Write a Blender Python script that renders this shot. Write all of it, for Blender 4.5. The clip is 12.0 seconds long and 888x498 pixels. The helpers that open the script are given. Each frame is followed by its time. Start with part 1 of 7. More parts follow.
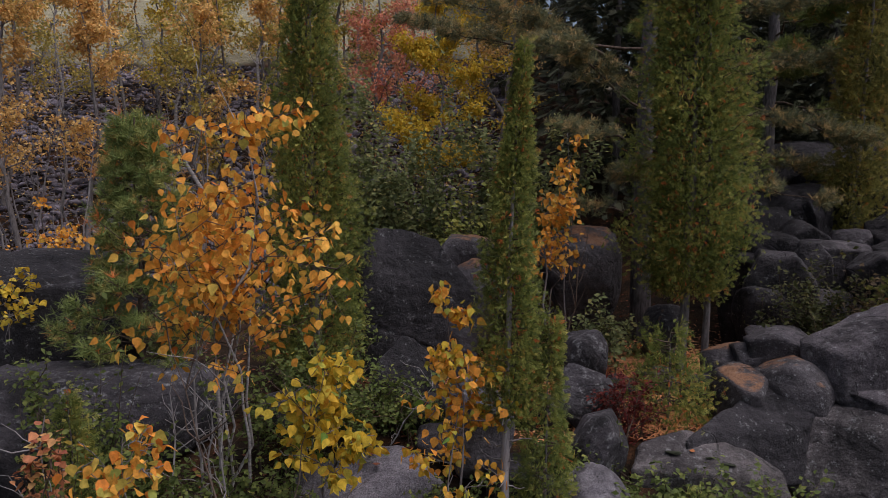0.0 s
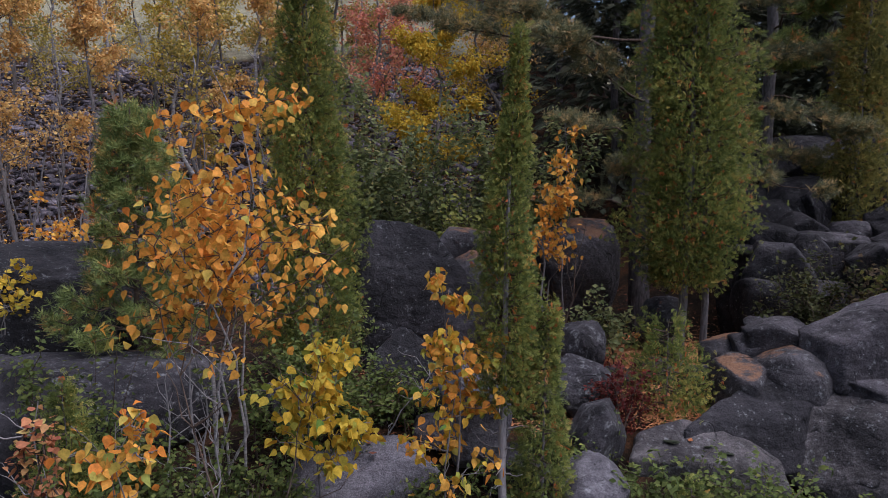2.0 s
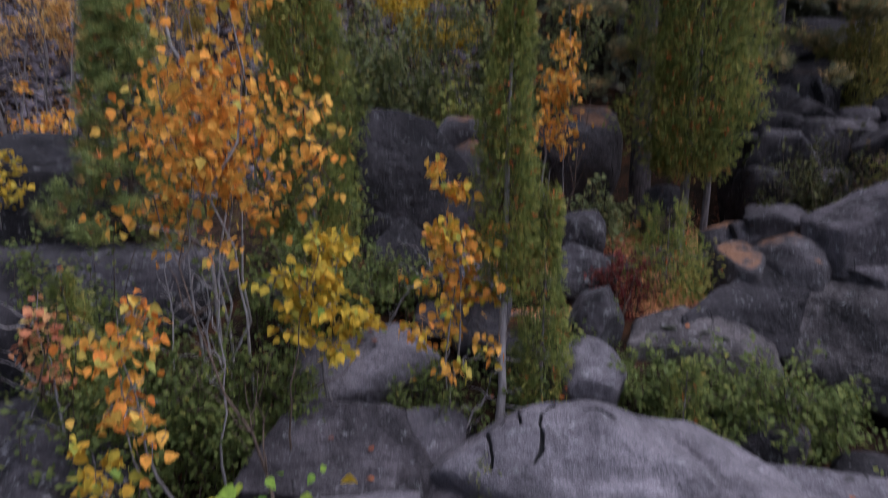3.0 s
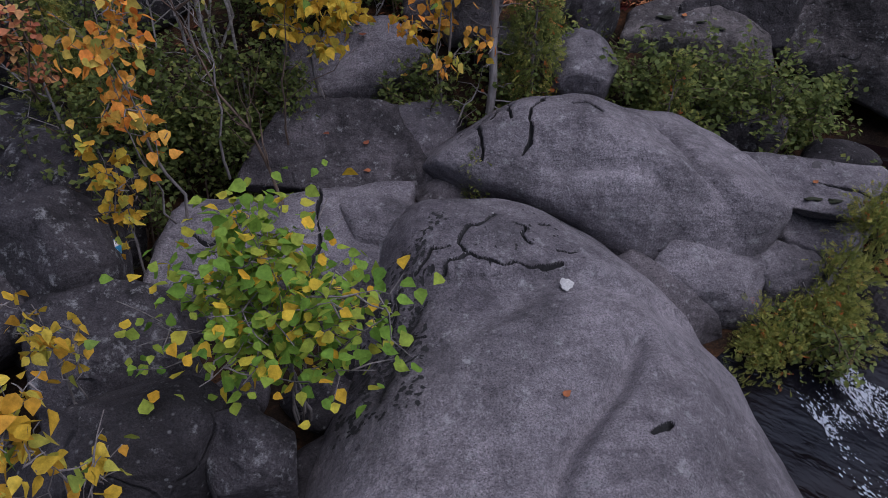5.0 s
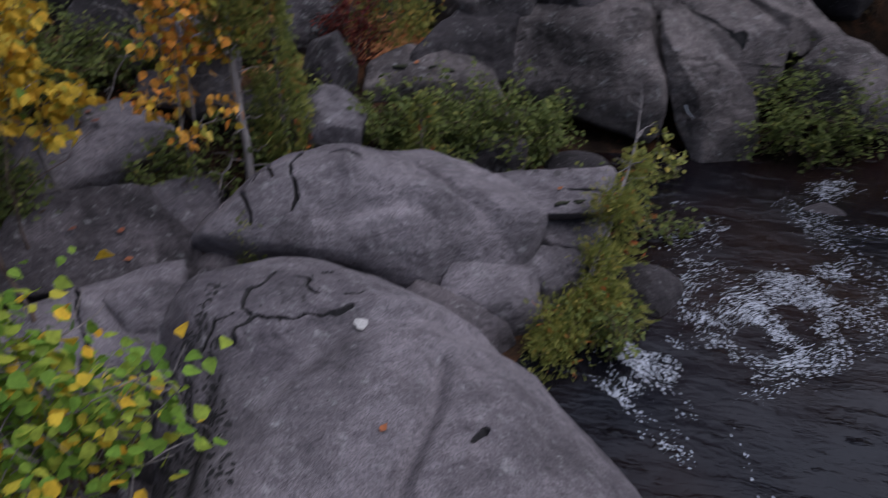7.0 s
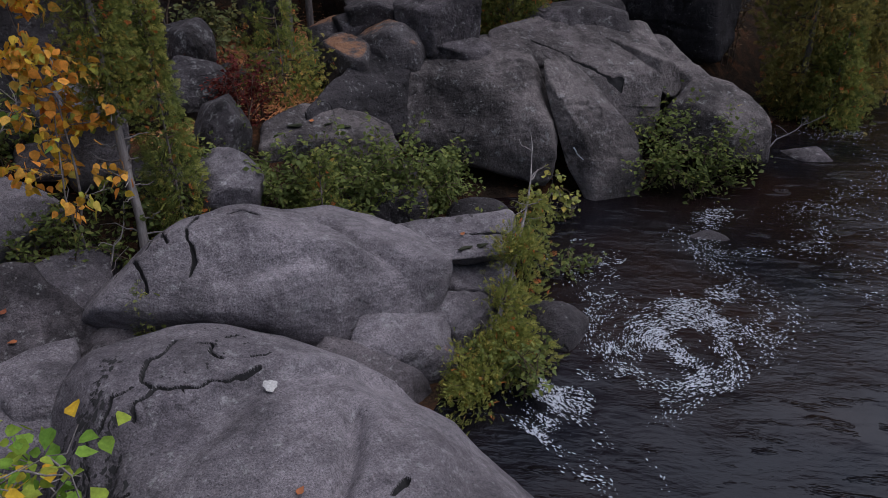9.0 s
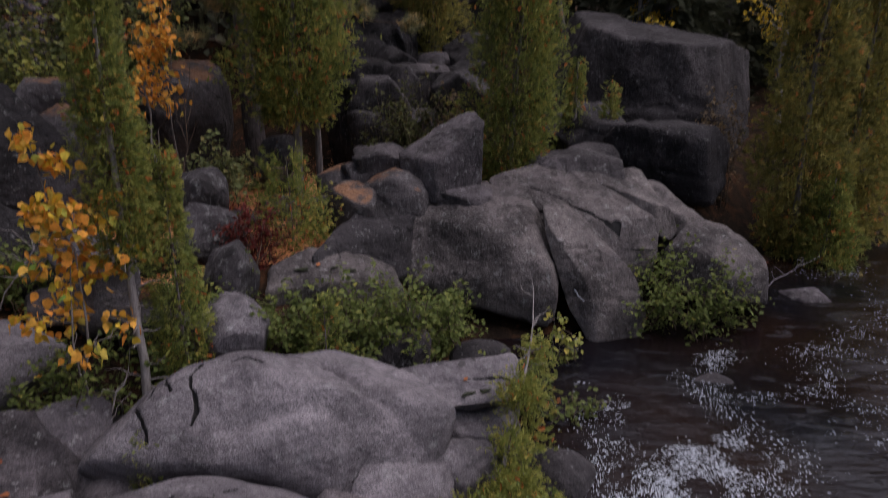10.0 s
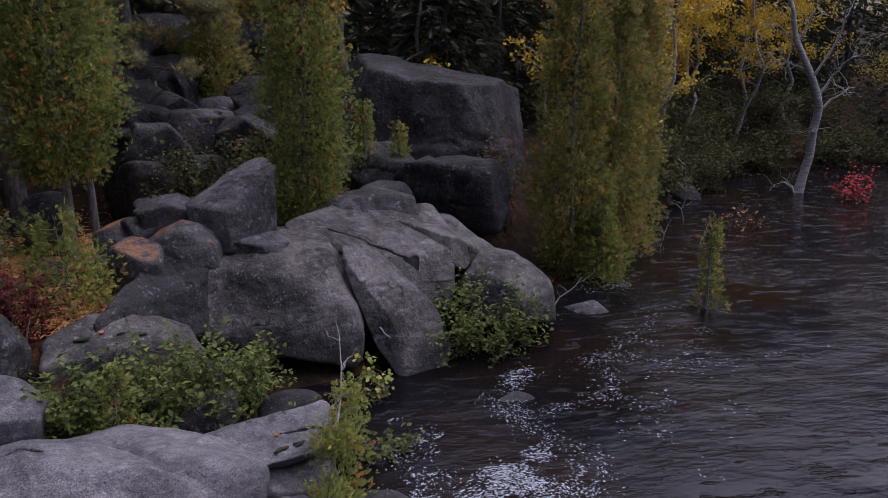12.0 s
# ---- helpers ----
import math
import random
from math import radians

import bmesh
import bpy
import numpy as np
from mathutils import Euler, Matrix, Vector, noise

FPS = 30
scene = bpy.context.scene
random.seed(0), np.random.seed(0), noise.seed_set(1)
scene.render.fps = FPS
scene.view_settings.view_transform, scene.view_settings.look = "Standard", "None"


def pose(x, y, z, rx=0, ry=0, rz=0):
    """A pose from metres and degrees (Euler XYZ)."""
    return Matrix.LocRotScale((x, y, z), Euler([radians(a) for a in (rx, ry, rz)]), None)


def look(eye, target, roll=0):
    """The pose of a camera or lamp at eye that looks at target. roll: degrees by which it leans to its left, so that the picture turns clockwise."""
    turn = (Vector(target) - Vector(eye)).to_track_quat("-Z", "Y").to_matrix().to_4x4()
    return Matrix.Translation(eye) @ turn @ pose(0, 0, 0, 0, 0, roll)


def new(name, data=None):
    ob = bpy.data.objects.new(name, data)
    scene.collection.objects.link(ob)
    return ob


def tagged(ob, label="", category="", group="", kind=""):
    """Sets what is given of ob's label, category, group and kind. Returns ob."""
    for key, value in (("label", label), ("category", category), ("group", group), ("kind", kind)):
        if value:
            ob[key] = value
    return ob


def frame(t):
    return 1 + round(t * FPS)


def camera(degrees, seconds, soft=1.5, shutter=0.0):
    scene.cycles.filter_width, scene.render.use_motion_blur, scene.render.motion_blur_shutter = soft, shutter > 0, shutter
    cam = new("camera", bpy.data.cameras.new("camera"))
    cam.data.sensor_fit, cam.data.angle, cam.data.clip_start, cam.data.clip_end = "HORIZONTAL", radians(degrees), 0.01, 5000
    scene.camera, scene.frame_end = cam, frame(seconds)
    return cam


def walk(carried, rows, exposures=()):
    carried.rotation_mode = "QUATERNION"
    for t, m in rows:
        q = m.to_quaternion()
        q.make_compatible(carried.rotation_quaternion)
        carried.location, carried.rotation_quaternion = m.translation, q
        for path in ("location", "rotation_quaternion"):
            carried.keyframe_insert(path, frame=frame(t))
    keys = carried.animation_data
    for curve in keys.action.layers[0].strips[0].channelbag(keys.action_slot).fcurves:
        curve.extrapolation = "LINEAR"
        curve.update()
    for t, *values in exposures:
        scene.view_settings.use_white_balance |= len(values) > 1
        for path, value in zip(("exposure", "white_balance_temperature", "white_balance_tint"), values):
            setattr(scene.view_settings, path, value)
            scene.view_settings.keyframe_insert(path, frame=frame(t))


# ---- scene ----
cam = camera(64.4, 12.0, soft=0.6, shutter=0.5)
ROWS = [
    (0, 0.073, 0.013, 3.687, 0.13, -6.90, -0.24),
    (0.5, 0.113, 0.012, 3.707, 0.16, -6.95, -0.12),
    (1, 0.133, -0.009, 3.703, 0.15, -6.95, -0.08),
    (1.5, 0.123, -0.010, 3.633, 0.13, -6.93, -0.13),
    (2, 0.097, 0.029, 3.591, 0.07, -6.97, -0.15),
    (2.5, 0.089, 0.082, 3.579, 0.04, -7.01, -0.11),
    (3, 0.082, 0.116, 3.527, -0.16, -15.54, 0.18),
    (3.5, 0.078, 0.116, 3.485, -0.46, -27.34, 0.43),
    (3.7, 0.080, 0.111, 3.500, -0.50, -32.38, 0.49),
    (5.3, 0.029, 0.062, 3.575, -2.24, -40.23, 0.09),
    (5.5, 0.024, 0.055, 3.577, -4.18, -40.25, -0.00),
    (6, 0.040, 0.021, 3.536, -8.88, -39.85, -0.03),
    (6.5, 0.049, -0.001, 3.496, -14.43, -39.32, -0.16),
    (7, 0.069, -0.020, 3.440, -22.30, -34.38, -0.11),
    (7.5, 0.073, -0.054, 3.392, -29.52, -30.06, 0.03),
    (7.7, 0.056, -0.073, 3.380, -30.76, -29.53, -0.14),
    (9.3, 0.091, -0.064, 3.445, -30.88, -29.93, 0.04),
    (9.5, 0.077, -0.072, 3.489, -30.84, -28.49, 0.00),
    (10, 0.075, -0.079, 3.560, -30.65, -19.38, 0.03),
    (10.5, 0.109, -0.137, 3.589, -32.13, -16.59, 0.05),
    (11, 0.105, -0.108, 3.598, -44.20, -16.59, -0.06),
    (11.5, 0.097, -0.094, 3.600, -47.31, -16.50, 0.00),
    (12, 0.093, -0.098, 3.626, -47.34, -16.49, 0.02),
]
walk(cam, [(t, pose(x, y, z, 90 + pitch, roll, yaw)) for t, x, y, z, yaw, pitch, roll in ROWS],
     [(0.0, -0.06, 6800, 16), (1.0, 0.02, 6600, 16), (2.5, 0.26, 6000, 18), (3.0, 0.18, 6050, 19), (3.7, -0.14, 6050, 19), (5.5, -0.27, 6150, 17), (7.7, -0.30, 6350, 16), (9.4, -0.18, 6550, 14), (10.0, -0.12, 7000, 20), (10.6, 0.0, 6800, 20), (12.0, 0.08, 6250, 21)])

# ---- world and light: late overcast day ----
world = bpy.data.worlds.new("overcast")
scene.world = world
world.use_nodes = True
wn, wl = world.node_tree.nodes, world.node_tree.links
sky = wn.new("ShaderNodeTexSky")
sky.sky_type, sky.sun_disc = "NISHITA", False
sky.sun_elevation, sky.sun_rotation = radians(67), radians(112)
sky.air_density, sky.dust_density, sky.ozone_density = 1.0, 3.0, 1.0
wn["Background"].inputs["Strength"].default_value = 0.085
wl.new(sky.outputs["Color"], wn["Background"].inputs["Color"])
sun_data = bpy.data.lights.new("sun", "SUN")
sun_data.energy, sun_data.angle, sun_data.color = 3.7, radians(84), (0.90, 0.905, 1.0)
sun = new("sun", sun_data)
sun.matrix_world = look((0, 0, 0), (-math.cos(radians(67)) * math.sin(radians(112)), -math.cos(radians(67)) * math.cos(radians(112)), -math.sin(radians(67))))
scene.view_settings.exposure = 0.0

# ---- materials ----


def mat(name):
    m = bpy.data.materials.new(name)
    m.use_nodes = True
    n, l = m.node_tree.nodes, m.node_tree.links
    return m, n, l, n["Principled BSDF"]


def ramp(n, stops):
    r = n.new("ShaderNodeValToRGB")
    els = r.color_ramp.elements
    while len(els) < len(stops):
        els.new(0.5)
    for e, (p, c) in zip(els, stops):
        e.position, e.color = p, (*c, 1)
    return r


def noise_node(n, l, coord, scale, detail=6, rough=0.6, stretch=None):
    t = n.new("ShaderNodeTexNoise")
    t.inputs["Scale"].default_value, t.inputs["Detail"].default_value, t.inputs["Roughness"].default_value = scale, detail, rough
    if stretch:
        mp = n.new("ShaderNodeMapping")
        mp.inputs["Scale"].default_value = stretch
        l.new(coord, mp.inputs["Vector"])
        coord = mp.outputs["Vector"]
    l.new(coord, t.inputs["Vector"])
    return t


def mixc(n, l, fac, a, b, mode="MIX"):
    x = n.new("ShaderNodeMix")
    x.data_type, x.blend_type = "RGBA", mode
    for socket, value in ((x.inputs[0], fac), (x.inputs[6], a), (x.inputs[7], b)):
        if isinstance(value, (int, float)):
            socket.default_value = value
        elif isinstance(value, tuple):
            socket.default_value = (*value, 1)
        else:
            l.new(value, socket)
    return x.outputs[2]


def rock_material(name, light, mid, dark, stain, lichen, moss=0.0, veins=0.8):
    """Granite: grain, weather stains, pale and black lichen crusts."""
    m, n, l, b = mat(name)
    co = n.new("ShaderNodeNewGeometry").outputs["Position"]
    big = noise_node(n, l, co, 1.1, 5, 0.6)
    r1 = ramp(n, [(0.32, dark), (0.5, mid), (0.7, light)])
    l.new(big.outputs["Fac"], r1.inputs["Fac"])
    grain = noise_node(n, l, co, 90, 3, 0.7)
    r2 = ramp(n, [(0.3, (0.4, 0.4, 0.42)), (0.5, (1, 1, 1)), (0.7, (1.7, 1.68, 1.7))])
    l.new(grain.outputs["Fac"], r2.inputs["Fac"])
    c = mixc(n, l, 0.75, r1.outputs["Color"], r2.outputs["Color"], "MULTIPLY")
    med = noise_node(n, l, co, 14, 6, 0.7)
    r3 = ramp(n, [(0.3, (0.5, 0.5, 0.52)), (0.52, (1, 1, 1)), (0.7, (1.25, 1.25, 1.26))])
    l.new(med.outputs["Fac"], r3.inputs["Fac"])
    c = mixc(n, l, 0.6, c, r3.outputs["Color"], "MULTIPLY")
    st = noise_node(n, l, co, 2.6, 7, 0.72, (1, 1, 0.45))
    r4 = ramp(n, [(0.5, (0, 0, 0)), (0.62, (1, 1, 1))])
    l.new(st.outputs["Fac"], r4.inputs["Fac"])
    f = n.new("ShaderNodeMath")
    f.operation = "MULTIPLY"
    f.inputs[1].default_value = stain
    l.new(r4.outputs["Color"], f.inputs[0])
    c = mixc(n, l, f.outputs[0], c, tuple(v * 0.45 for v in dark))
    fo = noise_node(n, l, co, 7, 5, 0.65, (0.35, 1.6, 3.2))
    r13 = ramp(n, [(0.34, (0.62, 0.61, 0.63)), (0.5, (1, 1, 1)), (0.68, (1.2, 1.19, 1.2))])
    l.new(fo.outputs["Fac"], r13.inputs["Fac"])
    c = mixc(n, l, 0.6, c, r13.outputs["Color"], "MULTIPLY")
    # broad weather tones
    bt = noise_node(n, l, co, 0.8, 9, 0.68)
    r14 = ramp(n, [(0.36, (0.48, 0.47, 0.50)), (0.5, (1, 1, 1)), (0.64, (1.32, 1.31, 1.30))])
    l.new(bt.outputs["Fac"], r14.inputs["Fac"])
    c = mixc(n, l, 0.9, c, r14.outputs["Color"], "MULTIPLY")
    # dark mineral specks
    spk = noise_node(n, l, co, 150, 2, 0.6)
    r15 = ramp(n, [(0.36, (0.35, 0.35, 0.36)), (0.44, (1, 1, 1)), (0.64, (1, 1, 1)), (0.74, (1.9, 1.9, 1.9))])
    l.new(spk.outputs["Fac"], r15.inputs["Fac"])
    c = mixc(n, l, 0.75, c, r15.outputs["Color"], "MULTIPLY")
    # crusts of pale lichen
    li = noise_node(n, l, co, 9, 9, 0.8)
    r5 = ramp(n, [(0.60 - lichen * 0.12, (0, 0, 0)), (0.70 - lichen * 0.1, (1, 1, 1))])
    l.new(li.outputs["Fac"], r5.inputs["Fac"])
    f2 = n.new("ShaderNodeMath")
    f2.operation = "MULTIPLY"
    f2.inputs[1].default_value = 0.55
    l.new(r5.outputs["Color"], f2.inputs[0])
    c = mixc(n, l, f2.outputs[0], c, (0.36, 0.37, 0.37))
    # small black lichen flecks
    bl = noise_node(n, l, co, 26, 5, 0.75)
    r6 = ramp(n, [(0.66, (0, 0, 0)), (0.70, (1, 1, 1))])
    l.new(bl.outputs["Fac"], r6.inputs["Fac"])
    c = mixc(n, l, r6.outputs["Color"], c, (0.02, 0.02, 0.022))
    if moss:
        up = n.new("ShaderNodeSeparateXYZ")
        l.new(n["Geometry"].outputs["Normal"], up.inputs[0])
        mo = noise_node(n, l, co, 1.7, 6, 0.7)
        mul = n.new("ShaderNodeMath")
        mul.operation = "MULTIPLY"
        l.new(up.outputs["Z"], mul.inputs[0])
        l.new(mo.outputs["Fac"], mul.inputs[1])
        r7 = ramp(n, [(0.44, (0, 0, 0)), (0.52, (moss, moss, moss))])
        l.new(mul.outputs[0], r7.inputs["Fac"])
        lit = noise_node(n, l, co, 60, 4, 0.8)
        r8 = ramp(n, [(0.3, (0.09, 0.05, 0.034)), (0.6, (0.27, 0.14, 0.075)), (0.8, (0.42, 0.22, 0.11))])
        l.new(lit.outputs["Fac"], r8.inputs["Fac"])
        c = mixc(n, l, r7.outputs["Color"], c, r8.outputs["Color"])
    # hairline joints picked out in black lichen
    ve = noise_node(n, l, co, 0.9, 3, 0.5)
    r9 = ramp(n, [(0.4935, (0, 0, 0)), (0.498, (1, 1, 1)), (0.502, (1, 1, 1)), (0.5065, (0, 0, 0))])
    l.new(ve.outputs["Fac"], r9.inputs["Fac"])
    brk = noise_node(n, l, co, 3.3, 4, 0.7)
    r10 = ramp(n, [(0.5, (0, 0, 0)), (0.6, (veins, veins, veins))])
    l.new(brk.outputs["Fac"], r10.inputs["Fac"])
    vm = mixc(n, l, 1.0, r9.outputs["Color"], r10.outputs["Color"], "MULTIPLY")
    c = mixc(n, l, vm, c, (0.015, 0.015, 0.017))
    # pale round lichen spots
    vo = n.new("ShaderNodeTexVoronoi")
    vo.inputs["Scale"].default_value = 19
    l.new(co, vo.inputs["Vector"])
    r11 = ramp(n, [(0.10, (1, 1, 1)), (0.22, (0, 0, 0))])
    l.new(vo.outputs["Distance"], r11.inputs["Fac"])
    sep = n.new("ShaderNodeSeparateColor")
    l.new(vo.outputs["Color"], sep.inputs[0])
    r12 = ramp(n, [(0.72 - lichen * 0.5, (0, 0, 0)), (0.80 - lichen * 0.5, (0.3, 0.3, 0.3))])
    l.new(sep.outputs[0], r12.inputs["Fac"])
    sp = mixc(n, l, 1.0, r11.outputs["Color"], r12.outputs["Color"], "MULTIPLY")
    c = mixc(n, l, sp, c, (0.34, 0.35, 0.35))
    l.new(c, b.inputs["Base Color"])
    b.inputs["Roughness"].default_value = 0.85
    b.inputs["Specular IOR Level"].default_value = 0.25
    bump1, bump2 = n.new("ShaderNodeBump"), n.new("ShaderNodeBump")
    bump1.inputs["Strength"].default_value, bump1.inputs["Distance"].default_value = 0.7, 0.022
    bump2.inputs["Strength"].default_value, bump2.inputs["Distance"].default_value = 0.6, 0.006
    l.new(med.outputs["Fac"], bump1.inputs["Height"])
    bump0, wide = n.new("ShaderNodeBump"), noise_node(n, l, co, 4.0, 8, 0.65)
    bump0.inputs["Strength"].default_value, bump0.inputs["Distance"].default_value = 1.0, 0.10
    l.new(wide.outputs["Fac"], bump0.inputs["Height"])
    bump3 = n.new("ShaderNodeBump")
    bump3.invert = True
    bump3.inputs["Strength"].default_value, bump3.inputs["Distance"].default_value = 1.0, 0.03
    l.new(vm, bump3.inputs["Height"])
    l.new(bump0.outputs["Normal"], bump3.inputs["Normal"])
    l.new(bump3.outputs["Normal"], bump1.inputs["Normal"])
    l.new(grain.outputs["Fac"], bump2.inputs["Height"])
    l.new(bump1.outputs["Normal"], bump2.inputs["Normal"])
    l.new(bump2.outputs["Normal"], b.inputs["Normal"])
    return m


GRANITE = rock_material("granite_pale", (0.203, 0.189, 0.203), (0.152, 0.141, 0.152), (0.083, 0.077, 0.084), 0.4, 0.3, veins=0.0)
GRANITE_MID = rock_material("granite_weathered", (0.138, 0.124, 0.130), (0.084, 0.076, 0.081), (0.033, 0.030, 0.032), 0.8, 0.3, veins=0.4)
# darker copy of the granite: the shade under the trees is in its colour
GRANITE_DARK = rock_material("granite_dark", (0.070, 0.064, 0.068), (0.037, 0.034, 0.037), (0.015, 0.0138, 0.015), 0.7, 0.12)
GRANITE_RIVER = rock_material("granite_river_worn", (0.180, 0.161, 0.158), (0.113, 0.101, 0.099), (0.041, 0.037, 0.037), 0.7, 0.35, veins=0.5)
# the same granite on a near-black base colour
GRANITE_BLACK = rock_material("granite_near_black", (0.046, 0.043, 0.047), (0.023, 0.0215, 0.0235), (0.010, 0.0093, 0.0102), 0.6, 0.22)
GRANITE_DIM = rock_material("granite_lichened", (0.084, 0.077, 0.083), (0.050, 0.046, 0.050), (0.019, 0.0175, 0.019), 0.8, 0.45, veins=0.6)
GRANITE_NEEDLES = rock_material("granite_with_needles", (0.105, 0.097, 0.10), (0.07, 0.064, 0.067), (0.034, 0.031, 0.033), 0.5, 0.3, 0.95)


def leaf_material(name, stops, per_object=False, gloss=0.3, through_light=0.35, rough=0.7):
    m, n, l, b = mat(name)
    if per_object:
        src = n.new("ShaderNodeObjectInfo").outputs["Random"]
    else:
        at = n.new("ShaderNodeAttribute")
        at.attribute_name = "tint"
        src = at.outputs["Fac"]
    r = ramp(n, stops)
    l.new(src, r.inputs["Fac"])
    co = n.new("ShaderNodeNewGeometry").outputs["Position"]
    v = noise_node(n, l, co, 25, 4, 0.7)
    rv = ramp(n, [(0.3, (0.6, 0.6, 0.6)), (0.7, (1.25, 1.25, 1.25))])
    l.new(v.outputs["Fac"], rv.inputs["Fac"])
    c = mixc(n, l, 1.0, r.outputs["Color"], rv.outputs["Color"], "MULTIPLY")
    l.new(c, b.inputs["Base Color"])
    b.inputs["Roughness"].default_value, b.inputs["Specular IOR Level"].default_value = rough, gloss * 0.5
    if through_light:
        tr, add = n.new("ShaderNodeBsdfTranslucent"), n.new("ShaderNodeMixShader")
        l.new(c, tr.inputs["Color"])
        add.inputs[0].default_value = through_light
        l.new(b.outputs[0], add.inputs[1])
        l.new(tr.outputs[0], add.inputs[2])
        l.new(add.outputs[0], n["Material Output"].inputs["Surface"])
    return m


def bark_material(name, a, bcol, c3, scale=30, stretch=(1, 1, 0.25)):
    m, n, l, b = mat(name)
    co = n.new("ShaderNodeNewGeometry").outputs["Position"]
    t = noise_node(n, l, co, scale, 6, 0.7, stretch)
    r = ramp(n, [(0.3, a), (0.5, bcol), (0.7, c3)])
    l.new(t.outputs["Fac"], r.inputs["Fac"])
    l.new(r.outputs["Color"], b.inputs["Base Color"])
    b.inputs["Roughness"].default_value, b.inputs["Specular IOR Level"].default_value = 0.9, 0.15
    bp = n.new("ShaderNodeBump")
    bp.inputs["Strength"].default_value, bp.inputs["Distance"].default_value = 0.8, 0.01
    l.new(t.outputs["Fac"], bp.inputs["Height"])
    l.new(bp.outputs["Normal"], b.inputs["Normal"])
    return m


BARK_GREY = bark_material("bark_grey", (0.07, 0.06, 0.055), (0.16, 0.145, 0.14), (0.27, 0.25, 0.24))
BARK_DARK = bark_material("bark_dark", (0.04, 0.036, 0.036), (0.095, 0.086, 0.086), (0.17, 0.156, 0.156))
BARK_PALE = bark_material("bark_pale", (0.12, 0.105, 0.10), (0.27, 0.25, 0.24), (0.45, 0.43, 0.41), 22, (0.3, 0.3, 1.4))
BARK_DEAD = bark_material("bark_dead_wood", (0.13, 0.115, 0.11), (0.24, 0.22, 0.215), (0.36, 0.34, 0.33), 40, (1, 1, 0.12))
BARK_BROWN = bark_material("bark_brown", (0.035, 0.025, 0.02), (0.09, 0.065, 0.05), (0.15, 0.11, 0.085))

CEDAR = leaf_material("cedar_foliage", [(0.0, (0.070, 0.098, 0.030)), (0.4, (0.201, 0.240, 0.062)), (0.75, (0.366, 0.365, 0.093)), (0.92, (0.530, 0.410, 0.106)), (0.96, (0.594, 0.260, 0.085)), (1.0, (0.615, 0.180, 0.058))], through_light=0.4)
CEDAR_DULL = leaf_material("cedar_foliage_dull", [(0.0, (0.094, 0.104, 0.034)), (0.45, (0.255, 0.240, 0.067)), (0.8, (0.447, 0.370, 0.100)), (0.95, (0.541, 0.370, 0.106)), (1.0, (0.619, 0.260, 0.085))], through_light=0.4)
PINE_NEEDLES = leaf_material("pine_needles", [(0.0, (0.088, 0.122, 0.042)), (0.55, (0.236, 0.295, 0.091)), (0.85, (0.394, 0.349, 0.106)), (0.95, (0.741, 0.295, 0.106)), (1.0, (0.741, 0.269, 0.091))], through_light=0.15)
PINE_DARK = leaf_material("pine_needles_dark", [(0.0, (0.091, 0.116, 0.077)), (0.6, (0.268, 0.263, 0.129)), (0.85, (0.643, 0.432, 0.189)), (1.0, (0.702, 0.494, 0.234))], through_light=0.15)
SPRUCE = leaf_material("spruce_needles", [(0.0, (0.032, 0.038, 0.026)), (0.6, (0.075, 0.082, 0.050)), (1.0, (0.160, 0.150, 0.092))], through_light=0.2)
ORANGE_STOPS = [(0.0, (0.64, 0.19, 0.036)), (0.25, (0.78, 0.32, 0.054)), (0.6, (0.84, 0.44, 0.081)), (0.85, (0.68, 0.48, 0.095)), (1.0, (0.34, 0.38, 0.088))]
YELLOW_STOPS = [(0.0, (0.55, 0.28, 0.034)), (0.4, (0.68, 0.45, 0.047)), (0.75, (0.6, 0.47, 0.068)), (0.92, (0.35, 0.38, 0.068)), (1.0, (0.16, 0.28, 0.054))]
GREEN_STOPS = [(0.0, (0.085, 0.19, 0.028)), (0.4, (0.17, 0.30, 0.042)), (0.66, (0.30, 0.36, 0.05)), (0.78, (0.62, 0.46, 0.045)), (1.0, (0.66, 0.36, 0.03))]
ORANGE = leaf_material("leaves_orange", ORANGE_STOPS)
ORANGE_LEAF = leaf_material("single_leaves_orange", ORANGE_STOPS, True)
YELLOW = leaf_material("leaves_yellow", YELLOW_STOPS)
YELLOW_LEAF = leaf_material("single_leaves_yellow", YELLOW_STOPS, True)
GREEN_MIX = leaf_material("leaves_green_yellow", GREEN_STOPS)
GREEN_LEAF = leaf_material("single_leaves_green", GREEN_STOPS, True)
RUSSET = leaf_material("leaves_russet", [(0.0, (0.358, 0.202, 0.088)), (0.4, (0.694, 0.392, 0.125)), (0.75, (0.806, 0.538, 0.193)), (1.0, (0.717, 0.616, 0.251))])
OLIVE = leaf_material("leaves_olive", [(0.0, (0.201, 0.190, 0.058)), (0.5, (0.442, 0.359, 0.091)), (0.8, (0.682, 0.473, 0.114)), (1.0, (0.843, 0.607, 0.182))])
CRIMSON = leaf_material("leaves_crimson", [(0.0, (0.36, 0.04, 0.05)), (0.5, (0.58, 0.075, 0.085)), (1.0, (0.60, 0.18, 0.12))])
RED = leaf_material("leaves_red", [(0.0, (0.360, 0.099, 0.069)), (0.5, (0.600, 0.264, 0.117)), (1.0, (0.659, 0.658, 0.210))])
ROSE = leaf_material("leaves_rose", [(0.0, (0.58, 0.17, 0.13)), (0.5, (0.76, 0.32, 0.21)), (0.8, (0.78, 0.43, 0.21)), (1.0, (0.68, 0.52, 0.2))])
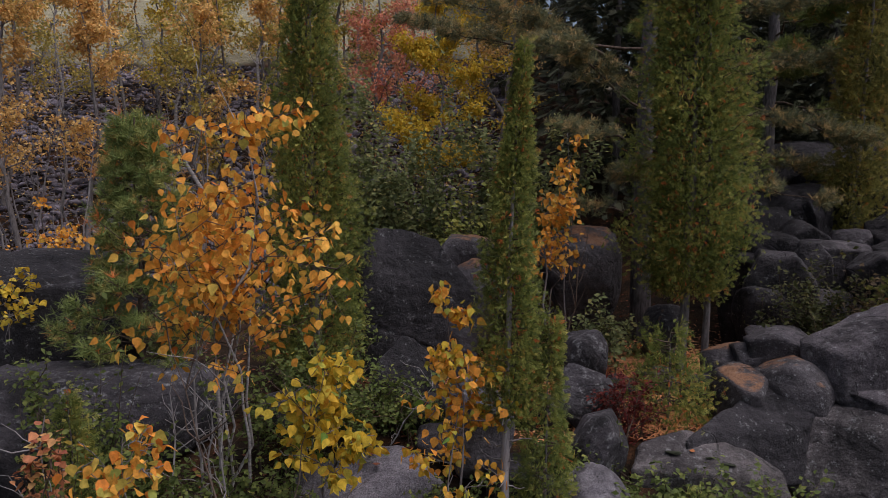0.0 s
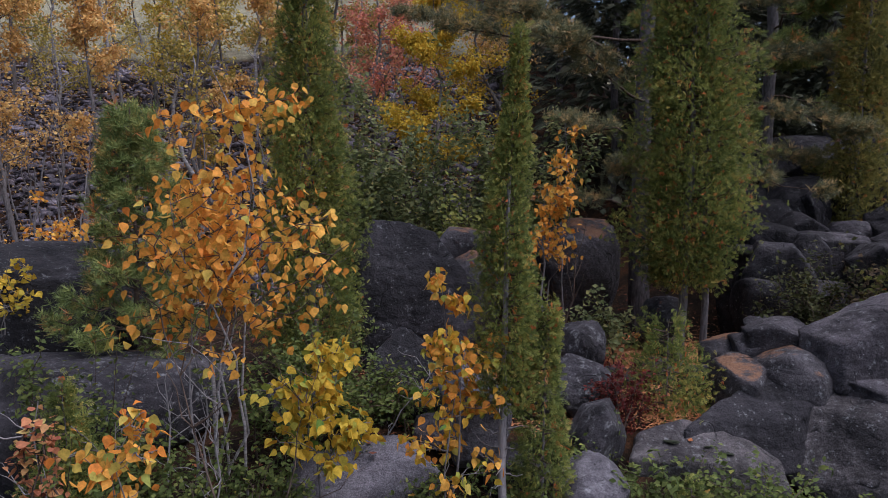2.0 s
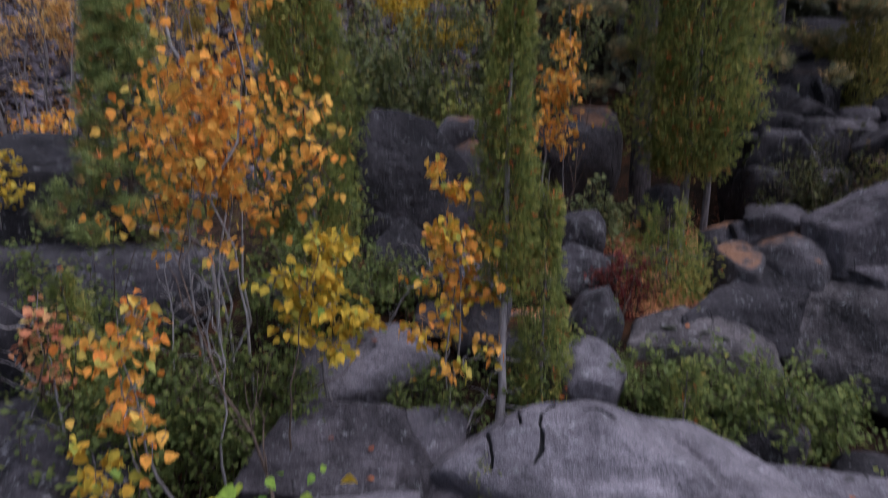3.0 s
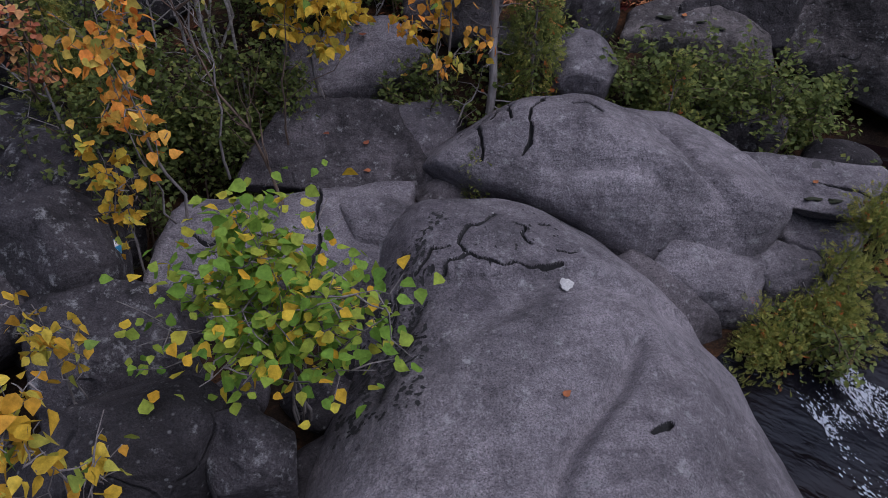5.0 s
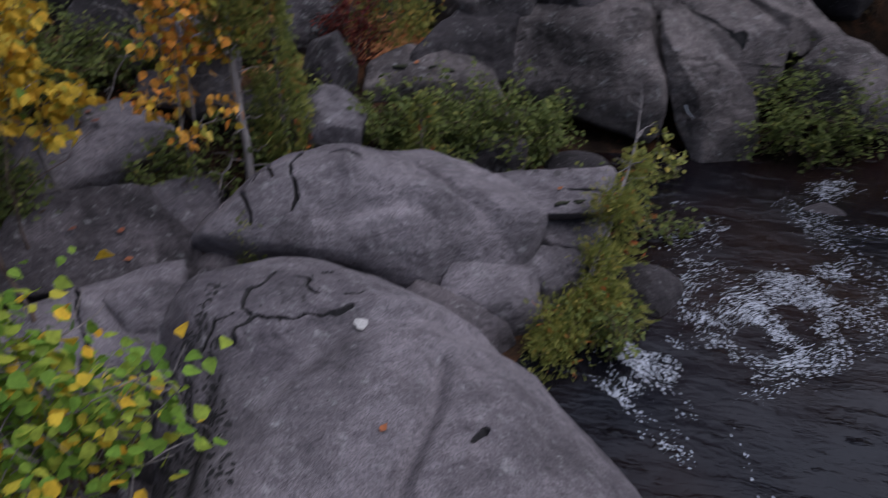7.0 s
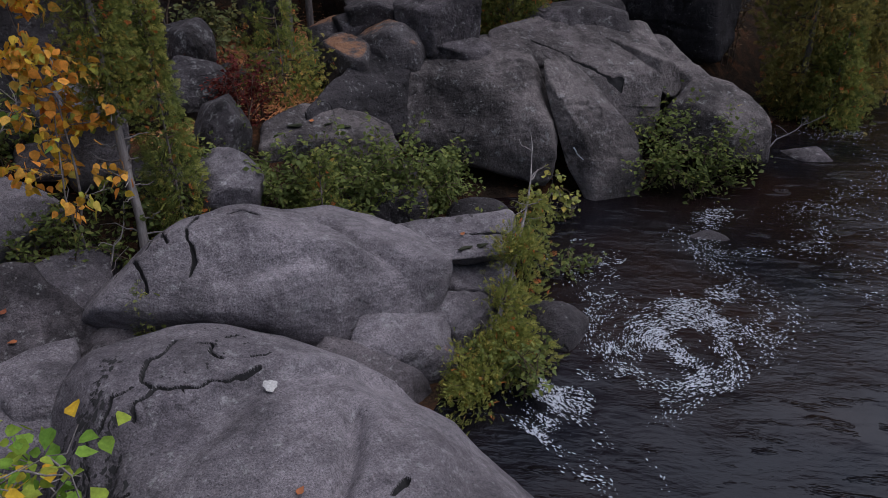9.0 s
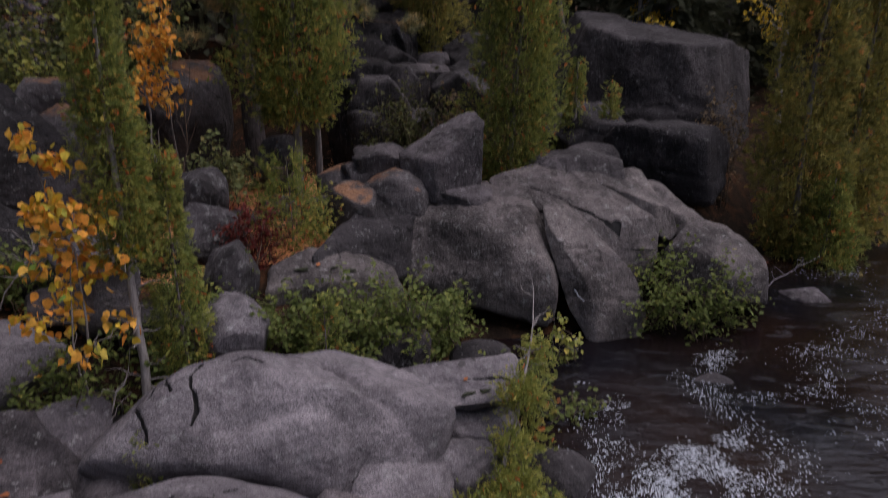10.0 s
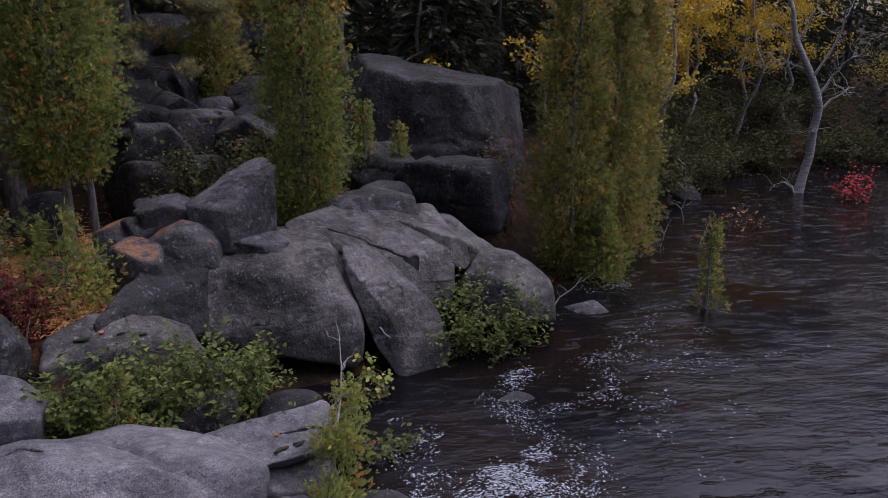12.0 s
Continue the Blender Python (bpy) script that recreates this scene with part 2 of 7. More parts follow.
MAROON = leaf_material("leaves_maroon", [(0.0, (0.07, 0.015, 0.015)), (0.6, (0.16, 0.03, 0.025)), (1.0, (0.22, 0.08, 0.03))])
SHRUB_GREEN = leaf_material("leaves_shrub_green", [(0.0, (0.053, 0.076, 0.025)), (0.5, (0.131, 0.168, 0.047)), (0.82, (0.236, 0.252, 0.067)), (0.94, (0.525, 0.389, 0.073)), (1.0, (0.609, 0.231, 0.062))])
SHRUB_DULL = leaf_material("leaves_shrub_dull", [(0.0, (0.115, 0.140, 0.066)), (0.5, (0.228, 0.263, 0.108)), (0.8, (0.419, 0.373, 0.147)), (1.0, (0.950, 0.622, 0.181))])
YELLOW_GREEN = leaf_material("leaves_yellow_green", [(0.0, (0.156, 0.195, 0.063)), (0.5, (0.338, 0.364, 0.095)), (0.8, (0.546, 0.468, 0.111)), (1.0, (0.650, 0.442, 0.095))])
SHRUB_FAR = leaf_material("leaves_far_bank", [(0.0, (0.04, 0.05, 0.022)), (0.5, (0.085, 0.09, 0.035)), (0.8, (0.14, 0.13, 0.045)), (1.0, (0.3, 0.22, 0.06))])
SHRUB_BROWN = leaf_material("leaves_shrub_brown", [(0.0, (0.080, 0.064, 0.040)), (0.5, (0.192, 0.136, 0.080)), (0.8, (0.256, 0.192, 0.096)), (1.0, (0.480, 0.256, 0.096))])


def ground_material():
    m, n, l, b = mat("forest_soil")
    co = n.new("ShaderNodeNewGeometry").outputs["Position"]
    a = noise_node(n, l, co, 3, 7, 0.7)
    r = ramp(n, [(0.3, (0.010, 0.008, 0.007)), (0.5, (0.026, 0.019, 0.014)), (0.68, (0.085, 0.042, 0.022))])
    l.new(a.outputs["Fac"], r.inputs["Fac"])
    fine = noise_node(n, l, co, 45, 5, 0.8)
    r2 = ramp(n, [(0.35, (0.4, 0.4, 0.4)), (0.65, (1.7, 1.5, 1.3))])
    l.new(fine.outputs["Fac"], r2.inputs["Fac"])
    c = mixc(n, l, 1.0, r.outputs["Color"], r2.outputs["Color"], "MULTIPLY")
    # dry meadow high on the hill
    sep = n.new("ShaderNodeSeparateXYZ")
    l.new(co, sep.inputs[0])
    warp = noise_node(n, l, co, 0.6, 4, 0.6)
    add = n.new("ShaderNodeMath")
    add.operation = "MULTIPLY_ADD"
    add.inputs[1].default_value = 3.0
    l.new(warp.outputs["Fac"], add.inputs[0])
    l.new(sep.outputs["Z"], add.inputs[2])
    lim = n.new("ShaderNodeMapRange")
    lim.inputs["From Min"].default_value, lim.inputs["From Max"].default_value = 8.0, 8.8
    l.new(add.outputs[0], lim.inputs["Value"])
    gr = noise_node(n, l, co, 5, 8, 0.75, (1, 1, 2))
    r3 = ramp(n, [(0.3, (0.13, 0.12, 0.075)), (0.55, (0.27, 0.25, 0.165)), (0.75, (0.40, 0.37, 0.26))])
    l.new(gr.outputs["Fac"], r3.inputs["Fac"])
    c = mixc(n, l, lim.outputs["Result"], c, r3.outputs["Color"])
    l.new(c, b.inputs["Base Color"])
    b.inputs["Roughness"].default_value, b.inputs["Specular IOR Level"].default_value = 0.95, 0.1
    bp = n.new("ShaderNodeBump")
    bp.inputs["Strength"].default_value, bp.inputs["Distance"].default_value = 0.8, 0.03
    l.new(fine.outputs["Fac"], bp.inputs["Height"])
    l.new(bp.outputs["Normal"], b.inputs["Normal"])
    return m


def water_material():
    m, n, l, b = mat("dark_river_water")
    co = n.new("ShaderNodeNewGeometry").outputs["Position"]
    a = noise_node(n, l, co, 0.5, 3, 0.5)
    r = ramp(n, [(0.35, (0.004, 0.004, 0.006)), (0.66, (0.012, 0.006, 0.0045))])
    l.new(a.outputs["Fac"], r.inputs["Fac"])
    l.new(r.outputs["Color"], b.inputs["Base Color"])
    b.inputs["Roughness"].default_value, b.inputs["IOR"].default_value = 0.05, 1.25
    turn = n.new("ShaderNodeVectorRotate")
    turn.rotation_type = "Z_AXIS"
    turn.inputs["Angle"].default_value = radians(40)
    l.new(co, turn.inputs["Vector"])
    b.inputs["Specular IOR Level"].default_value = 0.5
    b.inputs["Specular Tint"].default_value = (0.66, 0.80, 0.94, 1)
    w1 = noise_node(n, l, turn.outputs[0], 1.6, 3, 0.5, (0.9, 1.9, 1))
    w2 = noise_node(n, l, turn.outputs[0], 11, 4, 0.65, (0.8, 1.7, 1))
    calm = noise_node(n, l, co, 0.45, 3, 0.6)
    rc = ramp(n, [(0.38, (0.3, 0.3, 0.3)), (0.56, (1, 1, 1))])
    l.new(calm.outputs["Fac"], rc.inputs["Fac"])
    h1, h2 = (mixc(n, l, 1.0, w.outputs["Fac"], rc.outputs["Color"], "MULTIPLY") for w in (w1, w2))
    b1, b2, b3 = n.new("ShaderNodeBump"), n.new("ShaderNodeBump"), n.new("ShaderNodeBump")
    b1.inputs["Strength"].default_value, b1.inputs["Distance"].default_value = 1.0, 0.030
    b2.inputs["Strength"].default_value, b2.inputs["Distance"].default_value = 1.0, 0.0085
    b3.inputs["Strength"].default_value, b3.inputs["Distance"].default_value = 1.0, 0.020
    # short steep wavelets, far apart
    w3 = noise_node(n, l, turn.outputs[0], 2.6, 4, 0.6, (0.8, 2.6, 1))
    rw = ramp(n, [(0.58, (0, 0, 0)), (0.70, (1, 1, 1))])
    l.new(w3.outputs["Fac"], rw.inputs["Fac"])
    l.new(rw.outputs["Color"], b3.inputs["Height"])
    l.new(h1, b1.inputs["Height"])
    l.new(h2, b2.inputs["Height"])
    l.new(b1.outputs["Normal"], b3.inputs["Normal"])
    l.new(b3.outputs["Normal"], b2.inputs["Normal"])
    l.new(b2.outputs["Normal"], b.inputs["Normal"])
    return m


def plain(name, colour, rough=0.6, grain=0.25, scale=40):
    m, n, l, b = mat(name)
    co = n.new("ShaderNodeNewGeometry").outputs["Position"]
    t = noise_node(n, l, co, scale, 4, 0.7)
    r = ramp(n, [(0.3, tuple(v * (1 - grain) for v in colour)), (0.7, tuple(min(1, v * (1 + grain)) for v in colour))])
    l.new(t.outputs["Fac"], r.inputs["Fac"])
    l.new(r.outputs["Color"], b.inputs["Base Color"])
    b.inputs["Roughness"].default_value = rough
    return m


SOIL, WATER = ground_material(), water_material()
GREY_CRUST = plain("grey_lichen", (0.045, 0.042, 0.044), 0.95, 0.4, 60)
BLACK_CRUST = plain("black_lichen", (0.014, 0.014, 0.015), 0.95, 0.4, 90)
FOAM = plain("foam", (0.29, 0.325, 0.37), 0.6)
PALE_CRUST = plain("pale_lichen_crust", (0.33, 0.33, 0.32), 0.9, 0.3, 90)
CAN_BLUE, CAN_WHITE, CAN_METAL = plain("can_blue", (0.05, 0.35, 0.6), 0.35, 0.1), plain("can_white", (0.7, 0.72, 0.72), 0.35, 0.1), plain("can_metal", (0.5, 0.5, 0.5), 0.3, 0.1)
LITTER = leaf_material("fallen_leaves", [(0.0, (0.10, 0.035, 0.022)), (0.5, (0.18, 0.06, 0.032)), (1.0, (0.32, 0.12, 0.045))], through_light=0)
NEEDLE_LITTER = leaf_material("fallen_needles", [(0.0, (0.348, 0.152, 0.074)), (0.5, (0.652, 0.283, 0.123)), (1.0, (0.913, 0.435, 0.197))], through_light=0)
# near black inside cracks: their shade is painted in, along with black lichen
CREVICE = plain("crevice_shade_and_lichen", (0.012, 0.012, 0.013), 0.95, 0.5, 60)
MOSS = plain("moss", (0.018, 0.022, 0.010), 1.0, 0.6, 60)

from mathutils.bvhtree import BVHTree

# ---- building helpers ----
rng = np.random.default_rng(7)


def smooth(v, a, b):
    k = np.clip((v - a) / (b - a), 0, 1)
    return k * k * (3 - 2 * k)


def mesh_from(name, verts, faces, material, tint=None, soft=False):
    """One mesh from arrays; faces all have the same number of corners."""
    verts, faces = np.asarray(verts, float), np.asarray(faces, int)
    me = bpy.data.meshes.new(name)
    k = faces.shape[1]
    me.vertices.add(len(verts))
    me.vertices.foreach_set("co", verts.ravel())
    me.loops.add(faces.size)
    me.loops.foreach_set("vertex_index", faces.ravel())
    me.polygons.add(len(faces))
    me.polygons.foreach_set("loop_start", np.arange(len(faces)) * k)
    me.polygons.foreach_set("loop_total", np.full(len(faces), k))
    if tint is not None:
        me.attributes.new("tint", "FLOAT", "FACE").data.foreach_set("value", np.asarray(tint, float))
    if soft:
        me.polygons.foreach_set("use_smooth", np.ones(len(faces), bool))
    me.update(calc_edges=True)
    me.materials.append(material)
    return me


def add_part(name, me, parent, label=""):
    ob = new(name, me)
    ob.parent = parent
    return tagged(ob, label)


def thing(name, place, label, category, group="", kind=""):
    ob = new(name)
    ob.location = place
    ob.empty_display_size = 0.2
    return tagged(ob, label, category, group, kind)


def turns(out, roll):
    """Rotation matrices whose y axis points along out, rolled about it."""
    out = out / np.maximum(np.linalg.norm(out, axis=1, keepdims=True), 1e-9)
    ref = np.where(np.abs(out[:, 2:3]) > 0.95, np.array([[1.0, 0, 0]]), np.array([[0, 0, 1.0]]))
    side = np.cross(out, ref)
    side /= np.maximum(np.linalg.norm(side, axis=1, keepdims=True), 1e-9)
    up = np.cross(side, out)
    c, s = np.cos(roll)[:, None], np.sin(roll)[:, None]
    return np.stack([side * c + up * s, out, up * c - side * s], axis=2)


def scatter(tv, tf, places, rots, sizes):
    """Copies of a template joined into arrays."""
    n, k = len(places), len(tv)
    v = np.einsum("nij,kj->nki", rots, tv) * np.asarray(sizes).reshape(-1, 1, 1) + places[:, None, :]
    fa = tf[None] + (np.arange(n) * k)[:, None, None]
    return v.reshape(-1, 3), fa.reshape(-1, tf.shape[1])


def tube(points, radii, sides=6):
    """A tapered tube along points, closed to a tip."""
    p, r = np.asarray(points, float), np.asarray(radii, float)
    d = np.gradient(p, axis=0)
    d /= np.maximum(np.linalg.norm(d, axis=1, keepdims=True), 1e-9)
    m = turns(d, np.zeros(len(p)))
    a = np.linspace(0, 2 * np.pi, sides, endpoint=False)
    ring = np.stack([np.cos(a), np.zeros(sides), np.sin(a)], 1)
    v = (np.einsum("nij,kj->nki", m, ring) * r[:, None, None] + p[:, None, :]).reshape(-1, 3)
    i, j = np.meshgrid(np.arange(len(p) - 1), np.arange(sides), indexing="ij")
    f = np.stack([i * sides + j, i * sides + (j + 1) % sides, (i + 1) * sides + (j + 1) % sides, (i + 1) * sides + j], -1).reshape(-1, 4)
    return v, f


def join(pieces):
    vs, fs, base = [], [], 0
    for v, f in pieces:
        vs.append(v)
        fs.append(f + base)
        base += len(v)
    return np.concatenate(vs), np.concatenate(fs)


def wander(start, end, steps, amount, sag=0.0):
    """A crooked line from start to end."""
    t = np.linspace(0, 1, steps)[:, None]
    start, end = np.asarray(start, float), np.asarray(end, float)
    p = start + (end - start) * t
    off = np.cumsum(rng.normal(0, 1, (steps, 3)), axis=0)
    off -= off[0] + (off[-1] - off[0]) * t
    p = p + off * amount * np.linalg.norm(end - start) / steps
    p[:, 2] += sag * 4 * (t * (1 - t))[:, 0]
    return p


# leaf shapes, along +y from the stalk
LEAF_V = np.array([[0, 0, 0], [0.36, 0.18, 0.07], [0.38, 0.45, 0.06], [0, 1.0, -0.10], [-0.38, 0.45, 0.06], [-0.36, 0.18, 0.07], [0, 0.45, -0.03]])
LEAF_F = np.array([[0, 1, 6], [1, 2, 6], [2, 3, 6], [3, 4, 6], [4, 5, 6], [5, 0, 6]])
SMALL_V = np.array([[0, 0, 0], [0.32, 0.42, 0.07], [0, 1.0, -0.05], [-0.32, 0.42, 0.07]])
SMALL_F = np.array([[0, 1, 2], [0, 2, 3]])


def spray_template(pairs, spread, width):
    """A flat fan of cedar fingers."""
    v, f = [], []

    def finger(x, y, a, ln, w):
        dx, dy = math.sin(a), math.cos(a)
        b = len(v)
        z = -0.12 * (x * x) - 0.1 * y * y
        v.extend([(x, y, z), (x + dx * ln * 0.9 + dy * w, y + dy * ln * 0.9 - dx * w, z + 0.03), (x + dx * ln - dy * w * 0.6, y + dy * ln + dx * w * 0.6, z - 0.07)])
        f.append((b, b + 1, b + 2))

    finger(0, 0, 0, 1.0, width)
    for i in range(pairs):
        y = 0.10 + 0.75 * i / pairs
        ln = 0.46 * (1 - 0.55 * i / pairs)
        finger(0, y, spread, ln, width)
        finger(0, y + 0.06, -spread, ln, width)
    return np.array(v), np.array(f)


FIR_V, FIR_F = spray_template(7, 1.0, 0.05)
SPRAY_V, SPRAY_F = spray_template(3, 0.75, 0.055)


def tuft_template(count, seed):
    """A brush of long needles."""
    g = np.random.default_rng(seed)
    v, f = [], []
    for i in range(count):
        d = np.array([g.normal(0, 0.5), abs(g.normal(0.75, 0.3)), g.normal(0, 0.5)])
        d /= np.linalg.norm(d)
        s = np.cross(d, g.normal(0, 1, 3))
        s *= 0.034 / np.linalg.norm(s)
        b = len(v)
        v += [tuple(s), tuple(-s), tuple(d)]
        f.append((b, b + 1, b + 2))
    return np.array(v), np.array(f)


TUFT_V, TUFT_F = tuft_template(15, 3)

# ---- the lie of the land ----
SHORE = np.array([(-200, -40), (-9, -3.5), (-3, -0.8), (-1.2, 0.5), (0.5, 0.9), (1.7, 1.3), (1.45, 2.6), (1.65, 3.0), (2.2, 3.3), (3.2, 4.2), (3.8, 5.9), (5.0, 5.5), (5.9, 5.4), (7.9, 5.4), (10.0, 6.2), (14.7, 6.9), (20.8, 7.4), (25, 4.7), (34, -4), (60, -30), (400, -60), (400, 400), (-400, 400), (-400, -40)])


def inland(x, y):
    """Distance to the shore, positive on land."""
    best = np.full(x.shape, 1e9)
    inside = np.zeros(x.shape, bool)
    for (ax, ay), (bx, by) in zip(SHORE, np.roll(SHORE, -1, axis=0)):
        dx, dy = bx - ax, by - ay
        k = np.clip(((x - ax) * dx + (y - ay) * dy) / (dx * dx + dy * dy), 0, 1)
        best = np.minimum(best, np.hypot(x - ax - k * dx, y - ay - k * dy))
        cross = (ay > y) != (by > y)
        with np.errstate(divide="ignore", invalid="ignore"):
            inside ^= cross & (x < dx * (y - ay) / (dy if dy else 1e-9) + ax)
    return np.where(inside, best, -best)


def ground_z(x, y):
    x, y = np.asarray(x, float), np.asarray(y, float)
    d = inland(x, y)
    shelf = 0.15 + 0.95 * smooth(y, 4.6, 6.6)
    z = -0.9 + 0.9 * smooth(d, -2.5, 0.0) + shelf * smooth(d, -0.1, 1.8)
    left = 1 - smooth(x, 2.0, 7.0)
    hill = 0.62 * np.clip(y - 12.5, 0, 7.5) + 0.5 * np.clip(y - 20, 0, 9)
    back = 0.42 * np.clip(y - 9.0, 0, 5) + 0.22 * np.clip(y - 14, 0, 40)
    far_bank = 0.10 * np.clip(d - 3, 0, 60)
    east = smooth(x, 9.0, 14.0)
    z = z + left * hill + (1 - left) * ((1 - east) * back + east * far_bank)
    return z + 0.06 * np.sin(x * 2.1 + y) * np.sin(y * 1.7 - x * 0.6) * smooth(d, 0, 2)


def gz(x, y):
    return float(ground_z(np.array([x]), np.array([y]))[0])


ax = np.unique(np.concatenate([np.linspace(-600, -40, 12), np.linspace(-40, -8, 33), np.linspace(-8, 14, 89), np.linspace(14, 40, 40), np.linspace(40, 600, 12)]))
ay = np.unique(np.concatenate([np.linspace(-600, -30, 10), np.linspace(-30, -2, 20), np.linspace(-2, 16, 73), np.linspace(16, 45, 59), np.linspace(45, 600, 12)]))
gx, gy = np.meshgrid(ax, ay, indexing="ij")
i, j = np.meshgrid(np.arange(len(ax) - 1), np.arange(len(ay) - 1), indexing="ij")
quads = np.stack([i * len(ay) + j, (i + 1) * len(ay) + j, (i + 1) * len(ay) + j + 1, i * len(ay) + j + 1], -1).reshape(-1, 4)
ground = new("ground", mesh_from("ground", np.stack([gx, gy, ground_z(gx, gy)], -1).reshape(-1, 3), quads, SOIL, soft=True))
tagged(ground, "dark forest soil with needles rising to a dry meadow", "ground", kind="structure")

wx = np.concatenate([np.linspace(-300, -12, 8), np.linspace(-10, 40, 40), np.linspace(45, 300, 8)])
wy = np.concatenate([np.linspace(-300, -12, 8), np.linspace(-10, 12, 30)])
vx, vy = np.meshgrid(wx, wy, indexing="ij")
i, j = np.meshgrid(np.arange(len(wx) - 1), np.arange(len(wy) - 1), indexing="ij")
quads = np.stack([i * len(wy) + j, (i + 1) * len(wy) + j, (i + 1) * len(wy) + j + 1, i * len(wy) + j + 1], -1).reshape(-1, 4)
water = new("water", mesh_from("water", np.stack([vx, vy, 0 * vx], -1).reshape(-1, 3), quads, WATER, soft=True))
tagged(water, "dark brown rippling river water with foam flecks", "river", kind="structure")

# ---- rocks ----


def ico(level):
    bm = bmesh.new()
    bmesh.ops.create_icosphere(bm, subdivisions=level, radius=1)
    v = np.array([p.co[:] for p in bm.verts])
    f = np.array([[q.index for q in p.verts] for p in bm.faces])
    bm.free()
    return v, f


ICO = {k: ico(k) for k in (1, 2, 3, 4, 5, 6, 7)}


def lumps(p, freq, seed, octaves=4):
    """Smooth random relief from sums of waves."""
    g = np.random.default_rng(seed)
    out, amp = np.zeros(len(p)), 1.0
    for o in range(octaves):
        for _ in range(5):
            k = g.normal(0, 1, 3)
            k *= freq * 2 ** o / np.linalg.norm(k)
            out += amp / 3 * np.sin(p @ k + g.uniform(0, 6.28))
        amp *= 0.5
    return out


def rock_arrays(half, seed, level=4, boxy=4.5, cuts=18, rough=0.08, fine=0.014, hard=55.0, taper=0.0, planes=None, joints=6):
    """A boulder about the origin: a block shaved by planes into worn facets, with scalloped relief; it fills its half sizes."""
    g = np.random.default_rng(seed)
    v, f = ICO[level]
    r = (np.abs(v) ** boxy).sum(1) ** (-1 / boxy)
    chosen = [(np.array(q[:3]), q[3]) for q in planes] if planes else [(g.normal(0, 1, 3) * np.array([1, 1, 0.9]), g.uniform(0.70, 0.93)) for _ in range(cuts)]
    for n, lim in chosen:
        d = v @ (n / np.linalg.norm(n))
        cap = np.where(d > 0.05, lim / np.maximum(d, 0.05), 9)
        r = -np.log(np.exp(-hard * r) + np.exp(-hard * cap)) / hard
    r = r * (1 + rough * lumps(v, 2.2, seed + 1, 2) * 0.5)
    p = v * r[:, None]
    p = p - (p.max(0) + p.min(0)) / 2
    p = p / p.max(0) * np.asarray(half) * 1.05
    p[:, 0] *= 1 - taper * p[:, 1] / half[1]
    size = float(np.median(half))
    relief = 0.02 * size * lumps(p, 2.6 / size, seed + 3, 2) - 0.02 * size * np.abs(lumps(p, 3.6 / size, seed + 4, 3)) + 0.012 * size
    if joints and level > 4:
        # the block is split by joints: each piece stands a little in or out, with an open seam between
        seeds = g.normal(0, 1, (joints, 3)) * np.array([1, 1, 0.8])
        seeds *= (np.array([0.95, 0.95, 0.8]) / np.maximum(np.linalg.norm(seeds, axis=1, keepdims=True), 0.3))
        q = p / np.asarray(half) + 0.10 * np.stack([lumps(v, 4, seed + k, 2) for k in (11, 12, 13)], 1)
        dist = np.linalg.norm(q[:, None, :] - seeds[None], axis=2)
        order = np.sort(dist, axis=1)
        gap = order[:, 1] - order[:, 0]
        stand = g.uniform(-1, 1, joints)[dist.argmin(1)] * smooth(gap, 0.0, 0.05)
        relief = relief + 0.06 * size * stand - 0.05 * size * np.exp(-(gap / 0.022) ** 2)
    p = p + v * (relief + fine * lumps(p, 9.0, seed + 2, 4))[:, None]
    return p, f


def groove(p, f, lines, width, depth):
    """Cut open cracks along polylines given in plan, from above: split the faces near them, then press them in."""
    segs = [(np.array(a), np.array(b)) for line in lines for a, b in zip(line[:-1], line[1:])]

    def near(q):
        best = np.full(len(q), 9.0)
        q = q + 0.018 * np.stack([lumps(q, 22, k, 3) for k in (61, 62, 63)], 1)
        for a, b in segs:
            d = b - a
            k = np.clip(((q[:, :2] - a) @ d) / (d @ d), 0, 1)
            best = np.minimum(best, np.linalg.norm(q[:, :2] - a - k[:, None] * d, axis=1))
        return best

    bm = bmesh.new()
    vs = [bm.verts.new(c) for c in p]
    for t in f:
        bm.faces.new([vs[k] for k in t])
    mid = np.mean(p[:, 2])
    for step in range(3):
        es = [e for e in bm.edges if e.verts[0].co.z > mid - 0.25 and e.calc_length() > width * 0.6]
        if not es:
            break
        c = np.array([((e.verts[0].co + e.verts[1].co) / 2)[:] for e in es])
        dist = near(c)
        es = [e for e, k in zip(es, dist) if k < 3.5 * width / (step + 1) + 0.02]
        bmesh.ops.subdivide_edges(bm, edges=es, cuts=1, use_grid_fill=False)
        bmesh.ops.triangulate(bm, faces=[q for q in bm.faces if len(q.verts) > 3])
    bm.verts.ensure_lookup_table()
    q = np.array([u.co[:] for u in bm.verts])
    wob = 1 + 0.55 * lumps(q, 18, 5, 2)
    d = near(q) / np.clip(width * wob, width * 0.35, None)
    cut = np.where(q[:, 2] > mid - 0.25, np.exp(-d ** 4), 0)
    q[:, 2] -= depth * cut
    bm.verts.index_update()
    ff = np.array([[u.index for u in t.verts] for t in bm.faces])
    bm.free()
    return q, ff, cut[ff].mean(1) > 0.22


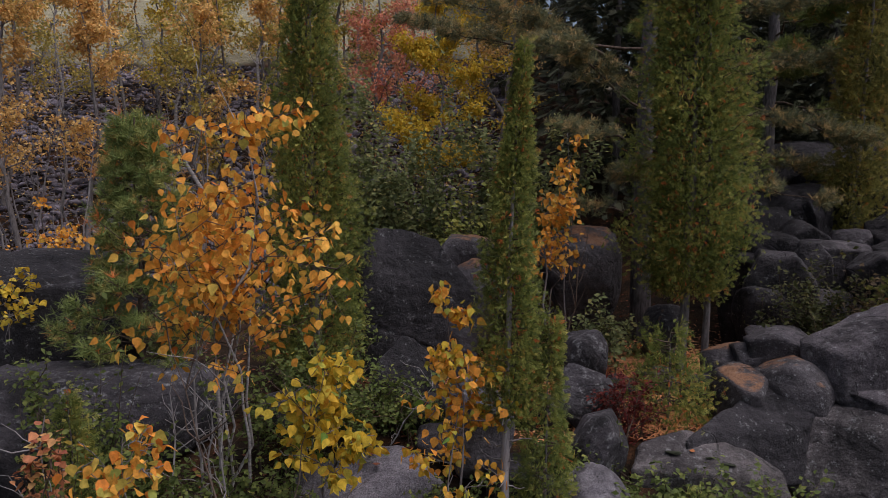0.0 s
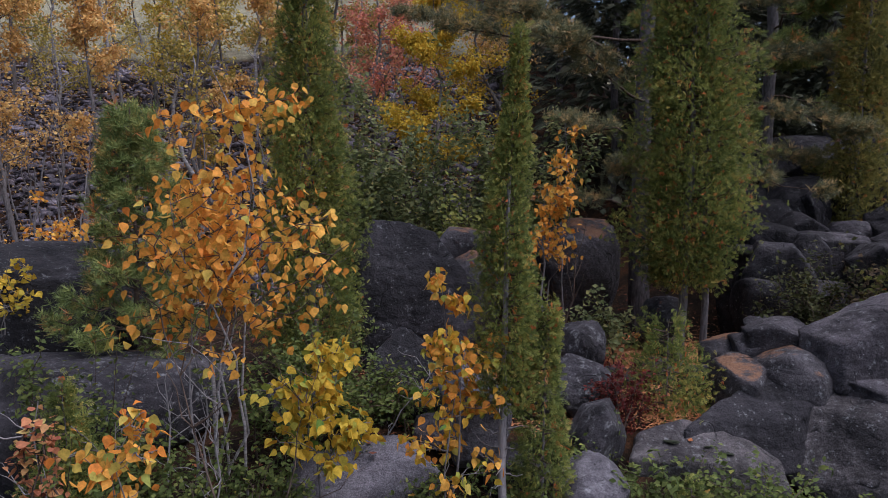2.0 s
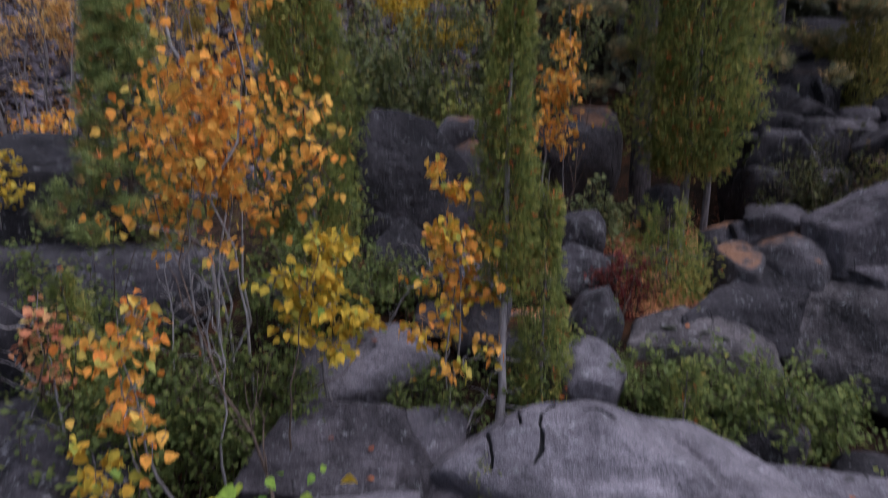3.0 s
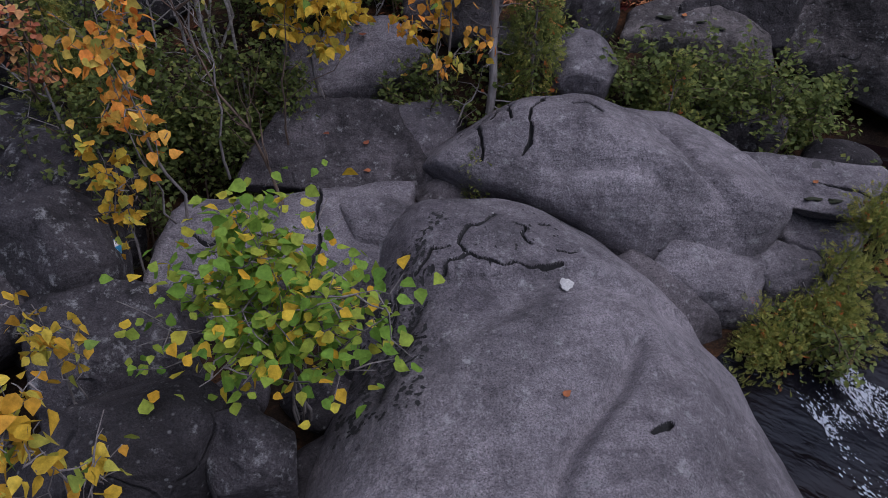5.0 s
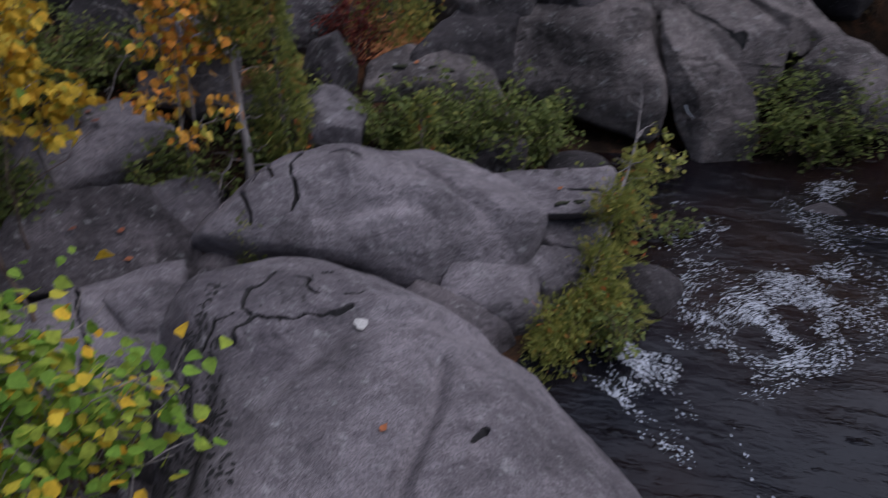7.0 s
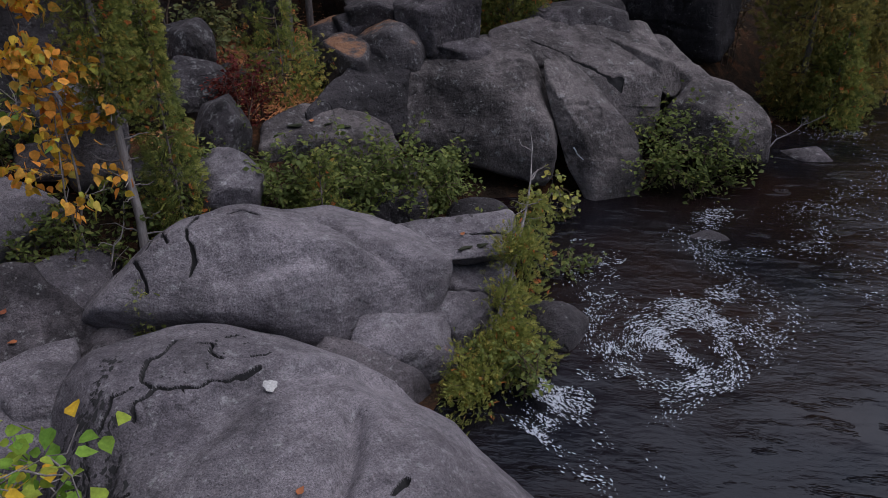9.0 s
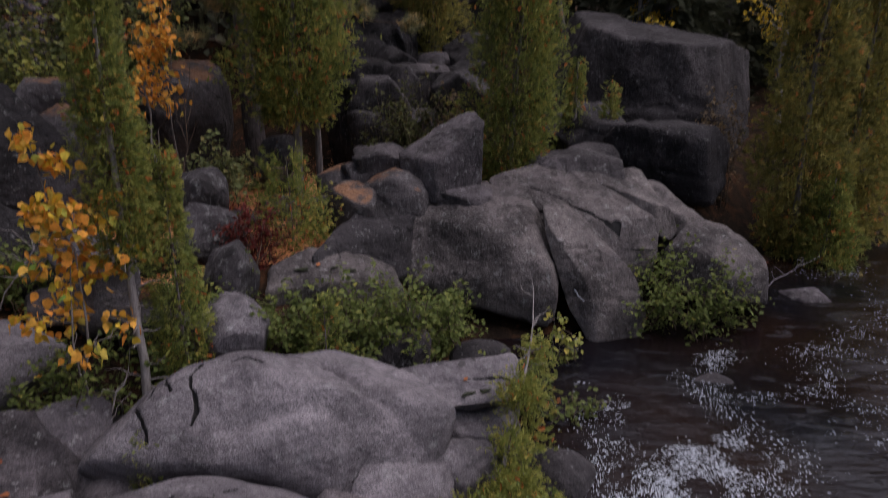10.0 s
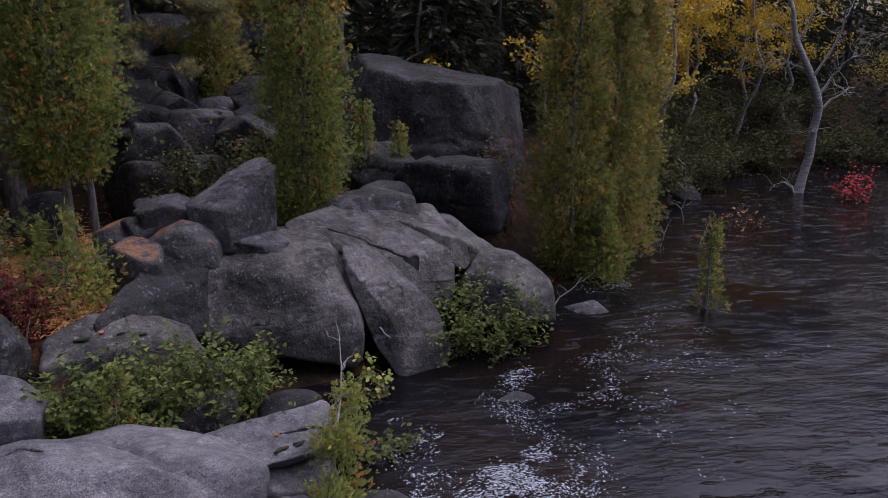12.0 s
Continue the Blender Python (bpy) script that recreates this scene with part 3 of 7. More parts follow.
def boulder(place, half, yaw, seed, material, label, level=4, boxy=5.0, cuts=22, rough=0.05, lean=0, pitch=0, cracks=None, crack=(0.014, 0.10), fine=0.012, name="boulder", sink=True, taper=0.0, hard=90.0, planes=None, joints=6, shear=0.0, ledge=None, folds=()):
    """A boulder at place; its lower half is drawn down into the ground."""
    p, f = rock_arrays(half, seed, level, boxy, cuts, rough, fine, hard, taper, planes, joints)
    m = np.array(Euler((radians(pitch), radians(lean), radians(yaw))).to_matrix())
    p = p @ m.T
    if sink:
        floor_z = min(gz(place[0], place[1]), gz(place[0] + half[0] * 0.7, place[1]), gz(place[0] - half[0] * 0.7, place[1])) - 0.12 - place[2]
        low = p[:, 2].min()
        if low > floor_z:
            p[:, 2] = np.where(p[:, 2] < 0, p[:, 2] * floor_z / low, p[:, 2])
    if shear:
        p[:, 0] += shear * np.minimum(0, p[:, 1] - 0.3)
    up = smooth(p[:, 2], 0.0, 0.25)
    if ledge:
        edge = ledge[0] - place[1] + 0.03 * np.sin(7 * p[:, 0])
        p[:, 2] += ledge[1] * up * smooth(p[:, 1] - edge, -0.03, 0.03)
    for line, wide, deep in folds:
        best = np.full(len(p), 9.0)
        for a, b in zip(line[:-1], line[1:]):
            a, d = np.array(a) - place[:2], np.subtract(b, a)
            k = np.clip(((p[:, :2] - a) @ d) / (d @ d), 0, 1)
            best = np.minimum(best, np.linalg.norm(p[:, :2] - a - k[:, None] * d, axis=1))
        p[:, 2] -= deep * up * np.exp(-(best / wide) ** 2)
    lining = None
    if cracks:
        p, f, lining = groove(p, f, [[(a - place[0], b - place[1]) for a, b in line] for line in cracks], *crack)
    me = mesh_from(name, p, f, material, soft=True)
    # faces deep in a crack get the painted shade and lichen
    if lining is not None:
        me.materials.append(CREVICE)
        me.polygons.foreach_set("material_index", lining.astype(np.int32))
    ob = new(name, me)
    ob.location = place
    return tagged(ob, label, "boulder", "riverside boulders")


def top_of(ob, x, y):
    """The height of a rock's upper side over a point of the plan."""
    co = np.empty(len(ob.data.vertices) * 3)
    ob.data.vertices.foreach_get("co", co)
    co = co.reshape(-1, 3) + np.array(ob.location)
    d = np.hypot(co[:, 0] - x, co[:, 1] - y)
    near = co[d < max(0.05, d.min() * 1.3)]
    return float(near[:, 2].max())


def block(top, foot, seed, material, label, hard=26.0, relief=0.02, level=5, dome=0.0, cuts=12, tuck=0.0, cracks=None, crack=(0.009, 0.06), name="boulder"):
    """A hewn block between four upper and four lower corners: its edges and corners are shaved into worn facets, its faces scalloped."""
    top, foot = np.array(top, float), np.array(foot, float)
    place = np.array([*top[:, :2].mean(0), (top[:, 2].mean() + foot[:, 2].mean()) / 2])
    size = float(np.linalg.norm(top[0] - top[2]) + np.linalg.norm(top[1] - top[3])) / 2
    g = np.random.default_rng(seed)
    v, f = ICO[level]
    limits = [(np.array(k, float), 1.0) for k in ((1, 0, 0), (-1, 0, 0), (0, 1, 0), (0, -1, 0), (0, 0, 1), (0, 0, -1))]
    for _ in range(cuts):
        k = np.sign(g.normal(0, 1, 3)) * np.where(g.uniform(0, 1, 3) < 0.3, 0.15, 1.0) * g.uniform(0.5, 1.0, 3)
        k /= np.linalg.norm(k)
        limits.append((k, np.abs(k).sum() * g.uniform(0.72, 0.88)))
    total = np.zeros(len(v))
    for k, lim in limits:
        d = v @ k
        total += np.where(d > 0.04, np.exp(-hard * np.minimum(lim / np.maximum(d, 0.04), 4)), 0)
    m = v * (-np.log(total) / hard * 1.02)[:, None]
    m = m * (1 + 0.03 * lumps(v, 3.0, seed + 5, 2))[:, None]
    c = (m + 1) / 2
    x, y, z = c[:, 0:1], c[:, 1:2], c[:, 2:3]

    def sheet(k):
        return (1 - x) * (1 - y) * k[0] + x * (1 - y) * k[1] + x * y * k[2] + (1 - x) * y * k[3]

    p = sheet(foot) * (1 - z) + sheet(top) * z - place
    p[:, 2] += dome * size * (np.clip(z, 0, 1) * np.clip(1 - m[:, 0:1] ** 2, 0, 1) * np.clip(1 - m[:, 1:2] ** 2, 0, 1))[:, 0]
    p[:, :2] *= 1 - tuck * smooth(z, 0.55, 0.0)
    warp = p + 0.05 * size * np.stack([lumps(p, 4 / size, seed + k, 2) for k in (21, 22, 23)], 1)
    low = relief * size * (0.8 * lumps(warp, 3.2 / size, seed, 2) - 1.1 * np.abs(lumps(warp, 5.5 / size, seed + 1, 2)) ** 0.7 + 0.5)
    seam = np.abs(lumps(warp * np.array([0.5, 0.5, 1.6]), 4.2 / size, seed + 3, 2))
    low = low - 0.9 * relief * size * np.exp(-(seam / 0.05) ** 2)
    p = p + v * (low + 0.016 * lumps(p, 10.0, seed + 2, 4) - 0.010 * np.abs(lumps(p, 26.0, seed + 4, 2)))[:, None]
    lining = None
    if cracks:
        p, f, lining = groove(p, f, [[(g1 - place[0], g2 - place[1]) for g1, g2 in line] for line in cracks], *crack)
    me = mesh_from(name, p, f, material, soft=True)
    # crack faces take the lining with shade painted in
    if lining is not None:
        me.materials.append(CREVICE)
        me.polygons.foreach_set("material_index", lining.astype(np.int32))
    ob = new(name, me)
    ob.location = place
    return tagged(ob, label, "boulder", "riverside boulders")


def drop(top, floor_z, spread=1.12, lean=(0, 0)):
    """Foot corners under upper ones: spread about their middle and set at one height."""
    c = np.mean(np.array(top), axis=0)
    return [(c[0] + (x - c[0]) * spread + lean[0], c[1] + (y - c[1]) * spread + lean[1], floor_z) for x, y, z in top]


PALE = "pale grey granite boulder, smooth and lichen-flecked, by the river"
MIDR = "weathered grey granite boulder with dark stains among shrubs"
DARKR = "dark weathered granite boulder, tree shade put in its colour"
NEEDR = "grey boulder strewn with fallen rusty pine needles"

# the bare rocks by the water
GREAT_SLAB = boulder((0.68, 2.42, 0.16), (1.24, 1.80, 0.66), 9, 11, GRANITE, "huge smooth grey granite boulder sloping into the river", 6, 4.0, 5, 0.03, taper=0.36, hard=10, joints=0, fine=0.014, planes=[(0.02, -0.08, 1, 0.62), (-0.9, -0.1, 0.6, 0.74), (0.85, -0.1, 0.6, 0.74), (0, -0.9, 0.5, 0.8), (0.05, 0.9, 0.4, 0.9), (0.6, 0.5, 0.6, 0.85)], shear=0.30, ledge=(3.03, 0.085), folds=[
    ([(1.14, 2.63), (1.02, 2.39), (0.93, 2.26), (0.77, 2.07), (0.66, 1.93), (0.57, 1.75), (0.50, 1.55)], 0.05, 0.10),
    ([(1.54, 2.09), (1.35, 1.85), (1.20, 1.65)], 0.08, 0.05),
    ([(-0.05, 2.95), (-0.15, 2.7), (-0.28, 2.4)], 0.06, 0.07),
    ([(0.72, 2.77), (0.54, 2.70), (0.28, 2.51)], 0.10, -0.04)], crack=(0.009, 0.05), cracks=[
    [(0.41, 3.49), (0.32, 3.38), (0.29, 3.36), (0.22, 3.29), (0.20, 3.22), (0.23, 3.16)],
    [(0.14, 3.23), (0.08, 3.22), (0.02, 3.22), (0.0, 3.17), (-0.06, 3.09)],
    [(0.12, 3.06), (0.14, 3.11), (0.21, 3.12), (0.26, 3.14), (0.31, 3.11), (0.38, 3.11), (0.46, 3.09), (0.52, 3.10), (0.60, 3.06), (0.68, 3.05), (0.78, 3.08)],
    [(0.54, 3.42), (0.59, 3.40), (0.57, 3.31), (0.61, 3.24)],
    [(0.70, 3.43), (0.78, 3.45)],
    [(0.79, 3.19), (0.84, 3.165), (0.90, 3.20)],
    [(1.15, 2.09), (1.12, 2.06), (1.09, 2.045), (1.05, 2.0)],
    [(-0.20, 2.93), (-0.16, 2.98), (-0.17, 3.03)],
    [(-0.10, 2.64), (-0.06, 2.70), (-0.01, 2.68)]])
boulder((1.28, 4.38, 0.62), (1.25, 0.66, 0.58), -16, 13, GRANITE, "long domed grey granite boulder split by a crack", 6, 2.6, 9, 0.05, hard=20, joints=0, fine=0.016, folds=[([(1.70, 4.45), (1.79, 4.2), (1.83, 3.95), (2.0, 3.82)], 0.05, 0.09), ([(0.85, 3.98), (1.2, 3.9), (1.5, 3.85)], 0.05, 0.06)], crack=(0.010, 0.07), cracks=[
    [(1.00, 4.82), (0.93, 4.66), (0.85, 4.55), (0.80, 4.42), (0.74, 4.32), (0.71, 4.18), (0.66, 4.08)],
    [(0.66, 4.92), (0.56, 4.72), (0.50, 4.55), (0.47, 4.38)],
    [(0.32, 4.62), (0.27, 4.45), (0.22, 4.40)], [(0.62, 4.60), (0.58, 4.45), (0.60, 4.30)], [(0.20, 4.52), (0.36, 4.46), (0.44, 4.48)], [(1.30, 4.62), (1.42, 4.58), (1.50, 4.60)], [(0.36, 4.40), (0.40, 4.28), (0.38, 4.12)],
    [(1.03, 4.40), (1.12, 4.38), (1.20, 4.31)]])
boulder((2.12, 4.20, 0.44), (0.36, 0.40, 0.36), -28, 14, GRANITE, PALE)
PALE_SLAB = block([(2.46, 4.02, 0.60), (3.10, 3.86, 0.54), (3.55, 4.48, 0.66), (2.28, 4.76, 0.76)], [(2.50, 4.16, 0.44), (3.10, 4.02, 0.42), (3.6, 4.5, -0.1), (2.2, 4.8, 0.1)], 15, GRANITE, "pale flat granite slab with dark damp patches by the water", relief=0.008, crack=(0.008, 0.04), cracks=[[(2.86, 4.22), (2.98, 4.19), (3.12, 4.14), (3.30, 4.10)]])
block([(2.46, 3.98, 0.40), (2.92, 3.66, 0.34), (3.22, 4.0, 0.40), (2.52, 4.22, 0.46)], [(2.44, 3.92, -0.2), (2.96, 3.60, -0.3), (3.3, 4.0, -0.3), (2.5, 4.3, -0.1)], 151, GRANITE, "pale granite lip under a flat slab, mossy in the gap")
block([(1.42, 3.52, 0.46), (2.24, 3.36, 0.22), (2.36, 3.68, 0.34), (1.74, 3.78, 0.60)], drop([(1.42, 3.52, 0.46), (2.24, 3.36, 0.22), (2.36, 3.68, 0.34), (1.74, 3.78, 0.60)], -0.2, 1.1, (0, 0)), 16, GRANITE, "smooth pale strip of granite tucked under a boulder", relief=0.012, dome=0.05)
block([(1.18, 3.52, 0.50), (1.86, 3.18, 0.14), (2.02, 3.34, 0.20), (1.46, 3.72, 0.56)], drop([(1.18, 3.52, 0.50), (1.86, 3.18, 0.14), (2.02, 3.34, 0.20), (1.46, 3.72, 0.56)], -0.25, 1.1, (0, 0)), 116, GRANITE_MID, "narrow grey slab wedged between two great boulders", relief=0.012, dome=0.02)
block([(2.30, 3.56, 0.30), (2.66, 3.52, 0.22), (2.84, 3.78, 0.32), (2.10, 3.86, 0.54)], drop([(2.30, 3.56, 0.30), (2.66, 3.52, 0.22), (2.84, 3.78, 0.32), (2.10, 3.86, 0.54)], -0.25, 1.1, (0, 0)), 17, GRANITE, "small pale strip of granite by the water", relief=0.012, dome=0.03)
WEDGE_SLAB = block([(-1.46, 4.44, 0.62), (0.16, 4.24, 0.56), (-0.20, 4.90, 0.96), (-1.00, 5.02, 1.00)], [(-1.36, 4.50, 0.42), (0.04, 4.34, 0.42), (-0.15, 5.0, 0.3), (-1.05, 5.1, 0.3)], 18, GRANITE_MID, "dark grey wedge-shaped granite slab lying across others", hard=45, relief=0.012, cuts=3)
boulder((-0.03, 4.95, 0.60), (0.30, 0.32, 0.26), 1, 19, GRANITE, PALE)
LEAFY_ROCK = boulder((-0.63, 5.92, 0.76), (0.64, 0.52, 0.38), 6, 20, GRANITE, "rounded grey boulder with fallen leaves on top", 5, 4.5, 18, 0.06)
block([(-1.82, 3.34, 0.54), (-0.24, 3.44, 0.58), (-0.10, 4.20, 0.72), (-1.74, 4.28, 0.76)], [(-1.9, 3.2, 0.0), (-0.2, 3.3, 0.0), (0.0, 4.3, 0.0), (-1.8, 4.4, 0.0)], 21, GRANITE, "broad flat grey granite slab behind a green sapling", hard=40, cuts=6, relief=0.014, cracks=[[(-0.75, 3.3), (-0.7, 3.7), (-0.78, 4.3)], [(-1.55, 3.75), (-1.42, 3.70), (-1.3, 3.74)]])
boulder((-0.26, 3.80, 0.52), (0.33, 0.26, 0.24), 4, 22, GRANITE, PALE)
boulder((0.15, 4.30, 0.50), (0.24, 0.2, 0.14), -2, 23, GRANITE_MID, MIDR)
block([(-2.0, 2.30, 0.46), (-1.33, 2.78, 0.62), (-1.62, 3.36, 0.86), (-2.36, 2.85, 0.80)], drop([(-2.0, 2.30, 0.46), (-1.33, 2.78, 0.62), (-1.62, 3.36, 0.86), (-2.36, 2.85, 0.80)], -0.1, 1.15, (0, 0)), 24, GRANITE_DIM, "large dark-stained boulder beside a blue can", relief=0.018, dome=0.03)
boulder((-2.28, 3.40, 0.72), (0.44, 0.42, 0.42), 35, 25, GRANITE_DIM, MIDR)
boulder((-1.42, 2.08, 0.50), (0.50, 0.34, 0.42), 35, 26, GRANITE_DARK, DARKR)
boulder((-0.88, 2.10, 0.50), (0.23, 0.24, 0.32), 23, 27, GRANITE_DIM, "small rounded boulder speckled with black lichen", 5, 2.4, 8, 0.05, joints=0)
boulder((-0.99, 2.42, 0.46), (0.10, 0.1, 0.12), 23, 28, GRANITE_DARK, DARKR, 3)
boulder((-2.83, 4.85, 0.82), (0.85, 0.5, 0.26), 31, 29, GRANITE_DIM, MIDR)
boulder((-2.53, 4.21, 0.78), (0.50, 0.42, 0.34), 32, 30, GRANITE_DIM, MIDR)
boulder((1.26, 5.70, 0.84), (0.30, 0.5, 0.32), -12, 31, GRANITE, PALE)
boulder((2.62, 5.31, 0.50), (0.42, 0.2, 0.14), -26, 32, GRANITE_MID, MIDR)
g = np.random.default_rng(77)
for x, y, s in ((-0.42, 4.25, 0.16), (0.0, 4.05, 0.13), (0.42, 4.75, 0.2), (0.12, 5.35, 0.22), (-1.35, 4.25, 0.26), (-1.75, 4.15, 0.22), (-1.62, 3.3, 0.2), (-1.15, 2.75, 0.16), (-0.45, 3.0, 0.17), (-0.62, 2.6, 0.13), (-0.62, 2.25, 0.14), (-0.66, 1.95, 0.17), (-0.55, 2.72, 0.12), (-0.72, 2.75, 0.13), (-0.5, 1.75, 0.2), (-1.0, 1.6, 0.28), (-1.9, 1.7, 0.4), (2.0, 5.0, 0.22), (2.45, 4.95, 0.18), (3.5, 5.1, 0.25), (3.3, 6.1, 0.25), (0.75, 5.9, 0.25), (0.1, 6.3, 0.25), (-1.3, 6.6, 0.3), (1.0, 6.9, 0.22), (2.0, 7.6, 0.2), (2.5, 8.0, 0.22), (2.9, 7.5, 0.24), (1.2, 8.6, 0.3), (-2.9, 3.3, 0.5), (-2.9, 2.3, 0.5), (-3.6, 4.4, 0.5)):
    boulder((x, y, max(gz(x, y), 0.1) + s * g.uniform(0.2, 0.7)), (s * g.uniform(1, 1.5), s * g.uniform(0.9, 1.2), s * g.uniform(0.6, 0.9)), g.uniform(0, 180), int(g.integers(1000)), (GRANITE_MID, GRANITE_DARK)[int(g.integers(2))], "small weathered rock lodged between larger boulders", 3)
# the great boulder and the rocks behind it
block([(3.36, 6.65, 1.34), (4.65, 5.75, 1.23), (5.24, 6.60, 1.46), (4.24, 7.38, 1.52)], [(2.68, 6.51, 0.57), (4.88, 5.12, -0.10), (5.98, 6.71, 0.50), (4.37, 7.82, 0.65)], 41, GRANITE_RIVER, "great rounded grey boulder standing above the water", level=6, hard=20, cuts=12, tuck=0.24, relief=0.016, dome=0.05)
block([(4.82, 5.91, 1.39), (5.13, 5.18, 0.51), (5.74, 4.98, 0.49), (5.54, 6.23, 1.34)], [(5.04, 5.25, -0.08), (5.12, 5.06, -0.10), (5.80, 4.92, -0.25), (6.54, 5.89, 0.39)], 140, GRANITE_RIVER, "grey flank split off the great boulder by a crack", level=6, relief=0.02, dome=0.06, hard=20, cuts=12)
block([(4.70, 6.81, 1.52), (5.60, 5.85, 1.04), (6.58, 5.39, 1.11), (6.12, 6.99, 1.59)], [(4.55, 6.79, 1.00), (5.45, 5.71, 0.45), (6.48, 5.20, 0.43), (6.68, 6.89, 0.71)], 141, GRANITE_RIVER, "long stepped grey rock behind the great boulder", level=6, relief=0.02, cracks=[[(5.2, 6.6), (5.5, 6.2), (5.9, 5.7)]], crack=(0.014, 0.05))
block([(5.99, 6.57, 1.51), (6.37, 5.63, 1.27), (6.77, 5.64, 1.14), (6.98, 6.45, 1.51)], [(5.91, 6.50, 1.11), (6.30, 5.56, 0.92), (6.84, 5.55, 0.71), (7.13, 6.43, 0.95)], 142, GRANITE_RIVER, "pale-topped grey slab lying on a stepped rock")
block([(6.55, 6.46, 1.38), (6.95, 5.41, 0.95), (7.28, 5.48, 1.00), (7.25, 6.60, 1.48)], [(6.40, 6.32, 0.65), (6.81, 5.28, 0.32), (7.36, 5.38, 0.30), (7.54, 6.58, 0.58)], 143, GRANITE_RIVER, "narrow dark ridge of rock sloping to the river")

block([(6.49, 5.50, 0.95), (6.74, 4.70, 0.67), (7.31, 4.58, 0.67), (7.44, 5.61, 1.00)], [(6.34, 5.36, 0.43), (6.59, 4.57, 0.27), (7.38, 4.47, 0.13), (7.86, 5.55, 0.12)], 44, GRANITE_RIVER, "pale-topped rock sloping into the river")
boulder((6.21, 6.98, 1.40), (0.66, 0.50, 0.30), -41, 45, GRANITE_MID, MIDR)
FLAT_ROCK = block([(1.70, 5.92, 1.04), (3.16, 5.86, 0.96), (2.80, 6.34, 1.20), (1.92, 6.40, 1.24)], [(1.74, 5.98, 0.4), (3.1, 5.93, 0.3), (2.9, 6.5, 0.4), (1.9, 6.6, 0.5)], 46, GRANITE_RIVER, "long flat-topped grey boulder with moss on its top", hard=28, cuts=9, relief=0.012, dome=0.01)
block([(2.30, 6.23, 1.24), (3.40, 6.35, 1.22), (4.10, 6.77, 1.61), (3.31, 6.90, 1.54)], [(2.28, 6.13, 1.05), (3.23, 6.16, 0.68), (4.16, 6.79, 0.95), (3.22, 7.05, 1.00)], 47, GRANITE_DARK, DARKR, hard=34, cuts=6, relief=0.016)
block([(3.70, 7.08, 1.92), (3.90, 6.56, 1.88), (4.66, 6.70, 2.30), (4.74, 7.33, 2.30)], [(3.73, 6.95, 1.40), (3.92, 6.50, 1.38), (4.49, 6.55, 1.31), (4.69, 7.29, 1.40)], 48, GRANITE_MID, "dark wedge-shaped block with a pale sloping top", hard=45, cuts=3, relief=0.012)
boulder((3.70, 7.49, 1.76), (0.36, 0.35, 0.18), -25, 49, GRANITE_MID, MIDR)
boulder((3.63, 7.00, 1.52), (0.42, 0.46, 0.21), -27, 50, GRANITE_NEEDLES, NEEDR)
boulder((3.11, 6.99, 1.42), (0.30, 0.40, 0.20), -23, 51, GRANITE_NEEDLES, NEEDR)
boulder((4.29, 6.75, 1.46), (0.40, 0.40, 0.12), -31, 52, GRANITE_MID, MIDR)
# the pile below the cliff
# pile in the dark granite, whose colour holds the shade of the trees
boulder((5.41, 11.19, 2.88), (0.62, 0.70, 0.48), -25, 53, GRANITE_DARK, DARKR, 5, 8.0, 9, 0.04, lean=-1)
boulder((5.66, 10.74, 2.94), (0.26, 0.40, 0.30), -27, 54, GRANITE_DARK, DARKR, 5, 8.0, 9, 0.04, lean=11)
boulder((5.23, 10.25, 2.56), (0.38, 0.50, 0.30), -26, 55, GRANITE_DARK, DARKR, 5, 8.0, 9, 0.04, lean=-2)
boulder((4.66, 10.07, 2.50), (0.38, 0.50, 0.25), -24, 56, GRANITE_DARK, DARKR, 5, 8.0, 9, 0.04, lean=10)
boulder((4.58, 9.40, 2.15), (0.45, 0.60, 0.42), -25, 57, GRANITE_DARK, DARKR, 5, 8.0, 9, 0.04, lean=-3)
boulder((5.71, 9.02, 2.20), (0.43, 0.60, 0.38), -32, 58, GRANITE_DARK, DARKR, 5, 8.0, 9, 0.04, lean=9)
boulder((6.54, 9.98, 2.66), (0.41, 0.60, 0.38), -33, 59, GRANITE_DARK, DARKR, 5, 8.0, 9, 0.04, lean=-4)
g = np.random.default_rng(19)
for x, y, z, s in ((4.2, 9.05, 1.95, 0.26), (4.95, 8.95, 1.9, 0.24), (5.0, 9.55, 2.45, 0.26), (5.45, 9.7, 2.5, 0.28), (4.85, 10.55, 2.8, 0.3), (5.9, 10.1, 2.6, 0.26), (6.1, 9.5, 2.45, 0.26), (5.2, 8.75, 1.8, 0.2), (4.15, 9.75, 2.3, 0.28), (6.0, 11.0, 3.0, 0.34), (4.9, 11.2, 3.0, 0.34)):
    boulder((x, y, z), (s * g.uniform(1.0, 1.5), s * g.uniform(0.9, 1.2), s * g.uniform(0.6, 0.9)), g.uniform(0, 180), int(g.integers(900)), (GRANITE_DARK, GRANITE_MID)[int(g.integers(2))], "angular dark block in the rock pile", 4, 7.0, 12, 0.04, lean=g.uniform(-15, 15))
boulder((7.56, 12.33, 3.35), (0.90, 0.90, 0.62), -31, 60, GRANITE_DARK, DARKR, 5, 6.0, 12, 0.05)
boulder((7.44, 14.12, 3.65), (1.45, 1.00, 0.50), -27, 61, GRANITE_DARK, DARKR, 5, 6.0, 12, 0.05)
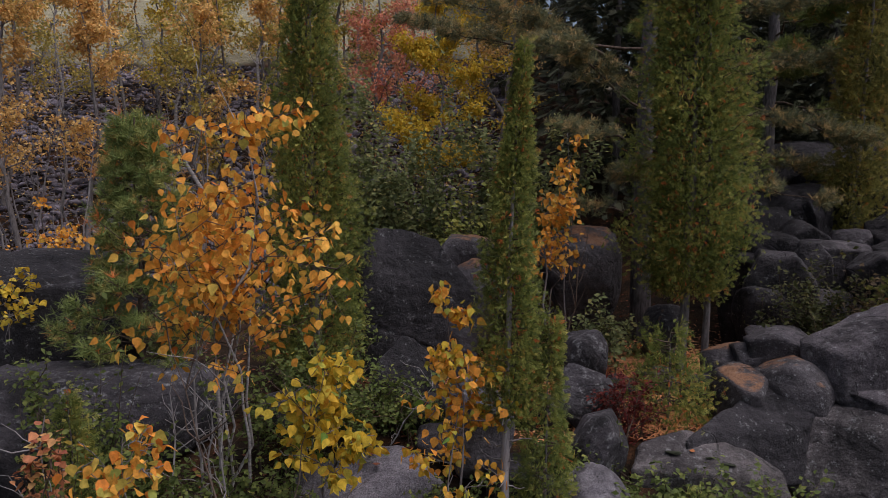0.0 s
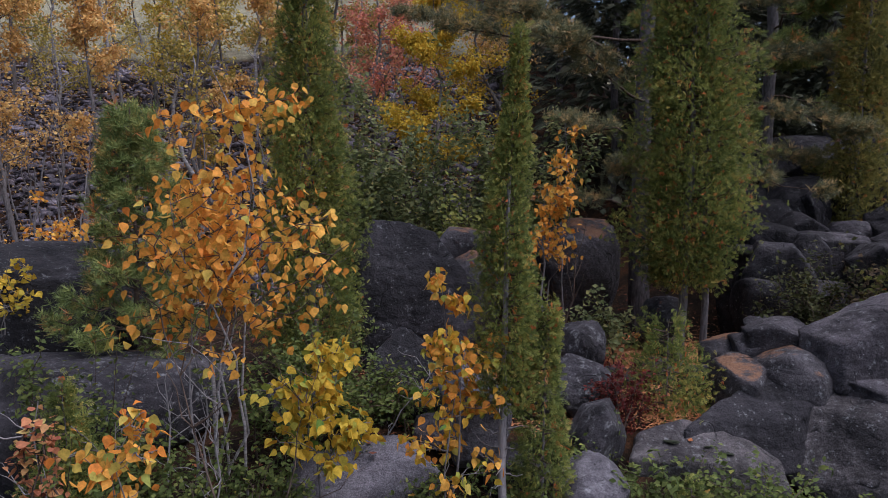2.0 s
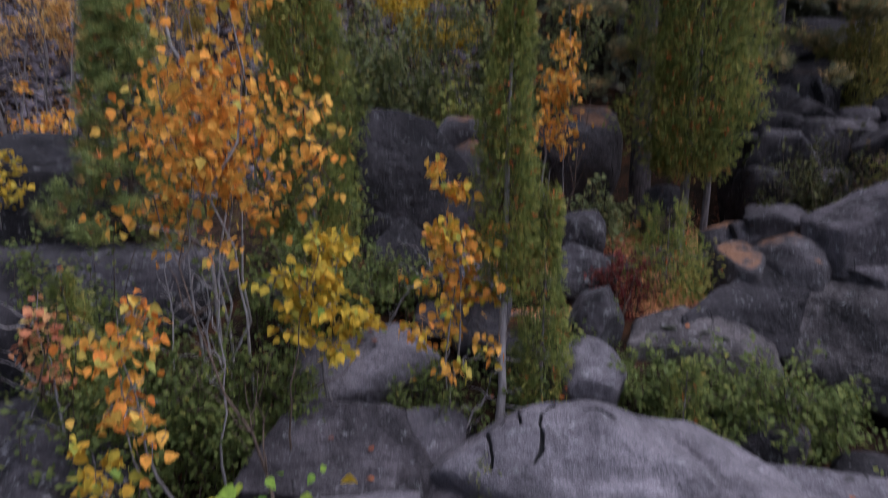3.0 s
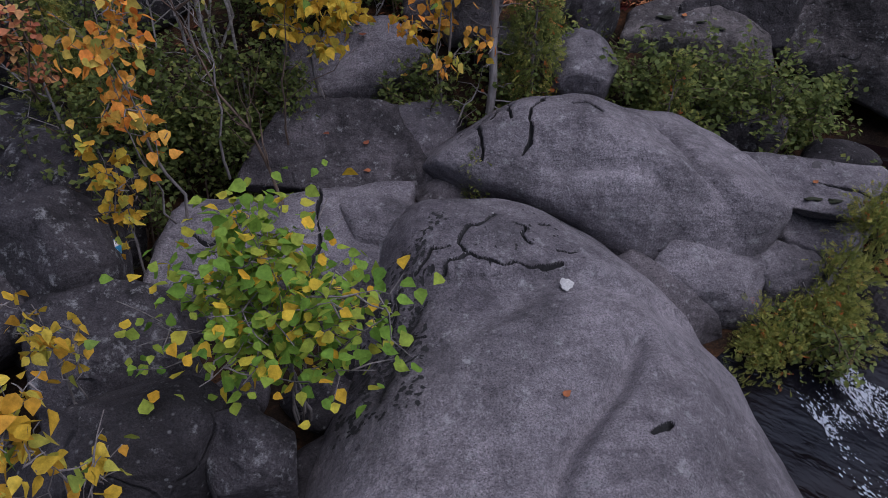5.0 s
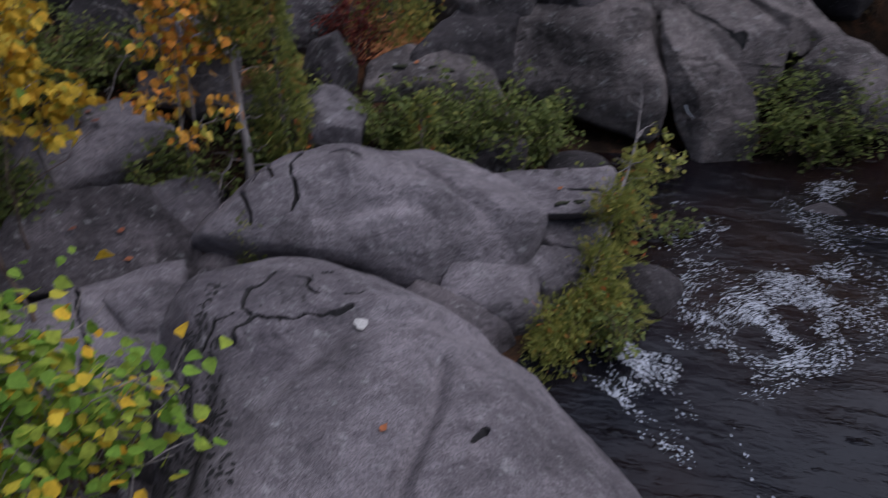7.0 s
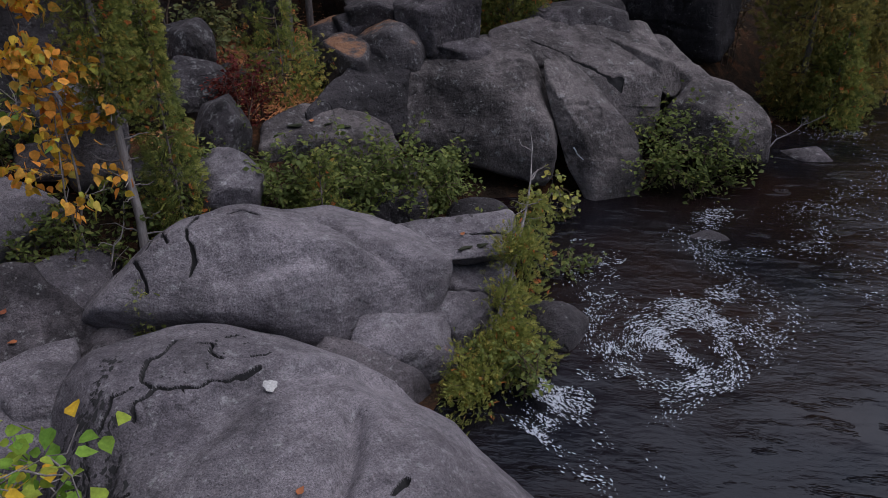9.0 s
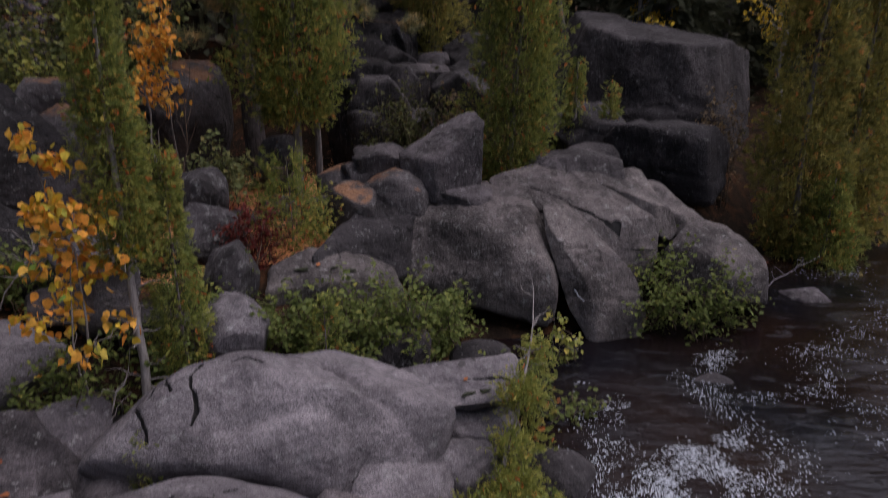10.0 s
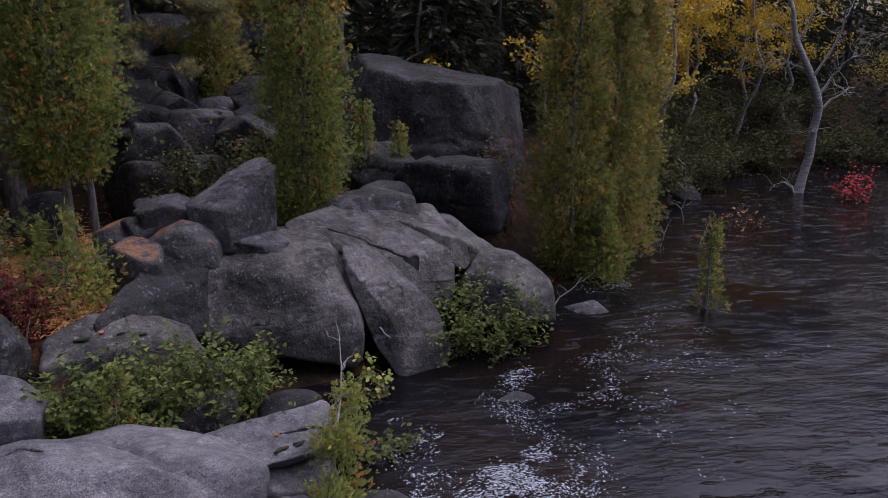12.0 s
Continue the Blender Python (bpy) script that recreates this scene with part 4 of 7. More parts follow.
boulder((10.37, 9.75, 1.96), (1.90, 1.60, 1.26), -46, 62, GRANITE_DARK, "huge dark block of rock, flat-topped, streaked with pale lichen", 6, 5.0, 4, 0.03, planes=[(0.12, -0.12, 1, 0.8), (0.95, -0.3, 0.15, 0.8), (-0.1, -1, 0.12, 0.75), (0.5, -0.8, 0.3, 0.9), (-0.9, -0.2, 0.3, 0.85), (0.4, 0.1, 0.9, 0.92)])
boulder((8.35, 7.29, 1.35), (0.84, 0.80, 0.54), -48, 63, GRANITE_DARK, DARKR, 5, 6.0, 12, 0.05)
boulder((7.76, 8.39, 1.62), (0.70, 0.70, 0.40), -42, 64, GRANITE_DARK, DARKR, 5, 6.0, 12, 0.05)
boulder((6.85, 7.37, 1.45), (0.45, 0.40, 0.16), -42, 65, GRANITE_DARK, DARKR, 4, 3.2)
boulder((24.0, 3.7, 0.05), (0.5, 0.4, 0.22), -79, 66, GRANITE, "pale boulder at the far river bank")
boulder((16.2, 7.1, 0.05), (0.55, 0.45, 0.25), -67, 67, GRANITE_DARK, "dark boulder at the far river bank")
boulder((8.35, 4.75, -0.12), (0.40, 0.30, 0.18), -60, 68, GRANITE_MID, "grey boulder awash in the river shallows")
boulder((5.6, 3.9, -0.16), (0.42, 0.28, 0.17), -20, 69, GRANITE_DARK, "dark boulder awash in the river shallows")
boulder((3.25, 3.45, -0.02), (0.30, 0.28, 0.20), -20, 70, GRANITE_DARK, "dark wet boulder at the water's edge")
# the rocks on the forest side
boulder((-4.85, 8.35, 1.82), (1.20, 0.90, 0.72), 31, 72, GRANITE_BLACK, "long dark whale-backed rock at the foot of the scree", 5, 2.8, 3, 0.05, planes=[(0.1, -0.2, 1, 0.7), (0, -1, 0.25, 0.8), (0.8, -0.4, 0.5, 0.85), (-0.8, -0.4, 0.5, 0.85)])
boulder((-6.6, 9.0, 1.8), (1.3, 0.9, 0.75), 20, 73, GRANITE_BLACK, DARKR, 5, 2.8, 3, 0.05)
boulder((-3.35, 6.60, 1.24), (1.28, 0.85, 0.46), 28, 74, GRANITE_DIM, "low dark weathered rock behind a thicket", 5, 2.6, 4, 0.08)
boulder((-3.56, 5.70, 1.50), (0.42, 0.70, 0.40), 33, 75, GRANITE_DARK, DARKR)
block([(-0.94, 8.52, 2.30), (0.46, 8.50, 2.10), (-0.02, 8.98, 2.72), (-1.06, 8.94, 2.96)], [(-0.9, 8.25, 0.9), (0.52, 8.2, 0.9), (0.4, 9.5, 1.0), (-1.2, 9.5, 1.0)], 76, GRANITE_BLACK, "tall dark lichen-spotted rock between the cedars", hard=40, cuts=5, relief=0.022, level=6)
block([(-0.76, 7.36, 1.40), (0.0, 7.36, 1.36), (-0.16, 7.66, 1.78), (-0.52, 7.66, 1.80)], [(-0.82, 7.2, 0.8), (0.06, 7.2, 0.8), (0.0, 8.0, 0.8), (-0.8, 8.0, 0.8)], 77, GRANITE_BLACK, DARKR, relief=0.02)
boulder((0.46, 10.21, 2.38), (0.47, 0.70, 0.30), -2, 78, GRANITE_NEEDLES, NEEDR)
boulder((0.43, 9.36, 2.05), (0.47, 0.70, 0.36), -2, 79, GRANITE_NEEDLES, NEEDR)
boulder((2.00, 10.14, 2.40), (0.60, 0.70, 0.38), -11, 80, GRANITE_NEEDLES, NEEDR)
boulder((0.36, 6.13, 1.48), (0.32, 0.40, 0.32), -3, 81, GRANITE, "rounded grey boulder behind a yellow sapling")
boulder((1.61, 7.70, 1.62), (0.26, 0.35, 0.22), -11, 82, GRANITE_DIM, MIDR)
boulder((1.53, 7.00, 1.36), (0.33, 0.40, 0.28), -12, 83, GRANITE_DIM, MIDR)
boulder((1.45, 6.09, 1.10), (0.24, 0.40, 0.40), -13, 84, GRANITE_DIM, MIDR, 4, 3.0, lean=14)
boulder((2.90, 9.05, 1.60), (0.27, 0.40, 0.28), -17, 85, GRANITE_NEEDLES, NEEDR)
boulder((1.28, 5.45, 1.03), (0.28, 0.40, 0.22), -13, 86, GRANITE, PALE)
boulder((3.26, 7.82, 1.52), (0.27, 0.30, 0.14), -22, 87, GRANITE_NEEDLES, NEEDR)
boulder((3.46, 7.53, 1.64), (0.25, 0.30, 0.13), -24, 88, GRANITE_MID, MIDR)
boulder((3.84, 7.82, 1.70), (0.33, 0.35, 0.18), -26, 89, GRANITE_MID, MIDR)
boulder((-0.1, 6.9, 1.1), (0.3, 0.3, 0.25), -2, 90, GRANITE_DARK, DARKR)

# scree on the hillside
g = np.random.default_rng(21)
pieces = []
sx, sy = g.uniform(-17, 2.0, 24000), g.uniform(12.0, 21.5, 24000)
for k, (x, y, z) in enumerate(zip(sx, sy, ground_z(sx, sy))):
    s = 0.03 + 0.12 * g.uniform(0, 1) ** 2.2 if k % 2 else g.uniform(0.02, 0.05)
    v, f = ICO[1]
    p = v * (1 + 0.3 * g.normal(0, 1, (len(v), 1))) * np.array([s * g.uniform(0.9, 1.8), s, s * g.uniform(0.3, 0.6)])
    p = p @ np.array(Euler((g.normal(0.3, 0.4), g.normal(0, 0.3), g.uniform(0, 6.28))).to_matrix()).T
    pieces.append((p + np.array([x, y, z + s * 0.1]), f))
scree = new("scree", mesh_from("scree", *join(pieces), rock_material("granite_scree", (0.33, 0.295, 0.335), (0.21, 0.187, 0.212), (0.08, 0.072, 0.082), 0.5, 0.3)))
tagged(scree, "grey broken scree stones covering the hillside", "scree", kind="stuff")

# ---- plants ----
def reseed(place):
    """The random draws of a plant hang on its place alone."""
    global rng
    rng = np.random.default_rng(int(abs(place[0] * 7919 + place[1] * 104729 + 5) * 10) % 1000003)


LEAF_MESH = {}


def leaf_mesh(material, curl):
    key = (material.name, curl)
    if key not in LEAF_MESH:
        v = LEAF_V.copy()
        v[:, 2] += curl * (v[:, 1] ** 2) - 0.25 * curl * np.abs(v[:, 0])
        LEAF_MESH[key] = mesh_from("leaf", v, LEAF_F, material, soft=False)
    return LEAF_MESH[key]


def leaf_objects(parent, places, rots, sizes, material):
    """Single leaves as parts."""
    for k, (p, r, s) in enumerate(zip(places, rots, sizes)):
        ob = new("leaf", leaf_mesh(material, (-0.25, 0.0, 0.2)[k % 3]))
        ob.parent = parent
        m = Matrix(r.tolist()).to_4x4()
        ob.matrix_basis = Matrix.Translation(p) @ m @ Matrix.Diagonal((s, s, s, 1))


def hang(n, droop=0.5):
    """Directions of leaves that hang from their stalks."""
    d = rng.normal(0, 1, (n, 3))
    d[:, 2] = d[:, 2] * 0.5 - droop * 1.4
    return d


def broadleaf(place, height, spread, label, category="tree", name="tree", leaf=YELLOW, bark=BARK_GREY, leaves=2500, size=0.07, stems=1, trunk=0.05, crown_from=0.35, lean=(0, 0), limbs=16, single=None, singles=0, group="", droop=0.5, open_crown=0.5, twig=None):
    """A broad-leaved tree or sapling: trunks, limbs, twigs and leaves."""
    reseed(place)
    ob = thing(name, place, label, category, group)
    tips, boughs = [], []
    for s in range(stems):
        off = rng.normal(0, 0.05 * spread if stems > 1 else 0, 2)
        top = np.array([lean[0] + (rng.normal(0, 0.22) * spread if stems > 1 else 0), lean[1] + (rng.normal(0, 0.22) * spread if stems > 1 else 0), height * (1 if s == 0 else rng.uniform(0.7, 1))])
        line = wander((off[0], off[1], -0.15), top, 10, 0.25)
        add_part("trunk" if stems == 1 else "stem", mesh_from("stem", *tube(line, np.linspace(trunk, trunk * 0.15, 10) * (1 if s == 0 else 0.7), 7), bark, soft=True), ob)
        for _ in range(limbs):
            t = rng.uniform(crown_from, 0.98)
            k = t * 9
            i = min(int(k), 8)
            a = line[i] + (line[i + 1] - line[i]) * (k - i)
            ang = rng.uniform(0, 6.283)
            reach = spread * (1.05 - 0.75 * max(0, (t - crown_from) / (1 - crown_from)) ** 1.5) * rng.uniform(0.5, 1.1)
            b = a + np.array([math.cos(ang) * reach, math.sin(ang) * reach, reach * rng.uniform(0.2, 0.9)])
            bl = wander(a, b, 7, 0.35)
            boughs.append(tube(bl, np.linspace(trunk * 0.35 * (1.1 - t * 0.6), 0.003, 7), 3))
            for q in range(4):
                i = rng.integers(2, 6)
                c = bl[i] + rng.normal(0, 1, 3) * np.array([0.3, 0.3, 0.22]) * reach * 0.7
                tw = wander(bl[i], c, 4, 0.3)
                boughs.append(tube(tw[::3] if height > 3.4 else tw, np.linspace(0.006, 0.002, 2 if height > 3.4 else 4), 3))
                tips.append(tw[1:])
            tips.append(bl[3:])
    add_part("branchwork", mesh_from("branchwork", *join(boughs), twig or bark, soft=True), ob)["kind"] = "stuff"
    tips = np.concatenate(tips)
    n = leaves + singles
    where = tips[rng.integers(0, len(tips), n)] + rng.normal(0, open_crown * 0.09, (n, 3)) * (0.5 + spread)
    rots, sz = turns(hang(n, droop), rng.uniform(0, 6.28, n) if droop > 0.45 else rng.normal(0, 0.55, n)), size * rng.uniform(0.6, 1.15, n)
    if leaves:
        v, f = scatter(LEAF_V if size > 0.055 and leaves < 1500 else SMALL_V, LEAF_F if size > 0.055 and leaves < 1500 else SMALL_F, where[:leaves], rots[:leaves], sz[:leaves])
        tint = np.clip(rng.beta(2, 2, leaves) * 0.7 + 0.3 * rng.uniform(0, 1, leaves), 0, 1)
        add_part("crown", mesh_from("crown", v, f, leaf, np.repeat(tint, len(f) // leaves)), ob)
    if singles:
        leaf_objects(ob, where[leaves:], rots[leaves:], sz[leaves:], single)
    return ob


def shrub(place, half, label, leaf=SHRUB_GREEN, leaves=1500, size=0.05, stems=14, bark=BARK_BROWN, name="shrub", single=None, singles=0, group="", droop=0.1, yaw=0):
    """A bush: arching stems from the foot, with leaves along them. half: reach across, deep and high."""
    reseed(place)
    ob = thing(name, place, label, "shrub", group)
    ob.rotation_euler = (0, 0, radians(yaw))
    wood, tips = [], []
    for _ in range(stems):
        a = np.array([rng.normal(0, 0.3) * half[0], rng.normal(0, 0.3) * half[1], -0.1])
        ang = rng.uniform(0, 6.283)
        r = math.sqrt(rng.uniform(0.05, 1))
        b = np.array([math.cos(ang) * r * half[0], math.sin(ang) * r * half[1], half[2] * (1.15 - 0.6 * r * r) * rng.uniform(0.6, 1.05)])
        line = wander(a, b, 8, 0.3, 0.12 * half[2])
        wood.append(tube(line, np.linspace(0.010, 0.002, 8), 4))
        tips.append(line[2:])
        for q in range(5):
            i = rng.integers(2, 8)
            c = line[i] + rng.normal(0, 1, 3) * np.array(half) * 0.28
            tw = wander(line[i], c, 4, 0.3)
            wood.append(tube(tw, np.linspace(0.005, 0.0015, 4), 3))
            tips.append(tw[1:])
    add_part("branchwork", mesh_from("branchwork", *join(wood), bark, soft=True), ob)["kind"] = "stuff"
    tips = np.concatenate(tips)
    n = leaves + singles
    where = tips[rng.integers(0, len(tips), n)] + rng.normal(0, 0.06, (n, 3)) * np.array(half)
    where[:, 2] = np.maximum(where[:, 2], 0.0)
    rots, sz = turns(hang(n, droop), rng.normal(0, 0.6, n)), size * 1.2 * rng.uniform(0.55, 1.15, n)
    if leaves:
        tv, tf = (LEAF_V, LEAF_F) if leaves < 1300 and size > 0.05 else (SMALL_V, SMALL_F)
        v, f = scatter(tv, tf, where[:leaves], rots[:leaves], sz[:leaves])
        tint = np.clip(rng.beta(2, 2.5, leaves) * 0.75 + 0.25 * rng.uniform(0, 1, leaves) ** 2, 0, 1)
        add_part("foliage", mesh_from("foliage", v, f, leaf, np.repeat(tint, len(f) // leaves)), ob)
    if singles:
        leaf_objects(ob, where[leaves:], rots[leaves:], sz[leaves:], single)
    return ob


def cedar(place, height, radius, label, crown_from=0.1, sprays=2200, size=0.13, leaf=CEDAR, trunk=0.05, lean=(0, 0), taper=0.75, dead=0, stems=1, bark=BARK_GREY, ragged=0.38, group="white cedars", name="cedar"):
    """A white cedar: trunk, short boughs and flat sprays of scaly foliage in a ragged column."""
    reseed(place)
    ob = thing(name, place, label, "cedar tree", group)
    line = wander((0, 0, -0.2), (lean[0], lean[1], height), 14, 0.05)
    woods = [tube(line, np.linspace(trunk, trunk * 0.12, 14), 8)]
    for s in range(1, stems):
        l2 = line + np.array([0.32 * s, 0.05, 0]) * np.linspace(1, 0.3, 14)[:, None]
        woods.append(tube(l2, np.linspace(trunk * 0.75, trunk * 0.1, 14), 7))
    for w in woods:
        add_part("trunk", mesh_from("trunk", *w, bark, soft=True), ob)
    sprays = int(sprays * (3.3 if size < 0.16 else 2.3))
    phase = rng.uniform(0, 6.28, 8)

    def axis(t):
        k = np.clip(t, 0, 1) * 13
        i = np.minimum(k.astype(int), 12)
        return line[i] + (line[i + 1] - line[i]) * (k - i)[:, None]

    def reach(t, a):
        u = (t - crown_from) / (1 - crown_from)
        prof = np.clip(1 - u, 0, 1) ** taper * (0.55 + 0.45 * smooth(u, 0, 0.16))
        w = 1 + ragged * (np.sin(3 * a + 9 * u + phase[0]) * 0.5 + np.sin(5 * a - 17 * u + phase[1]) * 0.35 + np.sin(2 * a + 31 * u + phase[2]) * 0.4)
        return radius * np.clip(prof, 0.06, 1) * w

    nb = max(20, sprays // 70)
    bt, ba = crown_from + (0.98 - crown_from) * rng.uniform(0, 1, nb) ** 1.15, rng.uniform(0, 6.283, nb)
    br = reach(bt, ba) * rng.uniform(0.72, 1.12, nb)
    boughs = []
    for t, a, r, o in zip(bt, ba, br, axis(bt)):
        e = o + np.array([math.cos(a) * r, math.sin(a) * r, r * 0.25])
        boughs.append(tube(wander(o, e, 5, 0.25, -0.1 * r), np.linspace(0.010, 0.002, 5), 4))
    add_part("branchwork", mesh_from("branchwork", *join(boughs), BARK_BROWN, soft=True), ob)["kind"] = "stuff"
    t = crown_from + (1 - crown_from) * (1 - np.sqrt(rng.uniform(0, 1, sprays)) ** (1 / (0.6 + taper * 0.6)))
    t = np.clip(t, crown_from, 0.995)
    a = rng.uniform(0, 6.283, sprays)
    # clumps: sprays gather about the bough ends and hang a little below them
    pick = rng.integers(0, nb, sprays)
    gather = rng.uniform(0, 1, sprays) < 0.80
    t = np.where(gather, np.clip(bt[pick] + rng.normal(-0.02, 0.13, sprays) / height, crown_from, 0.99), t)
    a = np.where(gather, ba[pick] + rng.normal(0, 0.28, sprays), a)
    r = np.where(gather, br[pick] * rng.uniform(0.45, 1.12, sprays), reach(t, a) * np.sqrt(rng.uniform(0.15, 1.05, sprays)))
    o = axis(t)
    out = np.stack([np.cos(a), np.sin(a), rng.normal(0.15, 0.6, sprays)], 1)
    p = o + out * np.array([1, 1, 0]) * r[:, None]
    p[:, 2] += rng.normal(0, 0.05, sprays)
    out += rng.normal(0, 0.6, (sprays, 3))
    roll = rng.normal(1.57, 0.6, sprays)
    sz = size * 0.68 * rng.uniform(0.5, 1.25, sprays)
    v, f = scatter(SPRAY_V, SPRAY_F, p, turns(out, roll), sz)
    tone = rng.uniform(-0.24, 0.34, nb)[pick] * gather
    tint = np.clip(rng.beta(2, 2.6, sprays) * 0.72 + 0.08 + tone + (rng.uniform(0, 1, sprays) < 0.04) * 0.6, 0, 1)
    add_part("foliage", mesh_from("foliage", v, f, leaf, np.repeat(tint, len(SPRAY_F))), ob)
    if dead:
        sticks = []
        for _ in range(dead):
            tt = np.array([rng.uniform(0.03, max(crown_from, 0.3))])
            oo = axis(tt)[0]
            an = rng.uniform(0, 6.283)
            ln = rng.uniform(0.12, 0.4)
            sticks.append(tube(wander(oo, oo + np.array([math.cos(an) * ln, math.sin(an) * ln, rng.uniform(-0.2, 0.5) * ln]), 5, 0.4), np.linspace(0.009, 0.002, 5), 4))
        add_part("deadwood", mesh_from("deadwood", *join(sticks), BARK_DEAD), ob, "bare grey dead twigs")["kind"] = "stuff"
    return ob


def pine_bough(ob, start, end, tufts, leaf, bark, droop=0.0, thick=0.03, size=0.11, width=0.35):
    """One bough of a pine under its tree: a limb with brushes of needles on side twigs."""
    line = wander(start, end, 9, 0.25, droop)
    tufts = int(tufts * 2.0)
    ln = np.linalg.norm(np.subtract(end, start))
    wood, spots, ways = [tube(line, np.linspace(thick, 0.004, 9), 6)], [], []
    along = (line[-1] - line[0]) / ln
    side = np.cross(along, (0, 0, 1))
    for q in range(int(8 + ln * 7)):
        k = rng.uniform(2.2, 8)
        i = min(int(k), 7)
        a = line[i] + (line[i + 1] - line[i]) * (k - i)
        b = a + (along * rng.uniform(0.3, 0.9) + side * rng.choice([-1, 1]) * rng.uniform(0.4, 1.0) + np.array([0, 0, rng.uniform(-0.1, 0.3)])) * width * ln * (1.15 - k / 9) * 0.6
        tw = wander(a, b, 5, 0.3)
        wood.append(tube(tw, np.linspace(thick * 0.25, 0.002, 5), 3))
        spots.append(tw[1:])
        ways.append(np.repeat(((b - a) / np.linalg.norm(b - a))[None], 4, 0))
    spots, ways = np.concatenate(spots), np.concatenate(ways)
    pick = rng.integers(0, len(spots), tufts)
    p = spots[pick] + rng.normal(0, 0.05, (tufts, 3))
    w = ways[pick] + rng.normal(0, 0.5, (tufts, 3)) + np.array([0, 0, 0.35])
    v, f = scatter(TUFT_V, TUFT_F, p, turns(w, rng.uniform(0, 6.28, tufts)), size * rng.uniform(0.7, 1.2, tufts))
    return wood, (v, f), np.repeat(np.clip(rng.beta(2, 2.4, tufts) + (rng.uniform(0, 1, tufts) < 0.06) * 0.5, 0, 1), len(TUFT_F))


def pine(place, height, label, boughs, trunk=0.15, leaf=PINE_DARK, bark=BARK_DARK, size=0.11, lean=(0, 0), width=0.35, name="pine_tree"):
    """boughs: (height on the trunk, azimuth in degrees, length, rise, tufts)."""
    reseed(place)
    ob = thing(name, place, label, "pine tree")
    line = wander((0, 0, -0.2), (lean[0], lean[1], height), 12, 0.06)
    add_part("trunk", mesh_from("trunk", *tube(line, np.linspace(trunk, trunk * 0.25, 12), 12), bark, soft=True), ob)
    for h, az, ln, rise, tufts in boughs:
        k = np.clip(h / height, 0, 0.99) * 11
        a = line[int(k)] + (line[int(k) + 1] - line[int(k)]) * (k - int(k))
        e = a + np.array([math.sin(radians(az)) * ln, math.cos(radians(az)) * ln, rise])
        wood, needles, tint = pine_bough(ob, a, e, tufts, leaf, bark, size=size, thick=0.009 + 0.005 * ln, width=width)
        b = add_part("bough", mesh_from("bough", *join(wood), BARK_BROWN, soft=True), ob)
        add_part("needles", mesh_from("needles", *needles, leaf, tint), b)
    return ob


def spruce(place, height, radius, label, sprays=2500, size=0.22, leaf=SPRUCE, name="spruce_tree"):
    """A dark spruce: drooping tiers of flat sprays round a straight trunk."""
    reseed(place)
    ob = thing(name, place, label, "spruce tree", "dark spruces")
    line = wander((0, 0, -0.3), (0, 0, height), 8, 0.03)
    add_part("trunk", mesh_from("trunk", *tube(line, np.linspace(0.10, 0.02, 8), 8), BARK_DARK, soft=True), ob)
    tiers = int(height / 0.28)
    th = np.linspace(0.06, 0.98, tiers) * height
    pick = rng.integers(0, tiers, sprays)
    spoke = rng.integers(0, 9, sprays) * 0.698 + pick * 0.5 + rng.normal(0, 0.10, sprays)
    full = radius * (1 - th[pick] / height) ** 0.85 + 0.05
    r = full * np.sqrt(rng.uniform(0.08, 1.1, sprays))
    p = np.stack([np.cos(spoke) * r, np.sin(spoke) * r, th[pick] - 0.35 * r * r / np.maximum(full, 0.2) + rng.normal(0, 0.03, sprays)], 1)
    out = np.stack([np.cos(spoke), np.sin(spoke), np.full(sprays, -0.3)], 1) + rng.normal(0, 0.3, (sprays, 3))
    v, f = scatter(FIR_V, FIR_F, p, turns(out, rng.normal(0, 0.4, sprays)), size * rng.uniform(0.6, 1.2, sprays))
    add_part("foliage", mesh_from("foliage", v, f, leaf, np.repeat(rng.beta(2, 2.5, sprays), len(FIR_F))), ob)
    return ob


def bare_stem(place, top, label, thick=0.012, twigs=8, bark=BARK_DEAD, name="bare_sapling", spread=0.35):
    """A leafless stem with twigs; top is relative to place."""
    reseed(place)
    ob = thing(name, place, label, "sapling", "bare saplings")
    top = np.array(top, float)
    line = wander((0, 0, -0.1), top, 9, 0.2)
    add_part("stem", mesh_from("stem", *tube(line, np.linspace(thick, thick * 0.2, 9), 6), bark, soft=True), ob)
    w = []
    for _ in range(twigs):
        i = rng.integers(2, 9)
        e = line[i] + np.array([rng.normal(0, 0.4), rng.normal(0, 0.4), rng.uniform(0.2, 0.8)]) * spread * np.linalg.norm(top)
        w.append(tube(wander(line[i], e, 5, 0.35), np.linspace(thick * 0.4, 0.0015, 5), 4))
    if w:
        add_part("branchwork", mesh_from("branchwork", *join(w), bark, soft=True), ob)["kind"] = "stuff"
    return ob


def on_ground(x, y, up=0.0):
    return (x, y, gz(x, y) + up)


